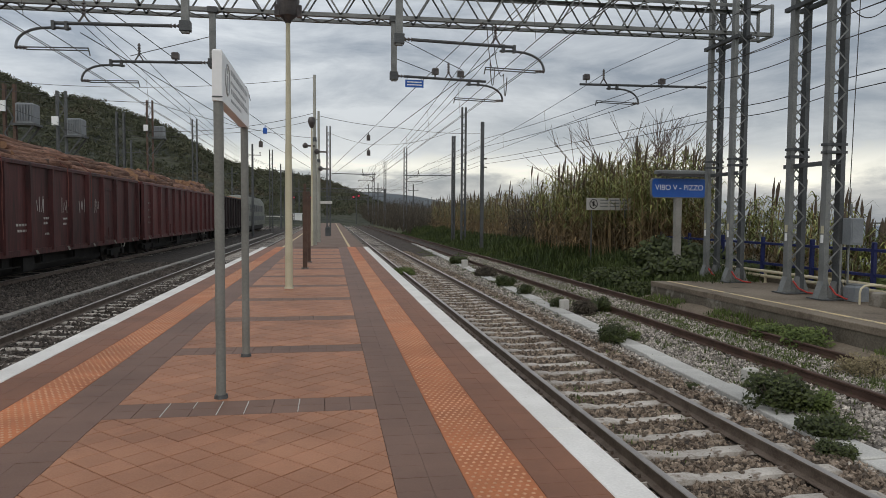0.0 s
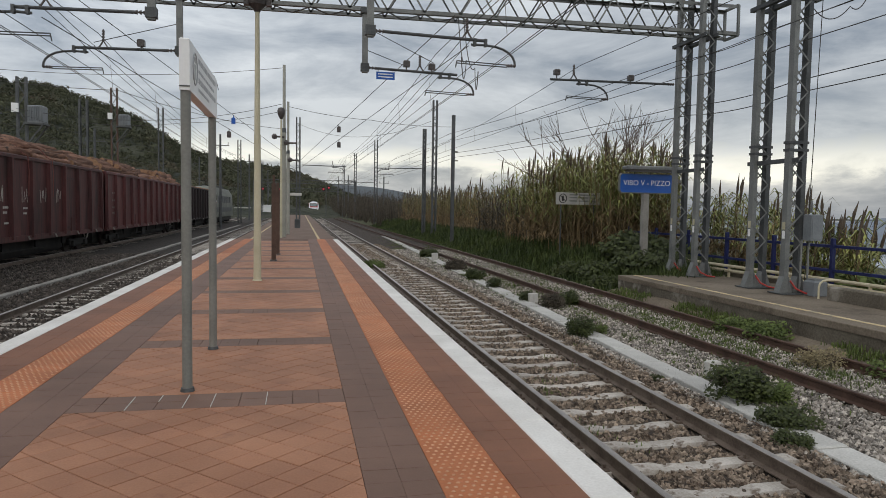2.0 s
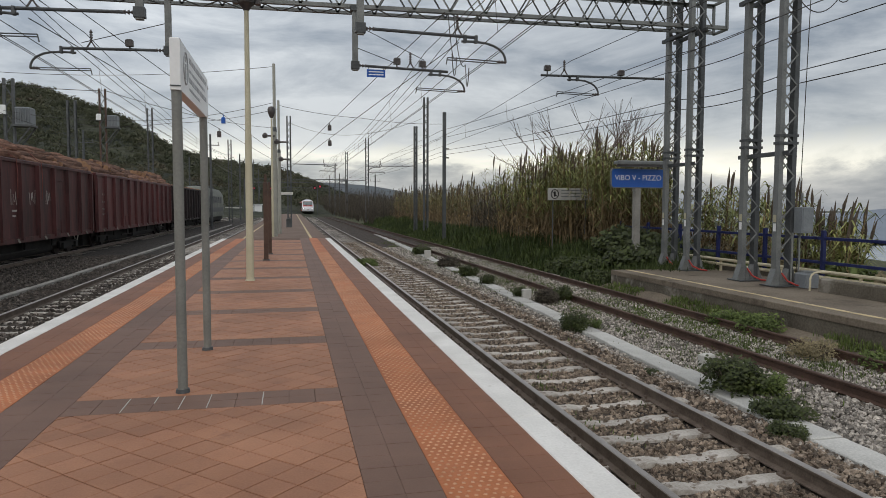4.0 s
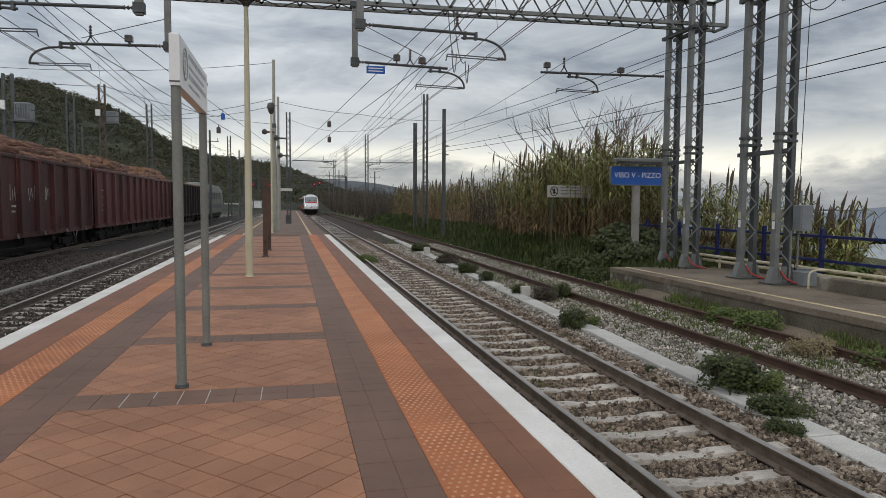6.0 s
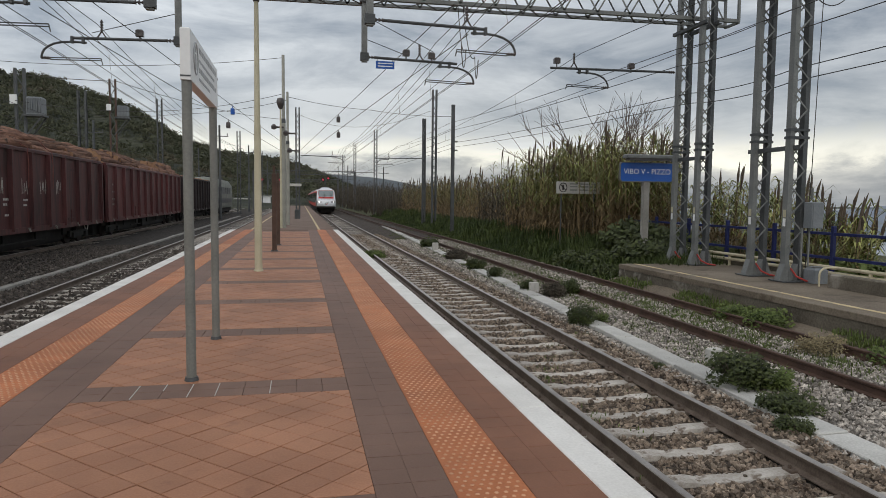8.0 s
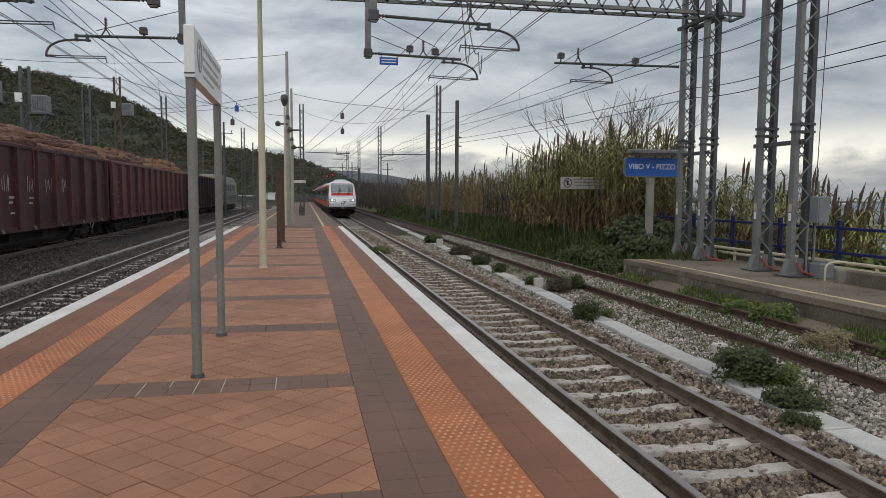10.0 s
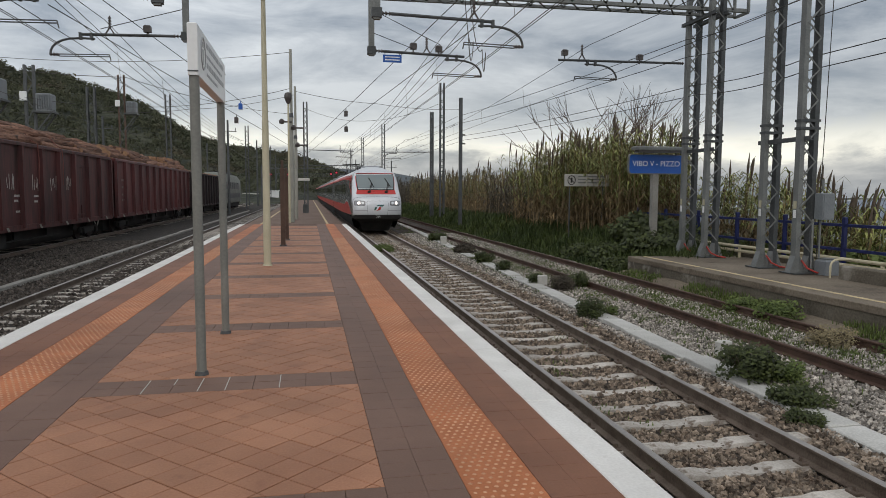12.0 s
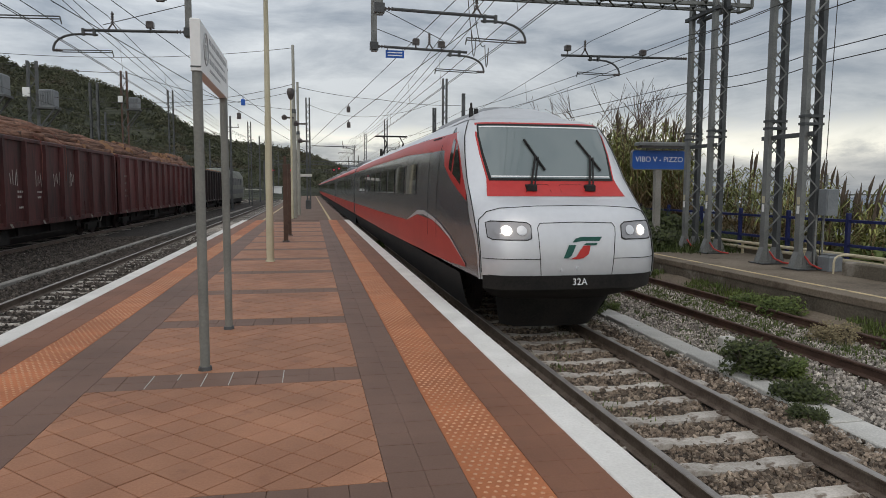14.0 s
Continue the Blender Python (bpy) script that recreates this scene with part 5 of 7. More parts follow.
stones("ballast_stones", "brown-grey crushed stones between the main line sleepers", 70000, PLAT_R + 0.05, 5.3, 2.4, 46, 51, M_STONE, off_sleepers, 2.1, 0.018, 0.040)
stones("ballast_stones", "pale grey crushed stones beside the siding", 62000, 5.2, 9.3, 4.5, 40, 52, M_STONE_L, lambda x, y, r: abs(abs(x - X_SIDE) - 0.7525) > 0.06 and (abs(x - (5.3 + 0.033 * y)) > 0.22), 2.0, 0.016, 0.040)
stones("ballast_stones", "dark grey crushed stones of the second main line", 26000, -11.0, PLAT_L - 0.1, 9, 36, 53, M_STONE_D, lambda x, y, r: abs(abs(x - X_LEFT) - 0.7525) > 0.08, 1.6, 0.025, 0.05)


stones("ballast_stones", "pale grey gravel heaped along the platform foot", 9000, 2.45, 2.88, 2.6, 30, 54, M_STONE_L, None, 2.0, 0.014, 0.030)


# ---- express train; its space: nose at y = 0, body towards +y, z as in the world ----
# nose over the clip: seconds, y
TRAIN = [(0.0, 223.5), (1.0, 208.0), (2.0, 193.0), (3.0, 178.0), (4.5, 154.6), (6.0, 131.0), (7.0, 115.6), (8.0, 100.0), (9.5, 76.2), (10.5, 60.4), (11.0, 52.6), (11.5, 44.9), (12.0, 37.4), (12.5, 30.0), (13.0, 22.85), (13.5, 15.95), (14.0, 9.15)]


def lerp_table(tab, v):
    for (a, fa), (c, fc) in zip(tab, tab[1:]):
        if v <= c:
            return fa + (fc - fa) * max(0.0, (v - a) / (c - a))
    return tab[-1][1]


HALF = [(0.28, 1.36), (0.55, 1.40), (1.2, 1.42), (1.8, 1.41), (2.3, 1.385), (2.65, 1.33), (2.80, 1.26), (2.90, 1.14), (2.95, 1.02), (3.02, 0.5), (3.05, 0.0)]   # height, half width of the body
NOSE = [(0.28, 0.10), (0.50, 0.02), (0.75, 0.0), (1.10, 0.03), (1.35, 0.12), (1.46, 0.24), (1.55, 0.50), (1.63, 0.86), (1.75, 1.02), (1.90, 1.14), (2.40, 1.47), (2.78, 1.74), (2.87, 1.92), (2.93, 2.22), (2.98, 2.7), (3.05, 3.6)]  # height, set-back of the front
Z_ROWS = [0.42, 0.50, 0.62, 0.75, 0.92, 1.10, 1.25, 1.35, 1.41, 1.46, 1.50, 1.55, 1.63, 1.75, 1.90, 2.05, 2.2, 2.4, 2.6, 2.78, 2.87, 2.93]


CORNER = [(0.28, 0.10), (0.50, 0.02), (0.75, 0.02), (1.10, 0.14), (1.35, 0.36), (1.60, 0.66), (1.90, 1.00), (2.40, 1.40), (2.78, 1.70), (2.87, 1.88), (2.93, 2.15), (2.98, 2.7), (3.05, 3.6)]  # the same at the outer edge


def set_back(u, z):
    k = abs(u) ** 4
    return lerp_table(NOSE, z) * (1 - k) + lerp_table(CORNER, z) * k


def front_half(z):
    """Half width of the nose at its front edge."""
    return lerp_table(HALF, z) * lerp_table([(0.28, 0.97), (1.3, 0.97), (1.6, 0.955), (2.4, 0.935), (2.8, 0.93), (2.95, 0.97)], z)


def front_pt(u, z, off=0.0):
    """A point on the nose: u from -1 to 1 across, z height; off: proud of the surface."""
    w = front_half(z)
    y = set_back(u, z) + 0.30 * abs(u) ** 7 + 0.06 * u * u
    return (u * w, y - off, z + off * 0.4)


def front_patch(b, u_of_z, rows, off, cols=25, mi=0):
    b.grid([[front_pt(-u_of_z(z) + 2 * u_of_z(z) * k / (cols - 1), z, off) for k in range(cols)] for z in rows], mi)


def side_pt(y, z, s, off=0.0):
    """A point on the body side at y behind the nose."""
    w0, w1 = front_half(z), lerp_table(HALF, z)
    y0 = lerp_table(CORNER, z) + 0.34
    k = smooth(0, 1, min(1.0, max(0.0, (y - y0) / 2.6)))
    return (s * (w0 + (w1 - w0) * k + off), max(y, y0), z)


train = thing("express_train", "silver and red high-speed express train with lit headlamps", "train", pose(X_MAIN, 223.5, 0))
CAR = 28.6
U = [k / 32 * 2 - 1 for k in range(33)]

# leading car shell
b = Build()
b.grid([[front_pt(u, z) for u in U] for z in Z_ROWS])
part("nose", b, M_SILVER, train, "silver-white painted nose", smooth=True)
lead = Build()
for s in (-1, 1):
    ysides = [0.0, 0.5, 0.9, 1.3, 1.8, 2.3, 2.8, 3.3, 3.9, 6, 12, 20, CAR - 0.35]
    rows = [[side_pt(y + lerp_table(CORNER, z) + 0.34 if y < 3.9 else y, z, s) for y in ysides] for z in Z_ROWS]
    rows = [sorted(r, key=lambda p: p[1]) for r in rows]
    lead.grid(rows, flip=s > 0)
roof_u = [-1, -0.93, -0.8, -0.6, -0.3, 0, 0.3, 0.6, 0.8, 0.93, 1]


def roof_row(y):
    edge = 2.93
    w = lerp_table(HALF, edge)
    return [(u * w, y + (0.30 * abs(u) ** 6 if y < 3 else 0), edge + 0.30 * (1 - abs(u) ** 2.8) * smooth(2.22, 3.2, y)) for u in roof_u]


car = part("leading_car", lead, M_TGREY, train, "dark grey car body", smooth=True)
b = Build()
b.grid([roof_row(y) for y in (2.22, 2.35, 2.5, 2.7, 2.9, 3.1, 3.4, 5, 12, CAR - 0.35)])
part("roof", b, M_SILVER, car, smooth=True)
# pillars between nose and side, silver
for s in (-1, 1):
    b = Build()
    rows = []
    for z in Z_ROWS:
        y0 = lerp_table(CORNER, z) + 0.34
        wid = lerp_table([(0.28, 0.05), (0.9, 0.12), (1.3, 0.30), (1.6, 0.20), (1.9, 0.22), (2.4, 0.34), (2.93, 0.8)], z)
        rows.append([side_pt(y0 + wid * k / 5, z, s, 0.013) for k in range(6)])
    b.grid(rows, flip=s > 0)
    part("pillar", b, M_SILVER, car, "silver windscreen pillar", smooth=True)


def side_panel(b, pts_low, pts_high, s, off, mi=0, n=4):
    """A strip on the body side between two polylines of (y, z)."""
    rows = []
    for k in range(n + 1):
        t = k / n
        rows.append([side_pt(a[0] + (c[0] - a[0]) * t, a[1] + (c[1] - a[1]) * t, s, off) for a, c in zip(pts_low, pts_high)])
    b.grid(rows, flip=s > 0)


for s in (-1, 1):
    # upper red band and the red wedge round the cab window
    b = Build()
    side_panel(b, [(3.2, 2.44), (4.4, 2.46), (8, 2.56), (14, 2.58), (CAR - 0.4, 2.58)], [(3.2, 2.72), (4.4, 2.74), (8, 2.80), (14, 2.82), (CAR - 0.4, 2.84)], s, 0.008)
    side_panel(b, [(2.86, 2.06), (3.05, 2.16), (3.2, 2.44)], [(2.36, 2.715), (2.8, 2.72), (3.2, 2.72)], s, 0.008)
    side_panel(b, [(1.24, 1.54), (1.85, 1.70), (2.40, 1.87), (2.86, 2.06)], [(1.30, 1.64), (1.66, 2.10), (2.08, 2.56), (2.36, 2.715)], s, 0.009, n=6)
    red_band = b
    b = Build()
    side_panel(b, [(2.9, 2.72), (4.4, 2.74), (8, 2.80), (14, 2.82), (CAR - 0.4, 2.84)], [(2.9, 2.93), (4.4, 2.93), (8, 2.93), (14, 2.93), (CAR - 0.4, 2.93)], s, 0.006)
    part("roof_edge", b, M_SILVER, car, "silver roof edge above the red band", smooth=True)
    part("red_band", red_band, M_TRED, car, "red paint band along the roof edge", smooth=True)
    b = Build()
    side_panel(b, [(1.74, 1.80), (2.06, 1.90), (2.36, 1.99)], [(1.78, 1.95), (2.02, 2.26), (2.34, 2.54)], s, 0.016)
    side_panel(b, [(2.46, 2.02), (2.68, 2.10)], [(2.44, 2.55), (2.64, 2.62)], s, 0.016)
    part("cab_side_window", b, M_TGLASS, car, "black triangular cab window", smooth=True)
    # lower red band with its white arc
    low = [(1.25, 0.50), (2.3, 0.46), (3.9, 0.42), (5.9, 0.40), (7.6, 0.38), (12, 0.34), (CAR - 0.4, 0.32)]
    high = [(1.27, 0.56), (2.3, 0.87), (3.9, 1.12), (5.9, 1.16), (7.6, 0.96), (12, 0.94), (CAR - 0.4, 0.92)]
    b = Build()
    side_panel(b, low, high, s, 0.008)
    part("lower_red_band", b, M_TRED, car, "sweeping red paint on the lower side", smooth=True)
    b = Build()
    side_panel(b, [(1.22, 0.535), (2.3, 0.87), (3.1, 1.03), (3.9, 1.12), (5.0, 1.19), (5.9, 1.16), (7.6, 0.96)], [(1.26, 0.56), (2.3, 0.92), (3.1, 1.09), (3.9, 1.20), (5.0, 1.28), (5.9, 1.25), (7.6, 0.965)], s, 0.012, n=1)
    part("white_arc", b, M_SILVER, car, "thin white arc line", smooth=True)
    # door grooves
    for y in (3.55, 4.52, 3.95, 4.12):
        if y in (3.95, 4.12):
            continue
        b = Build()
        side_panel(b, [(y, 0.80), (y + 0.035, 0.80)], [(y - 0.12, 2.72), (y - 0.085, 2.72)], s, 0.014, n=6)
        part("door_groove", b, M_BLACK, car)
    b = Build()
    side_panel(b, [(3.62, 2.68), (4.40, 2.68)], [(3.62, 2.71), (4.40, 2.71)], s, 0.014, n=1)
    part("door_groove", b, M_BLACK, car)


def window_strip(parent, y0, count, pitch=2.06, w=1.58):
    for s in (-1, 1):
        for k in range(count):
            y = y0 + k * pitch
            b = Build()
            side_panel(b, [(y, 1.60), (y + w, 1.60)], [(y, 2.29), (y + w, 2.29)], s, 0.014)
            part("window", b, M_TGLASS, parent, "dark tinted window", smooth=True)


window_strip(car, 6.15, 9)

# windscreen, its red surround and frame
b = Build()
front_patch(b, lambda z: lerp_table([(1.62, 0.835), (1.86, 0.80), (1.90, 0.80), (2.80, 0.915), (2.86, 0.93)], z), [1.62, 1.70, 1.80, 1.9, 2.1, 2.3, 2.6, 2.80, 2.835], 0.006)
part("red_surround", b, M_TRED, train, "red paint round the windscreen", smooth=True)
b = Build()
front_patch(b, lambda z: lerp_table([(1.86, 0.775), (2.80, 0.895)], z), [1.86, 1.9, 2.1, 2.3, 2.6, 2.78, 2.805], 0.011)
part("windscreen_seal", b, M_BLACK, train, "black rubber seal", smooth=True)
b = Build()
front_patch(b, lambda z: lerp_table([(1.90, 0.745), (2.77, 0.872)], z), [1.895, 2.1, 2.3, 2.6, 2.765], 0.017)
part("windscreen", b, M_WSCREEN, train, "large raked windscreen, reflected sky partly put into its colour", smooth=True)


# pale strips of the frame along the top and bottom of the glass
for z, u in ((1.925, 0.74), (2.745, 0.862)):
    b = Build()
    front_patch(b, lambda zz: u, [z - 0.009, z + 0.009], 0.021)
    part("glass_strip", b, M_PANEL, train, "thin pale strip on the windscreen edge", smooth=True)


def front_curve(name, pts, r, material, parent, label="", off=0.012):
    """A thin raised or dark line on the nose through (u, z) points."""
    b = Build()
    fine_ = [(a[0] + (c[0] - a[0]) * k / 6, a[1] + (c[1] - a[1]) * k / 6) for a, c in zip(pts, pts[1:]) for k in range(6)] + [pts[-1]]
    q = [front_pt(u, z, off) for u, z in fine_]
    b.path(q, r, n=5)
    return part(name, b, material, parent, label)


arc = [(-0.99, 0.52), (-0.99, 1.10), (-0.97, 1.28), (-0.90, 1.40), (-0.78, 1.455), (-0.4, 1.485), (0, 1.49), (0.4, 1.485), (0.78, 1.455), (0.90, 1.40), (0.97, 1.28), (0.99, 1.10), (0.99, 0.52)]
front_curve("coupler_cover_seam", arc, 0.006, M_BLACK, train, off=0.004)
front_curve("hatch_seam", [(-0.40, 0.50), (-0.43, 1.18), (-0.40, 1.245), (0, 1.26), (0.40, 1.245), (0.43, 1.18), (0.40, 0.50)], 0.005, M_BLACK, train, off=0.004)
for s in (-1, 1):
    front_curve("bumper_seam", [(s * 0.41, 0.735), (s * 0.7, 0.735), (s * 0.98, 0.735)], 0.005, M_BLACK, train, off=0.004)
# two outlined wiper hatches in the red panel
for u0, u1 in ((-0.36, -0.06), (0.06, 0.36)):
    front_curve("hatch_outline", [(u0, 1.66), (u0 + 0.01, 1.80), (u1 - 0.01, 1.80), (u1, 1.66), (u0, 1.66)], 0.003, M_BLACK, train, off=0.008)
# headlamps
for s in (-1, 1):
    rim = Build()
    us = [0.50, 0.54, 0.70, 0.84, 0.895, 0.925]
    zl = [(1.03, 1.22), (1.015, 1.245), (1.01, 1.255), (1.01, 1.26), (1.02, 1.255), (1.04, 1.24)]
    rim.grid([[front_pt(s * u, lo + (hi - lo) * t, 0.014) for u, (lo, hi) in zip(us, zl)] for t in (0, 0.5, 1)], flip=s < 0)
    lamp = part("headlamp", rim, M_LAMPGLASS, train, "clear headlamp unit with a dark rim", smooth=True)
    for u, m, r, lab in ((0.75, M_LAMP, 0.07, "lit white headlamp"), (0.60, M_SILVER, 0.07, "unlit reflector")):
        b = Build()
        ring = [front_pt(s * u + r / 1.34 * math.cos(k * 0.3927), 1.135 + r * math.sin(k * 0.3927), 0.024) for k in range(16)]
        b.add(ring + [front_pt(s * u, 1.135, 0.034)], [(16, (k + 1) % 16, k) for k in range(16)])
        part("lamp_bulb", b, m, lamp, lab, smooth=True)
    b = Build()
    loop = [(0.50, 1.03), (0.50, 1.21), (0.54, 1.25), (0.70, 1.265), (0.80, 1.265), (0.88, 1.265), (0.925, 1.24), (0.925, 1.14), (0.925, 1.04), (0.88, 1.005), (0.75, 1.005), (0.54, 1.005), (0.50, 1.03)]
    b.path([front_pt(s * u, z, 0.014) for u, z in loop], 0.008, n=5)
    part("lamp_rim", b, M_BLACK, lamp)
# emblem as plain slanted shapes in green and red
for pts, m in (([(-0.06, 0.965), (-0.03, 1.02), (0.03, 1.045), (0.27, 1.045), (0.24, 0.985), (0.05, 0.985)], M_GREENP), ([(-0.16, 0.74), (-0.10, 0.93), (-0.02, 0.93), (-0.07, 0.78), (-0.11, 0.74)], M_GREENP),
               ([(0.06, 0.93), (0.09, 0.955), (0.22, 0.955), (0.205, 0.925), (0.15, 0.92)], M_GREENP), ([(-0.09, 0.725), (-0.02, 0.765), (0.06, 0.92), (0.14, 0.92), (0.12, 0.80), (0.06, 0.74), (-0.02, 0.725)], M_TRED)):
    b = Build()
    b.add([front_pt(u, z, 0.014) for u, z in pts], [tuple(range(len(pts) - 1, -1, -1))])
    part("emblem_stroke", b, m, train, "plain slanted emblem shape")
# dark skirt, plough and number bar
b = Build()
sk = [[(x * w, d + 0.30 * abs(x) ** 7 + 0.06 * x * x, z) for x in U] for z, w, d in ((-0.44, 0.78, 1.00), (-0.22, 0.86, 0.82), (0.06, 0.95, 0.66), (0.20, 1.20, 0.22), (0.29, 1.31, 0.03), (0.50, 1.325, -0.012))]
b.grid(sk)
part("front_skirt", b, M_BLACK, train, "black lower skirt", smooth=True)
for s in (-1, 1):
    b = Build()
    b.grid([[(s * w, y, z) for y in (1.7, 2.5, 3.5, CAR - 0.4)] for z, w in ((-0.32, 1.12), (-0.1, 1.26), (0.2, 1.33), (0.36, 1.365))], flip=s > 0)
    part("side_skirt", b, M_BLACK, car, "dark underfloor skirt", smooth=True)
letters("32A", 0.14, M_WTEXT, train, pose(0.03, -0.02, 0.40, 90, 0, 0), "white fleet number")
b = Build()
b.tube((0, 0.0, 0.60), (0, -0.03, 0.60), 0.03, n=12)
b.tube((-0.25, 0.0, 0.58), (-0.25, -0.03, 0.58), 0.02, n=8)
part("coupling_knob", b, M_SILVER, train)
# wipers
for u in (-0.30, 0.42):
    b = Build()
    p0, p1 = Vector(front_pt(u, 1.74, 0.05)), Vector(front_pt(u + 0.13, 2.25, 0.06))
    b.tube(p0, p1, 0.018, n=6)
    b.tube(p0 + Vector((0.06, 0, 0)), p1 + Vector((0.05, 0, -0.03)), 0.012, n=6)
    b.bar(Vector(front_pt(u + 0.02, 2.52, 0.04)), Vector(front_pt(u + 0.22, 2.02, 0.04)), 0.03, 0.03)
    b.box((p0.x - 0.07, p0.y - 0.03, p0.z - 0.06), (p0.x + 0.09, p0.y + 0.08, p0.z + 0.05), bevel=0.02)
    part("wiper", b, M_BLACK, train, "black windscreen wiper")
# roof fairing, antenna
b = Build()
hump = []
for y, h, w in ((3.1, 0.0, 0.64), (3.4, 0.12, 0.70), (3.8, 0.20, 0.74), (6.0, 0.24, 0.76), (7.2, 0.23, 0.76), (8.4, 0.0, 0.70)):
    hump.append([(u * w, y, 3.12 + h * (1 - abs(u) ** 4.0)) for u in (-1, -0.92, -0.8, -0.6, -0.3, 0, 0.3, 0.6, 0.8, 0.92, 1)])
b.grid(hump)
part("roof_fairing", b, M_TROOF, train, "grey roof fairing", smooth=True)
b = Build()
b.tube((-0.86, 3.1, 2.95), (-0.86, 3.1, 3.20), 0.05, 0.04, n=8)
b.tube((-0.86, 3.1, 3.20), (-0.86, 3.1, 3.30), 0.025, 0.02, n=8)
b.tube((-0.72, 3.3, 2.95), (-0.72, 3.3, 3.22), 0.05, 0.04, n=8)
part("horn", b, M_BLACK, train)


def bogie(parent, y):
    b = Build()
    b.box((-1.15, y - 1.75, -0.30), (-1.02, y + 1.75, -0.08), bevel=0.03)
    b.box((1.02, y - 1.75, -0.30), (1.15, y + 1.75, -0.08), bevel=0.03)
    b.box((-1.0, y - 0.4, -0.3), (1.0, y + 0.4, 0.0))
    part("bogie", b, M_BLACK, parent)
    for dy in (-1.35, 1.35):
        for s in (-1, 1):
            w = Build()
            c = Vector((s * 0.75, y + dy, -0.55 + 0.42))
            w.tube(c - Vector((0.065, 0, 0)), c + Vector((0.065, 0, 0)), 0.42, n=20)
            w.tube(c - Vector((0.085, 0, 0)), c + Vector((0.085, 0, 0)), 0.12, n=10)
            part("wheel", w, M_WAGON_D, parent)


bogie(car, 4.6)
bogie(car, 23.6)


# following cars, one shape
def body_rows(y0, y1, s):
    return [[(s * lerp_table(HALF, z), y, z) for y in (y0, y1)] for z in Z_ROWS]


b = Build()
for s in (-1, 1):
    b.grid(body_rows(0.25, CAR - 0.35, s), flip=s > 0)
for y in (0.25, CAR - 0.35):
    b.add([(s * lerp_table(HALF, z), y, z) for s, zs in ((-1, Z_ROWS), (1, Z_ROWS[::-1])) for z in zs], [tuple(range(2 * len(Z_ROWS)))])
ME_BODY = b.mesh("following_car", M_TGREY, smooth=True)
b = Build()
b.grid([[(u * 0.89, y, 2.93 + 0.30 * (1 - abs(u) ** 2.8)) for u in roof_u] for y in (0.25, CAR - 0.35)])
b.box((-0.6, 3, 3.0), (0.6, 9, 3.40), bevel=0.06)
b.box((-0.6, 17, 3.0), (0.6, 23, 3.40), bevel=0.06)
ME_ROOF = b.mesh("roof", M_TROOF, smooth=True)


def strip_mesh(name, y0, y1, z0, z1, off, material):
    """The same strip for either side of the car."""
    both = []
    for s in (-1, 1):
        b = Build()
        b.grid([[(s * (lerp_table(HALF, z0 + (z1 - z0) * t) + off), y, z0 + (z1 - z0) * t) for y in (y0, y1)] for t in (0, 0.33, 0.67, 1)], flip=s > 0)
        both.append(b.mesh(name, material))
    return both


ME_UP, ME_LO = strip_mesh("red_band", 0.3, CAR - 0.4, 2.58, 2.84, 0.008, M_TRED), strip_mesh("lower_red_band", 0.3, CAR - 0.4, 0.32, 0.92, 0.008, M_TRED)
ME_WIN, ME_DOOR, ME_SKIRT = strip_mesh("window", 0, 1.58, 1.60, 2.29, 0.014, M_TGLASS), strip_mesh("door_groove", 0, 0.035, 0.8, 2.72, 0.014, M_BLACK), strip_mesh("side_skirt", 0.3, CAR - 0.4, -0.3, 0.34, -0.06, M_BLACK)
b = Build()
b.box((-1.15, CAR - 0.37, 0.4), (1.15, CAR + 0.27, 2.8))
ME_GANG = b.mesh("gangway", M_BLACK)
for k in range(1, 8):
    c = part("following_car", ME_BODY, M_TGREY, train, "dark grey car body", pose(0, k * CAR, 0))
    part("roof", ME_ROOF, M_TROOF, c)
    for side in (0, 1):
        part("red_band", ME_UP[side], M_TRED, c)
        part("lower_red_band", ME_LO[side], M_TRED, c)
        part("side_skirt", ME_SKIRT[side], M_BLACK, c)
        for j in range(11):
            part("window", ME_WIN[side], M_TGLASS, c, at=pose(0, 3.0 + j * 2.06, 0))
        for y in (1.2, 2.2, CAR - 2.3, CAR - 1.3):
            part("door_groove", ME_DOOR[side], M_BLACK, c, at=pose(0, y, 0))
    if k < 4:
        bogie(c, 4.2)
        bogie(c, CAR - 4.2)
for k in range(0, 7):
    part("gangway", ME_GANG, M_BLACK, train, at=pose(0, k * CAR, 0))
# pantograph on the leading car's rear end
b = Build()
yb_ = CAR - 6.0
b.box((-0.6, yb_ - 0.9, 3.06), (0.6, yb_ + 0.9, 3.2))
for s in (-0.45, 0.45):
    b.tube((s, yb_ + 0.7, 3.2), (s * 0.8, yb_ - 1.1, 3.75), 0.035, n=6)
    b.tube((s * 0.8, yb_ - 1.1, 3.75), (s * 0.9, yb_ + 0.5, 4.15), 0.025, n=6)
for dy in (0.35, 0.65):
    b.tube((-0.75, yb_ + dy, 4.17), (0.75, yb_ + dy, 4.17), 0.03, n=6)
for x in (-0.6, 0.6):
    b.tube((x, yb_ - 0.8, 3.1), (x, yb_ - 0.8, 3.5), 0.06, n=8)
part("pantograph", b, M_BLACK, train, "dark folded pantograph")


# ---- freight wagons with logs, and the locomotive ----
WAGON_L = 22.75


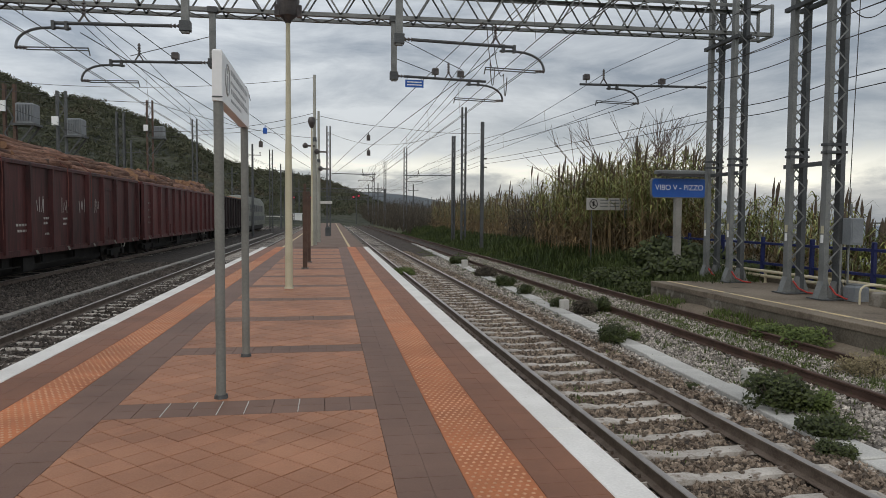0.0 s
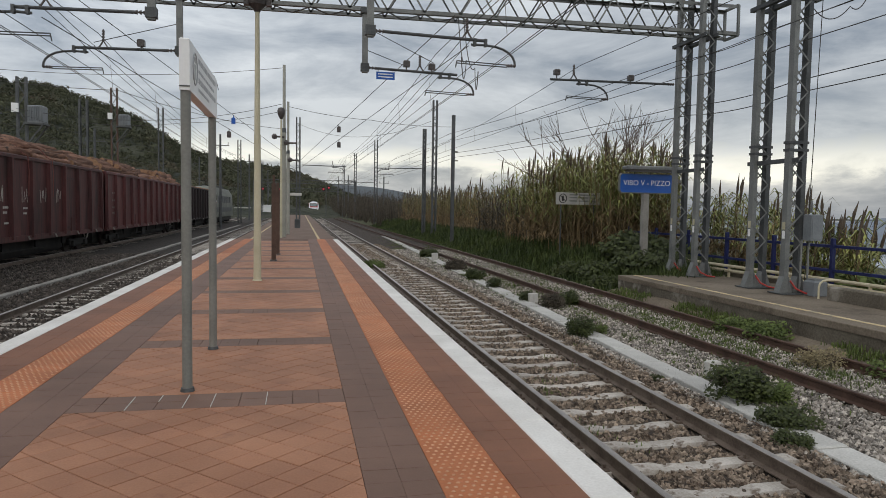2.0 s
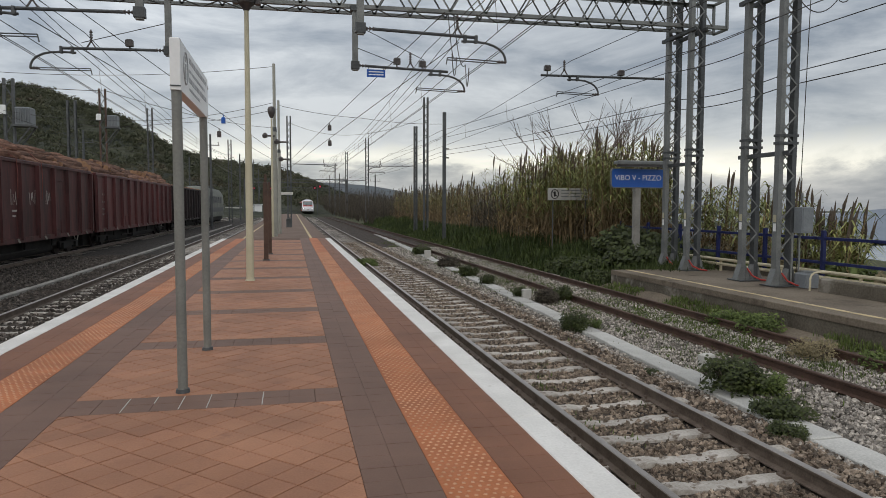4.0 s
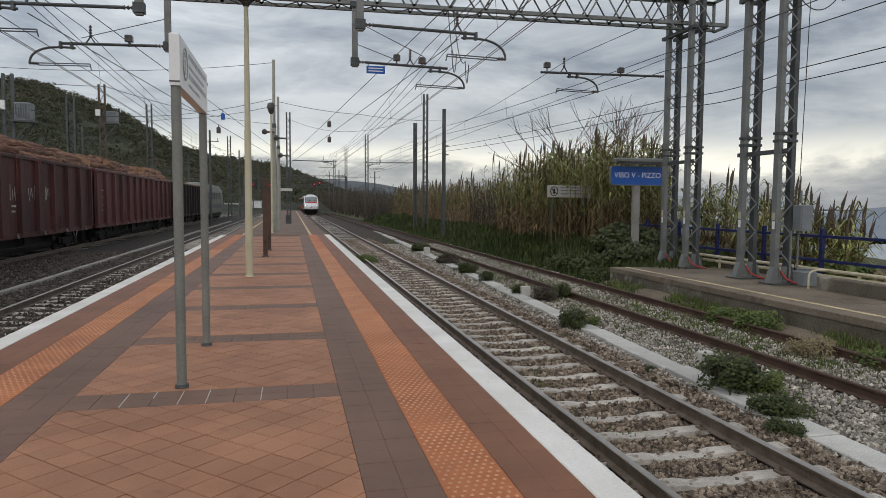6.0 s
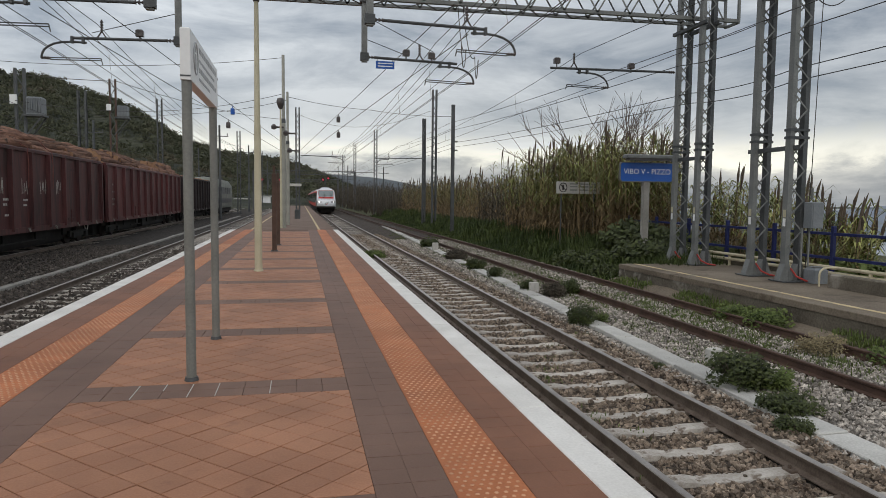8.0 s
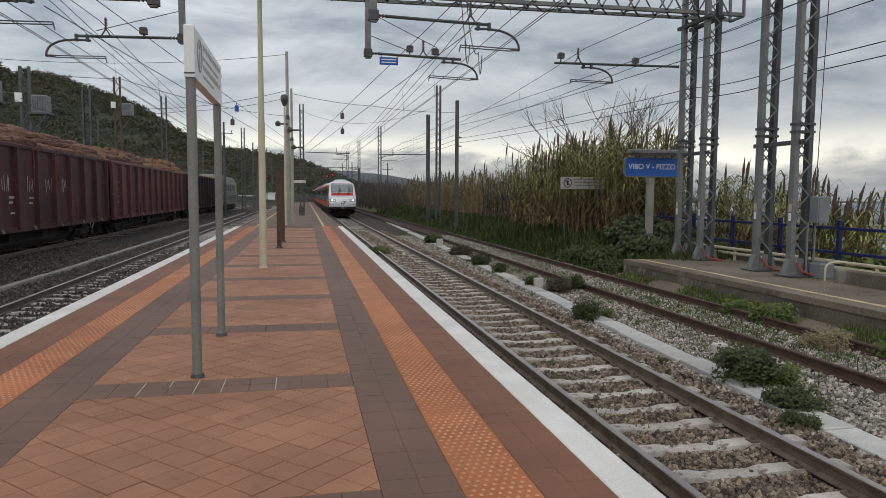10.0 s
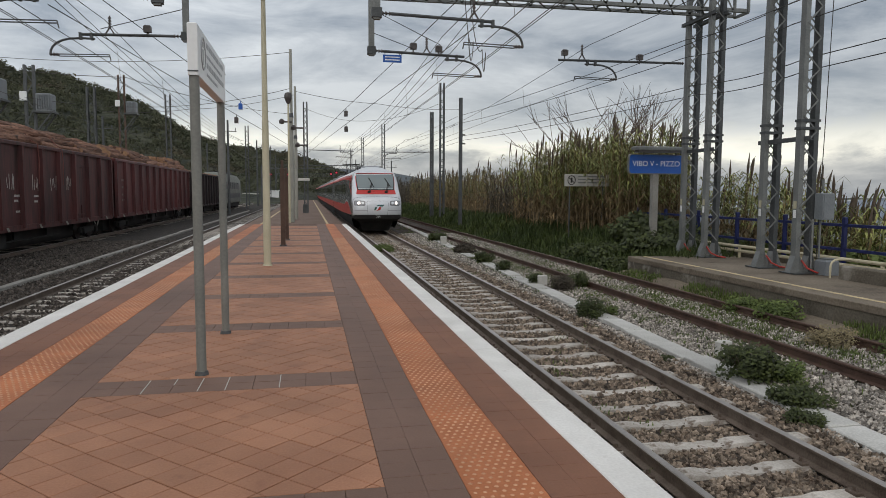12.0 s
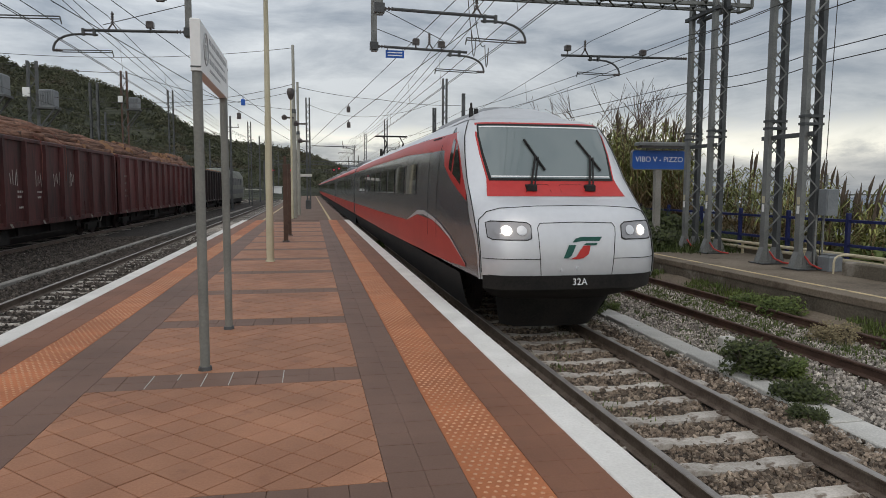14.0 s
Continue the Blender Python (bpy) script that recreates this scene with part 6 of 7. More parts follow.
def wagon(y0, paint, label):
    """High-sided open wagon: ribbed sides, ends, underframe, bogies."""
    t = thing("freight_wagon", label, "wagon", pose(X_FREIGHT, y0, 0), "freight train")
    L, W, Z0, Z1 = WAGON_L, 1.40, 0.40, 3.50
    for s in (-1, 1):
        b = Build()
        b.box((min(s * (W - 0.05), s * W), 0, Z0), (max(s * (W - 0.05), s * W), L, Z1 - 0.12))
        part("side_wall", b, paint, t)
        b = Build()
        b.box((min(s * (W - 0.08), s * (W + 0.09)), -0.02, Z1 - 0.14), (max(s * (W - 0.08), s * (W + 0.09)), L + 0.02, Z1), bevel=0.03)
        part("top_rail", b, paint, t)
        b = Build()
        b.box((min(s * (W - 0.05), s * (W + 0.08)), -0.05, Z0 - 0.10), (max(s * (W - 0.05), s * (W + 0.08)), L + 0.05, Z0 + 0.10))
        part("sole_bar", b, paint, t)
        # small lashing rings along the sole bar
        for q in range(8):
            b = Build()
            yq = 1.2 + q * (L - 2.4) / 7
            b.path([(s * (W + 0.09), yq - 0.05, Z0 + 0.06), (s * (W + 0.15), yq - 0.05, Z0 - 0.08), (s * (W + 0.15), yq + 0.05, Z0 - 0.08), (s * (W + 0.09), yq + 0.05, Z0 + 0.06)], 0.018, n=5)
            part("lashing_ring", b, M_CONC, t, "pale worn lashing ring")
        ribs = 12
        for k in range(ribs + 1):
            y = 0.08 + (L - 0.16) * k / ribs
            wd = 0.24 if k not in (0, ribs) else 0.22
            b = Build()
            x0, x1 = s * W, s * (W + 0.15)
            b.add([(x0, y - wd / 2, Z0), (x1, y - wd / 3.2, Z0), (x1, y + wd / 3.2, Z0), (x0, y + wd / 2, Z0), (x0, y - wd / 2, Z1 - 0.14), (x1, y - wd / 3.2, Z1 - 0.14), (x1, y + wd / 3.2, Z1 - 0.14), (x0, y + wd / 2, Z1 - 0.14)],
                  [(0, 1, 5, 4), (1, 2, 6, 5), (2, 3, 7, 6), (0, 3, 2, 1), (4, 5, 6, 7)])
            part("rib", b, paint, t)
        # door frames in the middle of each half
        for yc in (L * 0.29, L * 0.79):
            for half, z in ((0.55, 2.82), (0.5, 0.62)):
                b = Build()
                b.box((min(s * W, s * (W + 0.05)), yc - half, z), (max(s * W, s * (W + 0.05)), yc + half, z + 0.09))
                part("door_bar", b, paint, t)
            b = Build()
            b.tube((s * (W + 0.06), yc - 0.1, 0.4), (s * (W + 0.06), yc - 0.1, 1.1), 0.02, n=6)
            part("door_rod", b, paint, t)
    for y in (0.0, L - 0.08):
        b = Build()
        b.box((-W, y, Z0), (W, y + 0.08, Z1 - 0.02))
        part("end_wall", b, paint, t)
        for k in range(4):
            x = -1.1 + k * 2.2 / 3
            b = Build()
            b.box((x - 0.07, y - (0.10 if y == 0 else -0.08), Z0), (x + 0.07, y + (0.0 if y == 0 else 0.18), Z1 - 0.1))
            part("end_rib", b, paint, t)
    b = Build()
    b.box((-W, 0.05, Z0 - 0.1), (W, L - 0.05, Z0 + 0.02))
    # two deep black boxes added to block light showing through beneath the wagon
    b.box((-0.95, 4.2, -0.28), (0.85, L - 4.2, Z0 - 0.1))
    b.box((-0.62, 0.4, -0.42), (0.62, L - 0.4, Z0 - 0.1))
    b.box((0.7, L * 0.42, -0.28), (1.2, L * 0.46, 0.2))
    for q in range(5):
        b.box((1.05, L * (0.22 + 0.14 * q), -0.05), (1.12, L * (0.22 + 0.14 * q) + 0.5, 0.30))
    b.tube((-0.9, L * 0.5, -0.05), (-0.9, L * 0.58, -0.05), 0.22, n=12)
    b.tube((1.1, L * 0.3, -0.1), (1.1, L * 0.7, -0.1), 0.03, n=6)
    part("underframe", b, M_BLACK, t)
    for yb in (2.6, L - 2.6):
        for s in (-1, 1):
            b = Build()
            b.box((min(s * 0.95, s * 1.08), yb - 1.3, -0.22), (max(s * 0.95, s * 1.08), yb + 1.3, 0.06), bevel=0.04)
            for dy in (-0.9, 0.9):
                b.box((min(s * 0.98, s * 1.18), yb + dy - 0.16, -0.28), (max(s * 0.98, s * 1.18), yb + dy + 0.16, -0.02))
            part("bogie_frame", b, M_BLACK, t)
            for dy in (-0.9, 0.9):
                w = Build()
                c = Vector((s * 0.75, yb + dy, -0.55 + 0.46))
                w.tube(c - Vector((0.065, 0, 0)), c + Vector((0.065, 0, 0)), 0.46, n=20)
                part("wheel", w, M_WAGON_D, t)
    for y, d in ((0.0, -1), (L, 1)):
        for x in (-0.87, 0.87):
            b = Build()
            b.tube((x, y, 0.5 - 0.02), (x, y + d * 0.45, 0.48), 0.09, n=10)
            b.tube((x, y + d * 0.45, 0.48), (x, y + d * 0.52, 0.48), 0.22, n=14)
            part("buffer", b, M_BLACK, t)
        b = Build()
        b.tube((0, y, 0.42), (0, y + d * 0.6, 0.40), 0.06, n=8)
        part("coupling", b, M_BLACK, t)
        # white hose ends that catch the light
        b = Build()
        b.path([(0.55, y, 0.3), (0.55, y + d * 0.28, -0.02), (0.5, y + d * 0.42, -0.22)], 0.03, n=6)
        part("brake_hose", b, M_CONC_L, t, "pale brake hose")
    return t


rl = random.Random(17)
ME_LOGS = []
for k in range(7):
    b = Build()
    n = 9
    rows = []
    for j in range(9):
        y = -1.0 + 2.0 * j / 8
        bend, taper = 0.035 * math.sin(j * 0.9 + k), 1.08 - 0.02 * j
        rows.append([((0.125 + rl.uniform(-0.018, 0.018)) * taper * math.cos(6.2832 * i / n) + bend, y, (0.125 + rl.uniform(-0.018, 0.018)) * taper * math.sin(6.2832 * i / n)) for i in range(n)])
    for j in range(8):
        for i in range(n):
            i2 = (i + 1) % n
            b.add([rows[j][i], rows[j][i2], rows[j + 1][i2], rows[j + 1][i]], [(0, 1, 2, 3)])
    b.add(rows[0], [tuple(range(n))], 1)
    b.add(rows[-1], [tuple(range(n - 1, -1, -1))], 1)
    ME_LOGS.append(b.mesh("log", M_BARK, M_CUT, smooth=True))


def log_load(y0, seed, height):
    """Logs heaped above the wagon's rim in stacks, each stack with its own height."""
    r = random.Random(seed)
    t = thing("log_load", "heaped load of red-brown barked logs in the wagon", "logs", pose(X_FREIGHT, y0, 0), "log loads")

    def crest(y):
        """Height of the heap over the rim along the wagon."""
        return height * (0.66 + 0.45 * noise.noise((y * 0.22, seed * 1.7, 0.5)) + 0.12 * noise.noise((y * 0.9, seed, 3)))

    b = Build()
    rows = [[(-1.3 + 2.6 * i / 8, 0.15 + (WAGON_L - 0.3) * j / 40, 3.26 + max(0.0, crest(0.15 + (WAGON_L - 0.3) * j / 40) - 0.12) * (1 - (abs(i - 4) / 4) ** 3) + 0.05 * noise.noise((i, j, seed))) for i in range(9)] for j in range(41)]
    b.grid(rows)
    part("bark_litter", b, M_BARK, t, "bark and broken wood between the logs", smooth=True)
    y = 0.2
    while y < WAGON_L - 1.4:
        L = min(r.uniform(3.4, 4.8), WAGON_L - 0.15 - y)
        for i in range(38):
            x = -1.24 + 2.48 * (i + 0.5) / 38 + r.uniform(-0.05, 0.05)
            h = crest(y + L / 2) * (1 - (abs(x) / 1.3) ** 3) * r.uniform(0.82, 1.08)
            sc = r.uniform(0.75, 1.35)
            ob = part("log", r.choice(ME_LOGS), M_BARK, t)
            ob.matrix_basis = pose(x, y + L / 2 + r.uniform(-0.25, 0.25) * (0 if y < 0.5 else 1), 3.36 + max(-0.02, h), r.uniform(-2.2, 2.2), r.uniform(0, 360), r.uniform(-3, 3)) @ Matrix.Diagonal((sc, L / 2.0, sc, 1))
        y += L + 0.05
    return t


def lashing_strap(y, low):
    """A faded red strap over the rim, hanging down the wagon side."""
    b = Build()
    b.path([(1.10, 0, 3.95), (1.36, 0.03, 3.62), (1.56, 0.05, 3.50), (1.585, 0.08, 2.9), (1.575, 0.02, 2.0), (1.58, 0.06, low)], 0.016, n=5)
    thing("lashing_strap", "faded red lashing strap hanging over the wagon side", "strap", pose(X_FREIGHT, y, 0), "lashing straps", mesh=b.mesh("lashing_strap", M_STRAP))


M_STRAP = mat("faded_red_strap", (0.16, 0.055, 0.045), (0.25, 0.09, 0.075), 0.8, scale=5, fine=40, bump=0.1)
for y, low in ((23.0, 0.9), (28.4, 2.8), (31.0, 2.9), (20.5, 2.4)):
    lashing_strap(y, low)
WAGONS = ((-7.85, M_WAGON, "dark oxide-red high-sided freight wagon loaded with logs"), (15.75, M_WAGON, "dark oxide-red high-sided freight wagon with chalk marks and white codes"), (39.4, M_WAGON_R, "rusty red high-sided freight wagon loaded with logs"), (63.2, M_WAGON_D, "sooty dark high-sided freight wagon behind the locomotive"))
made = []
for k, (y, m, lab) in enumerate(WAGONS):
    made.append(wagon(y, m, lab))
    if k < 3:
        log_load(y, 100 + k, 1.2)
log_load(63.2, 104, 0.25)
# white markings on the wagon facing the platform: plain bars and chalk strokes
mk = made[1]
rm = random.Random(9)
for y, z, w, h in ((10.8, 1.52, 0.75, 0.08), (10.8, 1.34, 0.75, 0.08), (8.6, 1.30, 0.9, 0.08), (8.7, 1.10, 0.8, 0.08), (10.9, 0.96, 0.5, 0.07), (12.6, 1.5, 0.45, 0.07), (12.6, 1.3, 0.35, 0.07)):
    for k in range(4):
        if rm.random() < 0.8:
            b = Build()
            b.box((1.401, y + k * w / 4, z), (1.405, y + k * w / 4 + w * 0.19, z + h))
            part("code_bar", b, M_CONC_L, mk, "worn white stencilled bar")
for yc in (10.3, 12.5, 14.4, 16.2):
    for k in range(4):
        b = Build()
        y = yc + k * 0.17
        b.bar((1.404, y, 1.85 + rm.uniform(-0.1, 0.1)), (1.404, y + rm.uniform(-0.1, 0.18), 2.25 + rm.uniform(-0.12, 0.12)), 0.006, 0.035)
        part("chalk_stroke", b, M_CONC_L, mk, "white chalk stroke")
for y in (1.4, 1.8, 6.2, 9.4):
    for z in (2.3, 1.9, 1.5, 1.2):
        b = Build()
        b.box((1.401, y, z), (1.405, y + 0.22, z + 0.10))
        part("code_bar", b, M_CONC, made[2], "worn white stencilled bar")

loco = thing("locomotive", "pale grey electric locomotive at the head of the freight wagons", "locomotive", pose(X_FREIGHT, 86.6, 0), "freight train")
b = Build()
prof = [(0.0, 0.25, 3.3, 0.2), (0.8, 0.25, 4.05, 0.0), (2.2, 0.25, 4.2, 0.0), (20.8, 0.25, 4.2, 0.0), (22.2, 0.25, 4.05, 0.0), (23.4, 0.25, 2.9, 0.15)]
rows = [[(-1.45 + i_, y, z0), (-1.48 + i_, y, 1.3), (-1.40 + i_, y, min(z1, 3.3)), (-1.0, y, z1 - 0.12), (0, y, z1), (1.0, y, z1 - 0.12), (1.40 - i_, y, min(z1, 3.3)), (1.48 - i_, y, 1.3), (1.45 - i_, y, z0)] for y, z0, z1, i_ in prof]
b.grid(rows, flip=True)
b.add(rows[0], [tuple(range(8, -1, -1))])
b.add(rows[-1], [tuple(range(9))])
part("body", b, M_LOCO, loco, smooth=True)
for s in (-1, 1):
    b = Build()
    b.box((min(s * 1.47, s * 1.50), 2.2, 0.9), (max(s * 1.47, s * 1.50), 20.9, 1.5))
    part("lower_band", b, M_GALV_D, loco, "dark lower band")
    for k in range(7):
        b = Build()
        b.box((min(s * 1.40, s * 1.475), 3.4 + k * 2.4, 2.1), (max(s * 1.40, s * 1.475), 5.1 + k * 2.4, 3.0))
        part("grille", b, M_GALV_D, loco, "dark side grille")
    b = Build()
    b.box((min(s * 1.40, s * 1.48), 0.9, 2.1), (max(s * 1.40, s * 1.48), 1.9, 3.1))
    part("cab_window", b, M_TGLASS, loco)
b = Build()
b.box((-1.2, 1, -0.3), (1.2, 22.4, 0.25))
part("underframe", b, M_BLACK, loco)
for yb in (4.0, 11.7, 19.4):
    for dy in (-1.2, 1.2):
        for s in (-1, 1):
            w = Build()
            c = Vector((s * 0.75, yb + dy, 0.02))
            w.tube(c - Vector((0.4, 0, 0)), c + Vector((0.4, 0, 0)), 0.57, n=18)
            part("wheel", w, M_BLACK, loco)
b = Build()
for y in (4.0, 19.0):
    b.tube((-0.5, y - 0.8, 4.2), (0, y + 0.6, 4.8), 0.04)
    b.tube((0.5, y - 0.8, 4.2), (0, y + 0.6, 4.8), 0.04)
    b.tube((-0.8, y + 0.6, 4.85), (0.8, y + 0.6, 4.85), 0.04)
b.box((-0.7, 6, 4.1), (0.7, 17, 4.4), bevel=0.06)
part("roof_gear", b, M_BLACK, loco)


# ---- things on the island platform ----
def platform_sign():
    t = thing("platform_sign", "white information sign with grey lines on two grey posts", "sign", pose(-1.005, 6.66, 0))
    for y in (0.0, 1.93):
        b = Build()
        b.tube((0, y, 0), (0, y, 2.82), 0.046, n=14)
        part("post", b, M_SIGNPOST, t, "grey-green painted tubular post", smooth=True)
        b = Build()
        b.tube((0, y, 0), (0, y, 0.035), 0.066, 0.060, n=14)
        part("post_foot", b, M_GALV_D, t)
    b = Build()
    b.box((-0.045, -0.06, 2.80), (0.045, 2.02, 3.27), bevel=0.012)
    pn = part("panel", b, M_PANEL, t, "white box-section sign panel")
    # ring symbol and bars for the small print, on the face towards the tracks
    b = Build()
    pts = [(0.048, 0.26 + 0.13 * math.cos(a), 3.05 + 0.15 * math.sin(a)) for a in [k * 0.3927 for k in range(17)]]
    b.path(pts, 0.008, n=5)
    b.box((0.0455, 0.235, 2.95), (0.050, 0.285, 3.09))
    b.box((0.0455, 0.235, 3.11), (0.050, 0.285, 3.16))
    part("ring_symbol", b, M_TEXT, pn, "grey ring symbol")
    for z, h, y1 in ((3.15, 0.05, 1.85), (3.06, 0.028, 1.7), (2.96, 0.05, 1.85), (2.88, 0.028, 1.3)):
        y = 0.50
        rs = random.Random(int(z * 100))
        while y < y1:
            w = rs.uniform(0.08, 0.22)
            b = Build()
            b.box((0.0455, y, z), (0.048, min(y + w, y1), z + h))
            part("text_bar", b, M_TEXT, pn)
            y += w + 0.04
    b = Build()
    for z in (2.83,):
        b.box((-0.047, -0.066, z), (0.047, -0.059, z + 0.012))
    part("end_cap_screws", b, M_GALV_D, pn)
    return t


platform_sign()


def lamp_pole():
    t = thing("platform_lamp", "slim cream-painted lamp pole with a dark lantern on top", "lamp post", pose(-0.95, 16.44, 0))
    b = Build()
    b.tube((0, 0, 0), (0, 0, 3.4), 0.090, 0.076, n=14)
    b.tube((0, 0, 3.4), (0, 0, 6.25), 0.070, 0.050, n=14)
    part("pole", b, M_CREAM, t, smooth=True)
    b = Build()
    b.tube((0, 0, 0), (0, 0, 0.04), 0.115, 0.105, n=14)
    part("foot", b, M_CREAM, t)
    b = Build()
    b.spin([(0.06, 6.2), (0.10, 6.28), (0.20, 6.36), (0.27, 6.70), (0.26, 6.82), (0.16, 6.92), (0.05, 6.95)], n=14)
    part("lantern", b, M_INSUL, t, "dark weathered lantern", smooth=True)
    for dx in (-0.3, 0.2):
        b = Build()
        b.box((dx, -0.08, 6.35), (dx + 0.12, 0.08, 6.62), bevel=0.02)
        part("floodlight", b, M_INSUL, t)
    return t


lamp_pole()
t = thing("platform_lamp", "thin grey lamp pole with a dark bulb-shaped lantern", "lamp post", pose(-1.02, 39.3, 0))
b = Build()
b.tube((0, 0, 0), (0, 0, 6.7), 0.07, 0.05, n=10)
part("pole", b, M_CREAM, t)
b = Build()
b.spin([(0.05, 6.62), (0.12, 6.70), (0.20, 6.92), (0.22, 7.08), (0.17, 7.22), (0.05, 7.27)], n=14)
part("lantern", b, M_INSUL, t, smooth=True)
for x, y, h in ((-0.80, 22.54, 2.50), (-0.77, 25.4, 2.35)):
    t = thing("rusty_post", "square rust-brown steel post standing on the platform", "post", pose(x, y, 0), "rusty posts")
    b = Build()
    b.box((-0.07, -0.07, 0), (0.07, 0.07, h), bevel=0.015)
    part("shaft", b, M_RUSTPOST, t)
    b = Build()
    b.box((-0.11, -0.11, 0), (0.11, 0.11, 0.03))
    part("base_plate", b, M_GALV_D, t)
    b = Build()
    b.box((-0.04, -0.03, h), (0.04, 0.03, h + 0.25))
    part("peg", b, M_RUSTPOST, t)

# ---- concrete cable channel and markers between the tracks ----
ch = thing("cable_channel", "line of pale concrete cable channel covers in the ballast", "cable channel")
rc = random.Random(8)
y = 3.0
while y < 60:
    if not (7.45 < y < 8.0 or 13.2 < y < 13.8 or 19 < y < 19.9 or 23.2 < y < 24.6 or rc.random() < (0.0 if y < 22 else 0.25)):
        b = Build()
        b.box((-0.19, 0, -0.10), (0.19, 0.985, 0.0), bevel=0.012)
        part("cover", b, M_CONC_W, ch, at=pose(5.32 + 0.033 * y + rc.uniform(-0.012, 0.012), y, BED_Z + 0.065 + rc.uniform(-0.015, 0.012), rc.uniform(-0.6, 0.6), rc.uniform(-1.5, 1.5), -1.9 + rc.uniform(-0.8, 0.8)))
    y += 1.0
for x, y, w, h in ((6.22, 9.18, 0.11, 0.24), (6.15, 17.2, 0.12, 0.28), (6.25, 31.3, 0.14, 0.42)):
    b = Build()
    b.box((-w, -0.06, -0.08), (w, 0.06, h), bevel=0.018)
    b.box((-0.012, -0.068, 0.02), (0.012, -0.058, h - 0.03))
    thing("concrete_marker", "small weathered concrete marker stub in the ballast", "marker", pose(x, y, BED_Z, 0, 0, 8), "concrete markers", mesh=b.mesh("concrete_marker", M_CONC_L))
# pale kerb of the far track bed on the left
kb = thing("concrete_kerb", "long pale concrete kerb between the left tracks", "kerb")
for k in range(40):
    b = Build()
    b.box((-0.10, 0, -0.15), (0.10, 1.96, 0.10), bevel=0.015)
    part("kerb_stone", b, M_CONC, kb, at=pose(-7.45 + rc.uniform(-0.015, 0.015), 10 + k * 2, BED_Z + rc.uniform(-0.01, 0.01)))

# ---- side platform furniture ----
nb = thing("station_name_board", "blue station name board with white letters on a concrete post", "sign", pose(11.95, 22.0, 0))


def rounded_plate(b, w, z0, z1, r, y0, y1):
    """An upright plate with rounded corners, facing -y."""
    pts = []
    for cx, cz, a0 in ((w - r, z0 + r, -90), (w - r, z1 - r, 0), (-w + r, z1 - r, 90), (-w + r, z0 + r, 180)):
        pts += [(cx + r * math.cos(radians(a0 + 22.5 * k)), cz + r * math.sin(radians(a0 + 22.5 * k))) for k in range(5)]
    n = len(pts)
    b.add([(x, y, z) for y in (y0, y1) for x, z in pts], [tuple(range(n)), tuple(range(2 * n - 1, n - 1, -1))] + [(k, n + k, n + (k + 1) % n, (k + 1) % n) for k in range(n)])


b = Build()
rounded_plate(b, 1.03, 2.41, 3.10, 0.12, -0.05, 0.05)
part("board_back", b, M_GALV, nb)
b = Build()
rounded_plate(b, 1.00, 2.44, 3.07, 0.10, -0.062, -0.05)
part("board", b, M_BLUE, nb, "blue enamel face")
letters("VIBO V - PIZZO", 0.262, M_WTEXT, nb, pose(0, -0.066, 2.765, 90, 0, 0), "white raised letters")
b = Build()
b.box((-0.09, -0.02, -0.7), (0.13, 0.16, 2.46), bevel=0.02)
part("post", b, M_CONC, nb, "pale square concrete post")
b = Build()
b.box((-1.0, -0.55, 3.22), (1.05, -0.15, 3.34), bevel=0.03)
part("lamp_canopy", b, M_GALV, nb, "pale strip lamp canopy over the board")
b = Build()
b.box((-0.9, -0.5, 3.14), (0.95, -0.2, 3.22))
part("lamp_tray", b, M_INSUL, nb, "dark underside of the lamp")
for x in (-0.6, 0.0, 0.6):
    b = Build()
    b.tube((x, -0.3, 3.05), (x, -0.3, 3.24), 0.025, n=6)
    b.tube((x, -0.3, 3.34), (x, -0.3, 3.44), 0.02, n=6)
    part("lamp_bracket", b, M_GALV_D, nb)

ws = thing("warning_board", "small white no-walking warning board on two posts", "sign", pose(11.75, 27.5, 0))
b = Build()
b.box((-1.0, -0.03, 2.03), (1.0, 0.03, 2.54), bevel=0.02)
part("panel", b, M_BOARD, ws, "off-white weathered panel")
b = Build()
pts = [(-0.70 + 0.17 * math.cos(k * 0.3927), -0.036, 2.29 + 0.19 * math.sin(k * 0.3927)) for k in range(17)]
b.path(pts, 0.018, n=5)
b.bar((-0.82, -0.036, 2.40), (-0.58, -0.036, 2.18), 0.01, 0.03)
part("ring_symbol", b, M_BLACK, ws, "dark ring with a bar")
b = Build()
b.box((-0.74, -0.034, 2.18), (-0.66, -0.031, 2.40))
part("symbol_mark", b, M_BLACK, ws)
for z in (2.42, 2.30, 2.16):
    for x0, x1 in ((-0.40, -0.05), (0.02, 0.45), (0.52, 0.85)):
        b = Build()
        b.box((x0, -0.034, z), (x1, -0.031, z + 0.05))
        part("text_bar", b, M_GALV, ws)
for x in (-0.75, 0.75):
    b = Build()
    b.tube((x, 0.05, -0.5), (x, 0.05, 2.5), 0.03, n=8)
    part("post", b, M_GALV_D, ws)

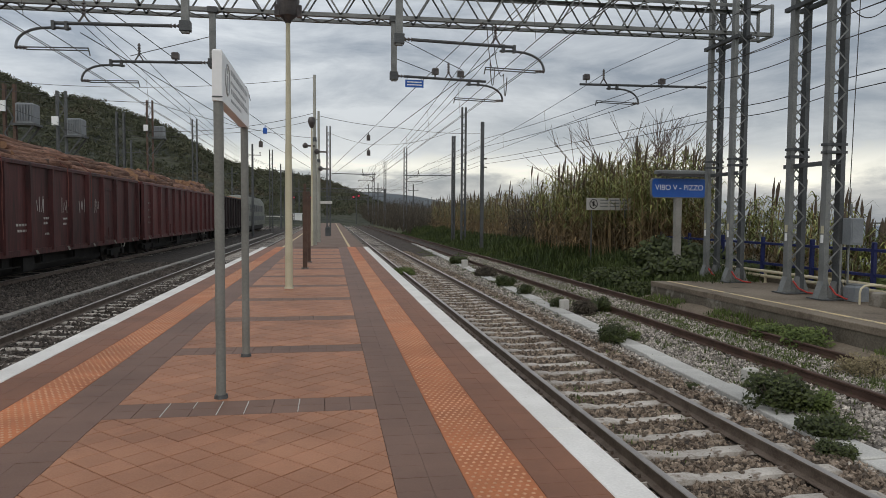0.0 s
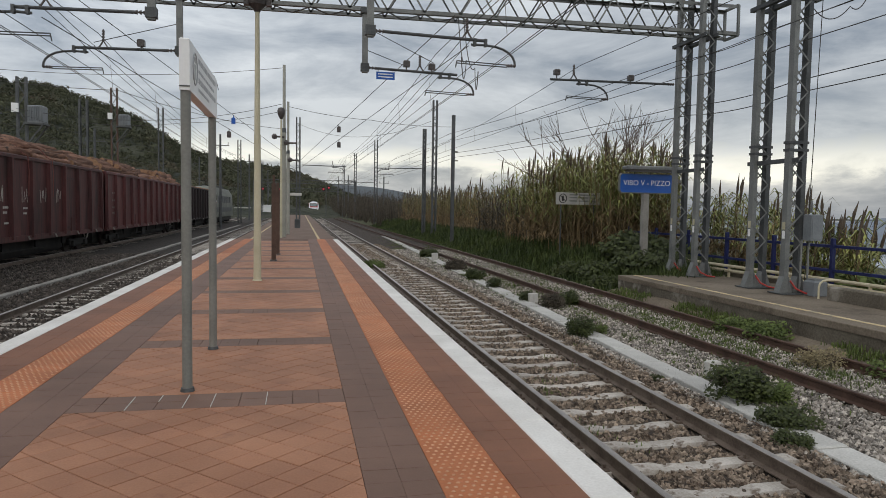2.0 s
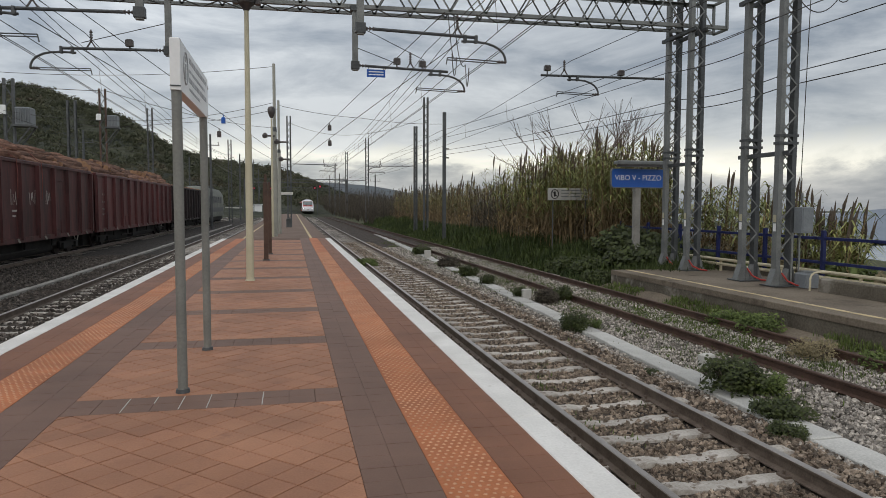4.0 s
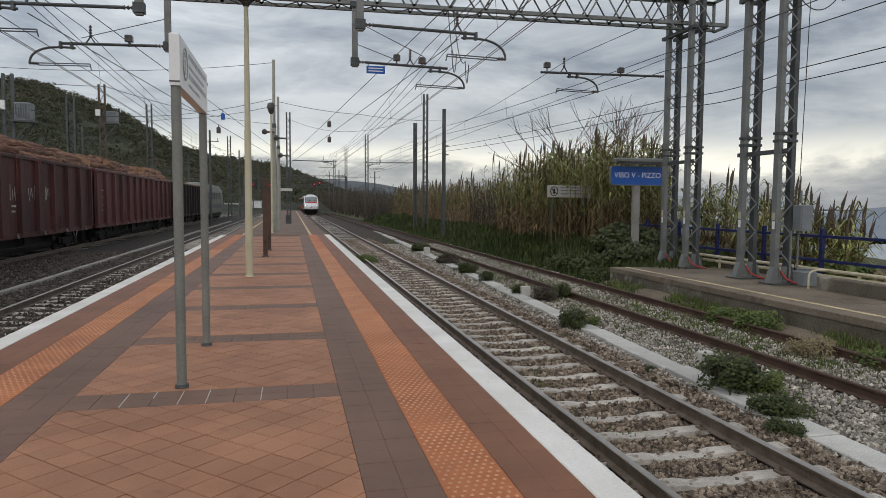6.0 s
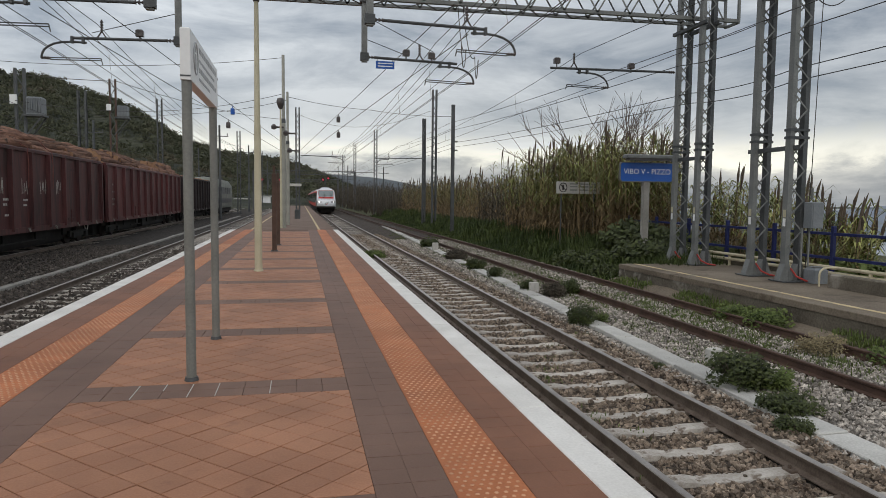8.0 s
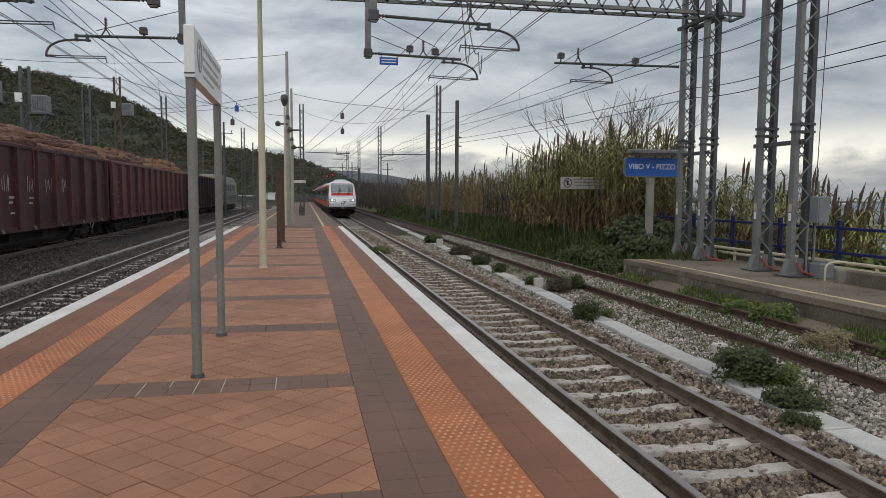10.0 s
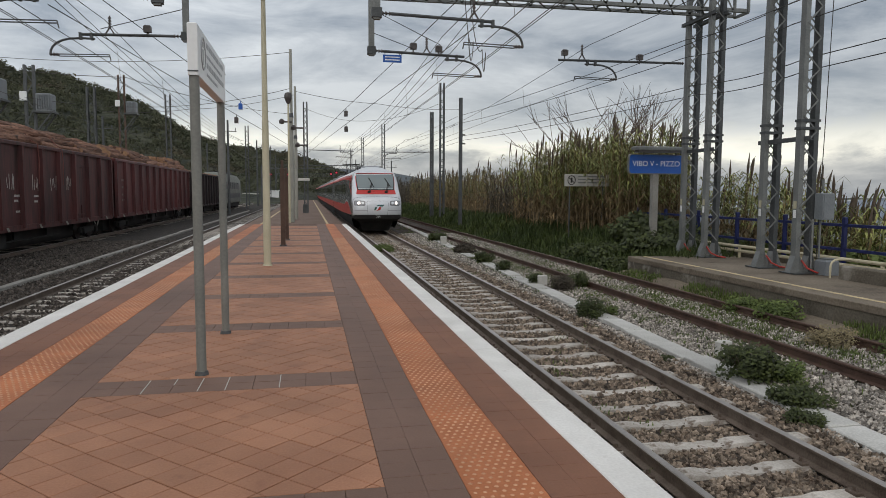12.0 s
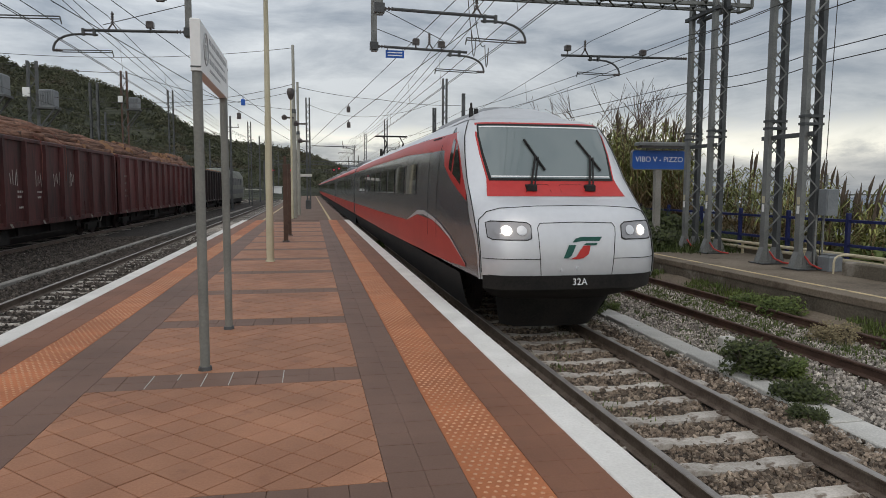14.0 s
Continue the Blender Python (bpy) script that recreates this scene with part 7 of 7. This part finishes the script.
bl = thing("blue_railing", "blue-painted steel railing along the back of the side platform", "railing")
for z in (0.92, 0.30):
    b = Build()
    b.box((13.31, -6, z), (13.36, 26, z + 0.075), bevel=0.01)
    part("rail", b, M_BLUERAIL, bl)
for k in range(15):
    b = Build()
    y = -5 + 2.2 * k + 0.05
    b.box((13.29, y - 0.045, -0.5), (13.38, y + 0.045, 1.16), bevel=0.012)
    part("post", b, M_BLUERAIL, bl)
bp = thing("beige_pipe_fence", "low double beige pipe fence in front of the railing", "fence")
for z in (0.03, 0.17):
    b = Build()
    b.tube((12.72, -6, z), (12.72, 21.5, z), 0.045, n=8)
    part("pipe", b, M_BEIGE, bp)
for y in (-4, -1, 2, 5, 8, 10.6, 13.0, 15.6, 18.2, 20.8):
    b = Build()
    b.tube((12.72, y, -0.2), (12.72, y, 0.20), 0.04, n=8)
    part("stub", b, M_BEIGE, bp)
b = Build()
b.box((11.72, -8, -0.3), (11.97, 13.15, 0.14), bevel=0.03)
b.box((12.95, 13.15, -0.6), (13.18, 21.5, 0.02), bevel=0.02)
thing("low_wall", "low stained concrete wall at the back of the side platform", "wall", kind="structure", mesh=b.mesh("low_wall", M_CONC_B))
# pipe bend coming out of the wall
b = Build()
b.path([(11.66, 13.34, -0.17), (11.66, 13.34, 0.10), (11.68, 13.33, 0.19), (11.75, 13.32, 0.245), (11.86, 13.31, 0.26), (12.15, 13.30, 0.255)], 0.024, n=10)
thing("bent_pipe", "beige pipe bending out of the side platform", "pipe", mesh=b.mesh("bent_pipe", M_BEIGE, smooth=True))
# cabinets on the seaward mast
cb = thing("mast_cabinet", "grey cabinet mounted on a mast", "cabinet", pose(11.98, 14.0, 1.14))
b = Build()
b.box((-0.15, -0.13, 0), (0.17, 0.13, 0.62), bevel=0.02)
part("body", b, M_GREY, cb)
b = Build()
b.box((-0.12, -0.145, 0.04), (0.14, -0.128, 0.58))
part("door", b, M_GREY, cb)
b = Build()
b.tube((-0.2, 0.1, -1.2), (-0.2, 0.1, 0), 0.025, n=6)
part("conduit", b, M_GALV, cb)
b = Build()
b.tube((0.0, 0.1, -1.2), (0.0, 0.1, 0), 0.025, n=6)
part("conduit", b, M_GALV, cb)
b = Build()
b.tube((-0.05, 0, 0.68), (-0.05, 0, 0.95), 0.03, n=6)
part("conduit", b, M_GALV, cb)
g = thing("foot_cabinet", "grey metal box on the platform beside the mast foot", "cabinet", pose(11.98, 13.85, SP_Z))
b = Build()
b.box((-0.16, -0.18, 0), (0.20, 0.18, 0.38), bevel=0.06)
part("body", b, M_GREY, g)
b = Build()
b.box((-0.12, -0.14, 0.38), (0.16, 0.14, 0.395))
part("lid", b, M_GALV, g)
for x, y in ((11.75, YA - 0.62), (11.75, YA + 0.62), (11.63, YB - 0.64), (11.63, YB + 0.64)):
    b = Build()
    b.path([(x - 0.05, y - 0.1, SP_Z + 0.32), (x + 0.02, y - 0.22, SP_Z + 0.14), (x + 0.16, y - 0.36, SP_Z + 0.05), (x + 0.36, y - 0.46, SP_Z + 0.02)], 0.022, n=7)
    thing("red_cable", "red earthing cable at the foot of a mast", "cable", group="red cables", mesh=b.mesh("red_cable", M_REDCABLE, smooth=True))


# ---- paving pieces of the island platform ----
def clip(poly, axis, lim, keep_less):
    out = []
    for i in range(len(poly)):
        a, c = poly[i], poly[(i + 1) % len(poly)]
        ia = (a[axis] <= lim) if keep_less else (a[axis] >= lim)
        ic = (c[axis] <= lim) if keep_less else (c[axis] >= lim)
        if ia:
            out.append(a)
        if ia != ic:
            s = (lim - a[axis]) / (c[axis] - a[axis])
            out.append((a[0] + (c[0] - a[0]) * s, a[1] + (c[1] - a[1]) * s))
    return out


TX0, TX1, BAND = -1.895, 0.435, 0.46
D = 0.166                                  # half diagonal of a lozenge tile
ME_TILE = {}
for k in range(3):
    b = Build()
    g_ = D - 0.0042
    b.slab([(0, -g_), (g_, 0), (0, g_), (-g_, 0)], -0.02, 0.0, 0.004)
    ME_TILE[k] = b.mesh("lozenge_tile", M_TILE)
rt = random.Random(12)
far_tiles = Build()
count = 0
for bi in range(len(BANDS) - 1):
    y0, y1 = BANDS[bi] + BAND / 2 + 0.004, BANDS[bi + 1] - BAND / 2 - 0.004
    if y0 > PAVED_END:
        break
    y1 = min(y1, PAVED_END)
    ny, nx = int((y1 - y0) / D) + 3, int((TX1 - TX0) / D) + 3
    for j in range(-1, ny):
        for i in range(-1, nx):
            if (i + j) % 2:
                continue
            cx, cy = TX0 + 0.10 + i * D, y0 + 0.05 + j * D
            dz = rt.uniform(-0.0015, 0.0015)
            inside = TX0 + D < cx < TX1 - D and y0 + D < cy < y1 - D
            as_part = 2.2 < cy < 11.0 and count < 300
            if inside and as_part:
                part("lozenge_tile", ME_TILE[rt.randrange(3)], M_TILE, plat, at=pose(cx, cy, dz, rt.uniform(-0.25, 0.25), rt.uniform(-0.25, 0.25), rt.uniform(-0.4, 0.4)))
                count += 1
                continue
            g_ = D - 0.0042
            p = [(cx, cy - g_), (cx + g_, cy), (cx, cy + g_), (cx - g_, cy)]
            for ax, lim, less in ((0, TX0, False), (0, TX1, True), (1, y0, False), (1, y1, True)):
                p = clip(p, ax, lim, less) if p else p
            if len(p) >= 3 and 2.2 < cy < 6.1:
                b = Build()
                b.slab(p, -0.02, dz, 0.004)
                part("lozenge_tile", b, M_TILE, plat)
            elif len(p) >= 3:
                far_tiles.slab(p, -0.02, dz, 0.004)
part("lozenge_tiles", far_tiles, M_TILE_S, plat, kind="stuff")


def paver_run(name, x0, x1, y0, y1, cols, step, near_mat, far_mat, near=None, joint=0.0016, stagger=False):
    """Rows of rectangular pavers across a strip; those in the near stretch are parts of their own."""
    far = Build()
    w = (x1 - x0) / cols
    cache = {}
    y, r = y0, 0
    while y < y1 - 0.02:
        ye = min(y + step, y1)
        for c in range(cols):
            dz = rt.uniform(-0.0012, 0.0012)
            xa, xb = x0 + c * w + joint / 2, x0 + (c + 1) * w - joint / 2
            if near and near[0] < y < near[1] and ye - y > step - 1e-6:
                key = round(xb - xa, 4)
                if key not in cache:
                    b = Build()
                    h = step - joint
                    b.slab([(-key / 2, -h / 2), (key / 2, -h / 2), (key / 2, h / 2), (-key / 2, h / 2)], -0.02, 0.0, 0.0018)
                    cache[key] = b.mesh(name, near_mat)
                part(name, cache[key], near_mat, plat, at=pose((xa + xb) / 2, (y + ye) / 2, dz, rt.uniform(-0.2, 0.2), rt.uniform(-0.2, 0.2), 0))
            else:
                far.slab([(xa, y + joint / 2), (xb, y + joint / 2), (xb, ye - joint / 2), (xa, ye - joint / 2)], -0.02, dz, 0.0018)
        y, r = ye, r + 1
    part(name + "s", far, far_mat, plat, kind="stuff")


for by in BANDS:
    if by < PAVED_END - 0.3:
        near = (2.0, 9.3)
        n = 10
        far = Build()
        w = (TX1 - TX0) / n
        for rrow in range(2):
            for c in range(n):
                ya, yb2 = by - BAND / 2 + rrow * BAND / 2, by - BAND / 2 + (rrow + 1) * BAND / 2
                if 2 < by < 12:
                    nb_ = Build()
                    nb_.slab([(-w / 2 + 0.002, -BAND / 4 + 0.002), (w / 2 - 0.002, -BAND / 4 + 0.002), (w / 2 - 0.002, BAND / 4 - 0.002), (-w / 2 + 0.002, BAND / 4 - 0.002)], -0.02, 0.0, 0.002)
                    part("band_paver", nb_, M_BRICK, plat, at=pose(TX0 + (c + 0.5) * w, (ya + yb2) / 2, rt.uniform(-0.001, 0.001)))
                    continue
                far.slab([(TX0 + c * w + 0.002, ya + 0.002), (TX0 + (c + 1) * w - 0.002, ya + 0.002), (TX0 + (c + 1) * w - 0.002, yb2 - 0.002), (TX0 + c * w + 0.002, yb2 - 0.002)], -0.02, rt.uniform(-0.001, 0.001), 0.003)
        if far.v:
            part("band_pavers", far, M_BRICK_S, plat, "dark brown cross band of pavers", kind="stuff")
paver_run("dark_paver", 0.437, 0.905, -8, PAVED_END, 2, 0.222, M_BRICK, M_BRICK_S, (3.4, 12))
paver_run("dark_paver", -2.405, -1.897, -8, PAVED_END, 2, 0.222, M_BRICK, M_BRICK_S, (4.6, 12))
paver_run("brown_paver", 1.358, 1.778, -8, PAVED_END, 2, 0.222, M_BROWN_N, M_BROWN, (3.4, 12))
paver_run("brown_paver", -3.328, -2.852, -8, PAVED_END, 2, 0.222, M_BROWN, M_BROWN)
paver_run("tactile_tile", 0.907, 1.356, -8, PAVED_END, 1, 0.45, M_TACT, M_TACT, (3.2, 20))
paver_run("tactile_tile", -2.850, -2.407, -8, PAVED_END, 1, 0.45, M_TACT, M_TACT, (5.5, 20))
dm = Build()
for x0, x1, ylo in ((0.907, 1.356, 2.4), (-2.850, -2.407, 5.0)):
    y, r = ylo, 0
    while y < 26:
        n = 7
        for k in range(n):
            x = x0 + 0.035 + (x1 - x0 - 0.07) * (k + (0.5 if r % 2 else 0.0)) / (n - 0.5)
            rad = 0.0155
            if y < 9:
                vs = [(x + rad * math.cos(a), y + rad * math.sin(a), 0.0) for a in [i * 1.0472 for i in range(6)]] + [(x + rad * 0.55 * math.cos(a), y + rad * 0.55 * math.sin(a), 0.005) for a in [i * 1.0472 for i in range(6)]]
                dm.add(vs, [(i, (i + 1) % 6, 6 + (i + 1) % 6, 6 + i) for i in range(6)] + [(6, 7, 8, 9, 10, 11)])
            else:
                dm.add([(x - rad, y - rad, 0), (x + rad, y - rad, 0), (x + rad, y + rad, 0), (x - rad, y + rad, 0), (x, y, 0.006)], [(0, 1, 4), (1, 2, 4), (2, 3, 4), (3, 0, 4)])
        y += 0.0643
        r += 1
part("tactile_domes", dm, M_DOME, plat, "worn pale domes of the tactile strip", kind="stuff")

# pale mortar showing in a few joints of the nearest cross band
for k, half in ((2, 0), (4, 0), (5, 0), (7, 0), (3, 1)):
    b = Build()
    y0 = BANDS[6] - BAND / 2 + 0.02 + half * BAND / 2
    b.box((-0.004, 0, -0.006), (0.004, BAND * (0.9 - 0.45 * half), 0.0035))
    part("mortar_line", b, M_CONC_L, plat, "pale mortar joint", pose(TX0 + k * (TX1 - TX0) / 10, y0, 0))


def motions():
    walk(train, [(t, pose(X_MAIN + 0.05, y, 0)) for t, y in TRAIN])


motions()
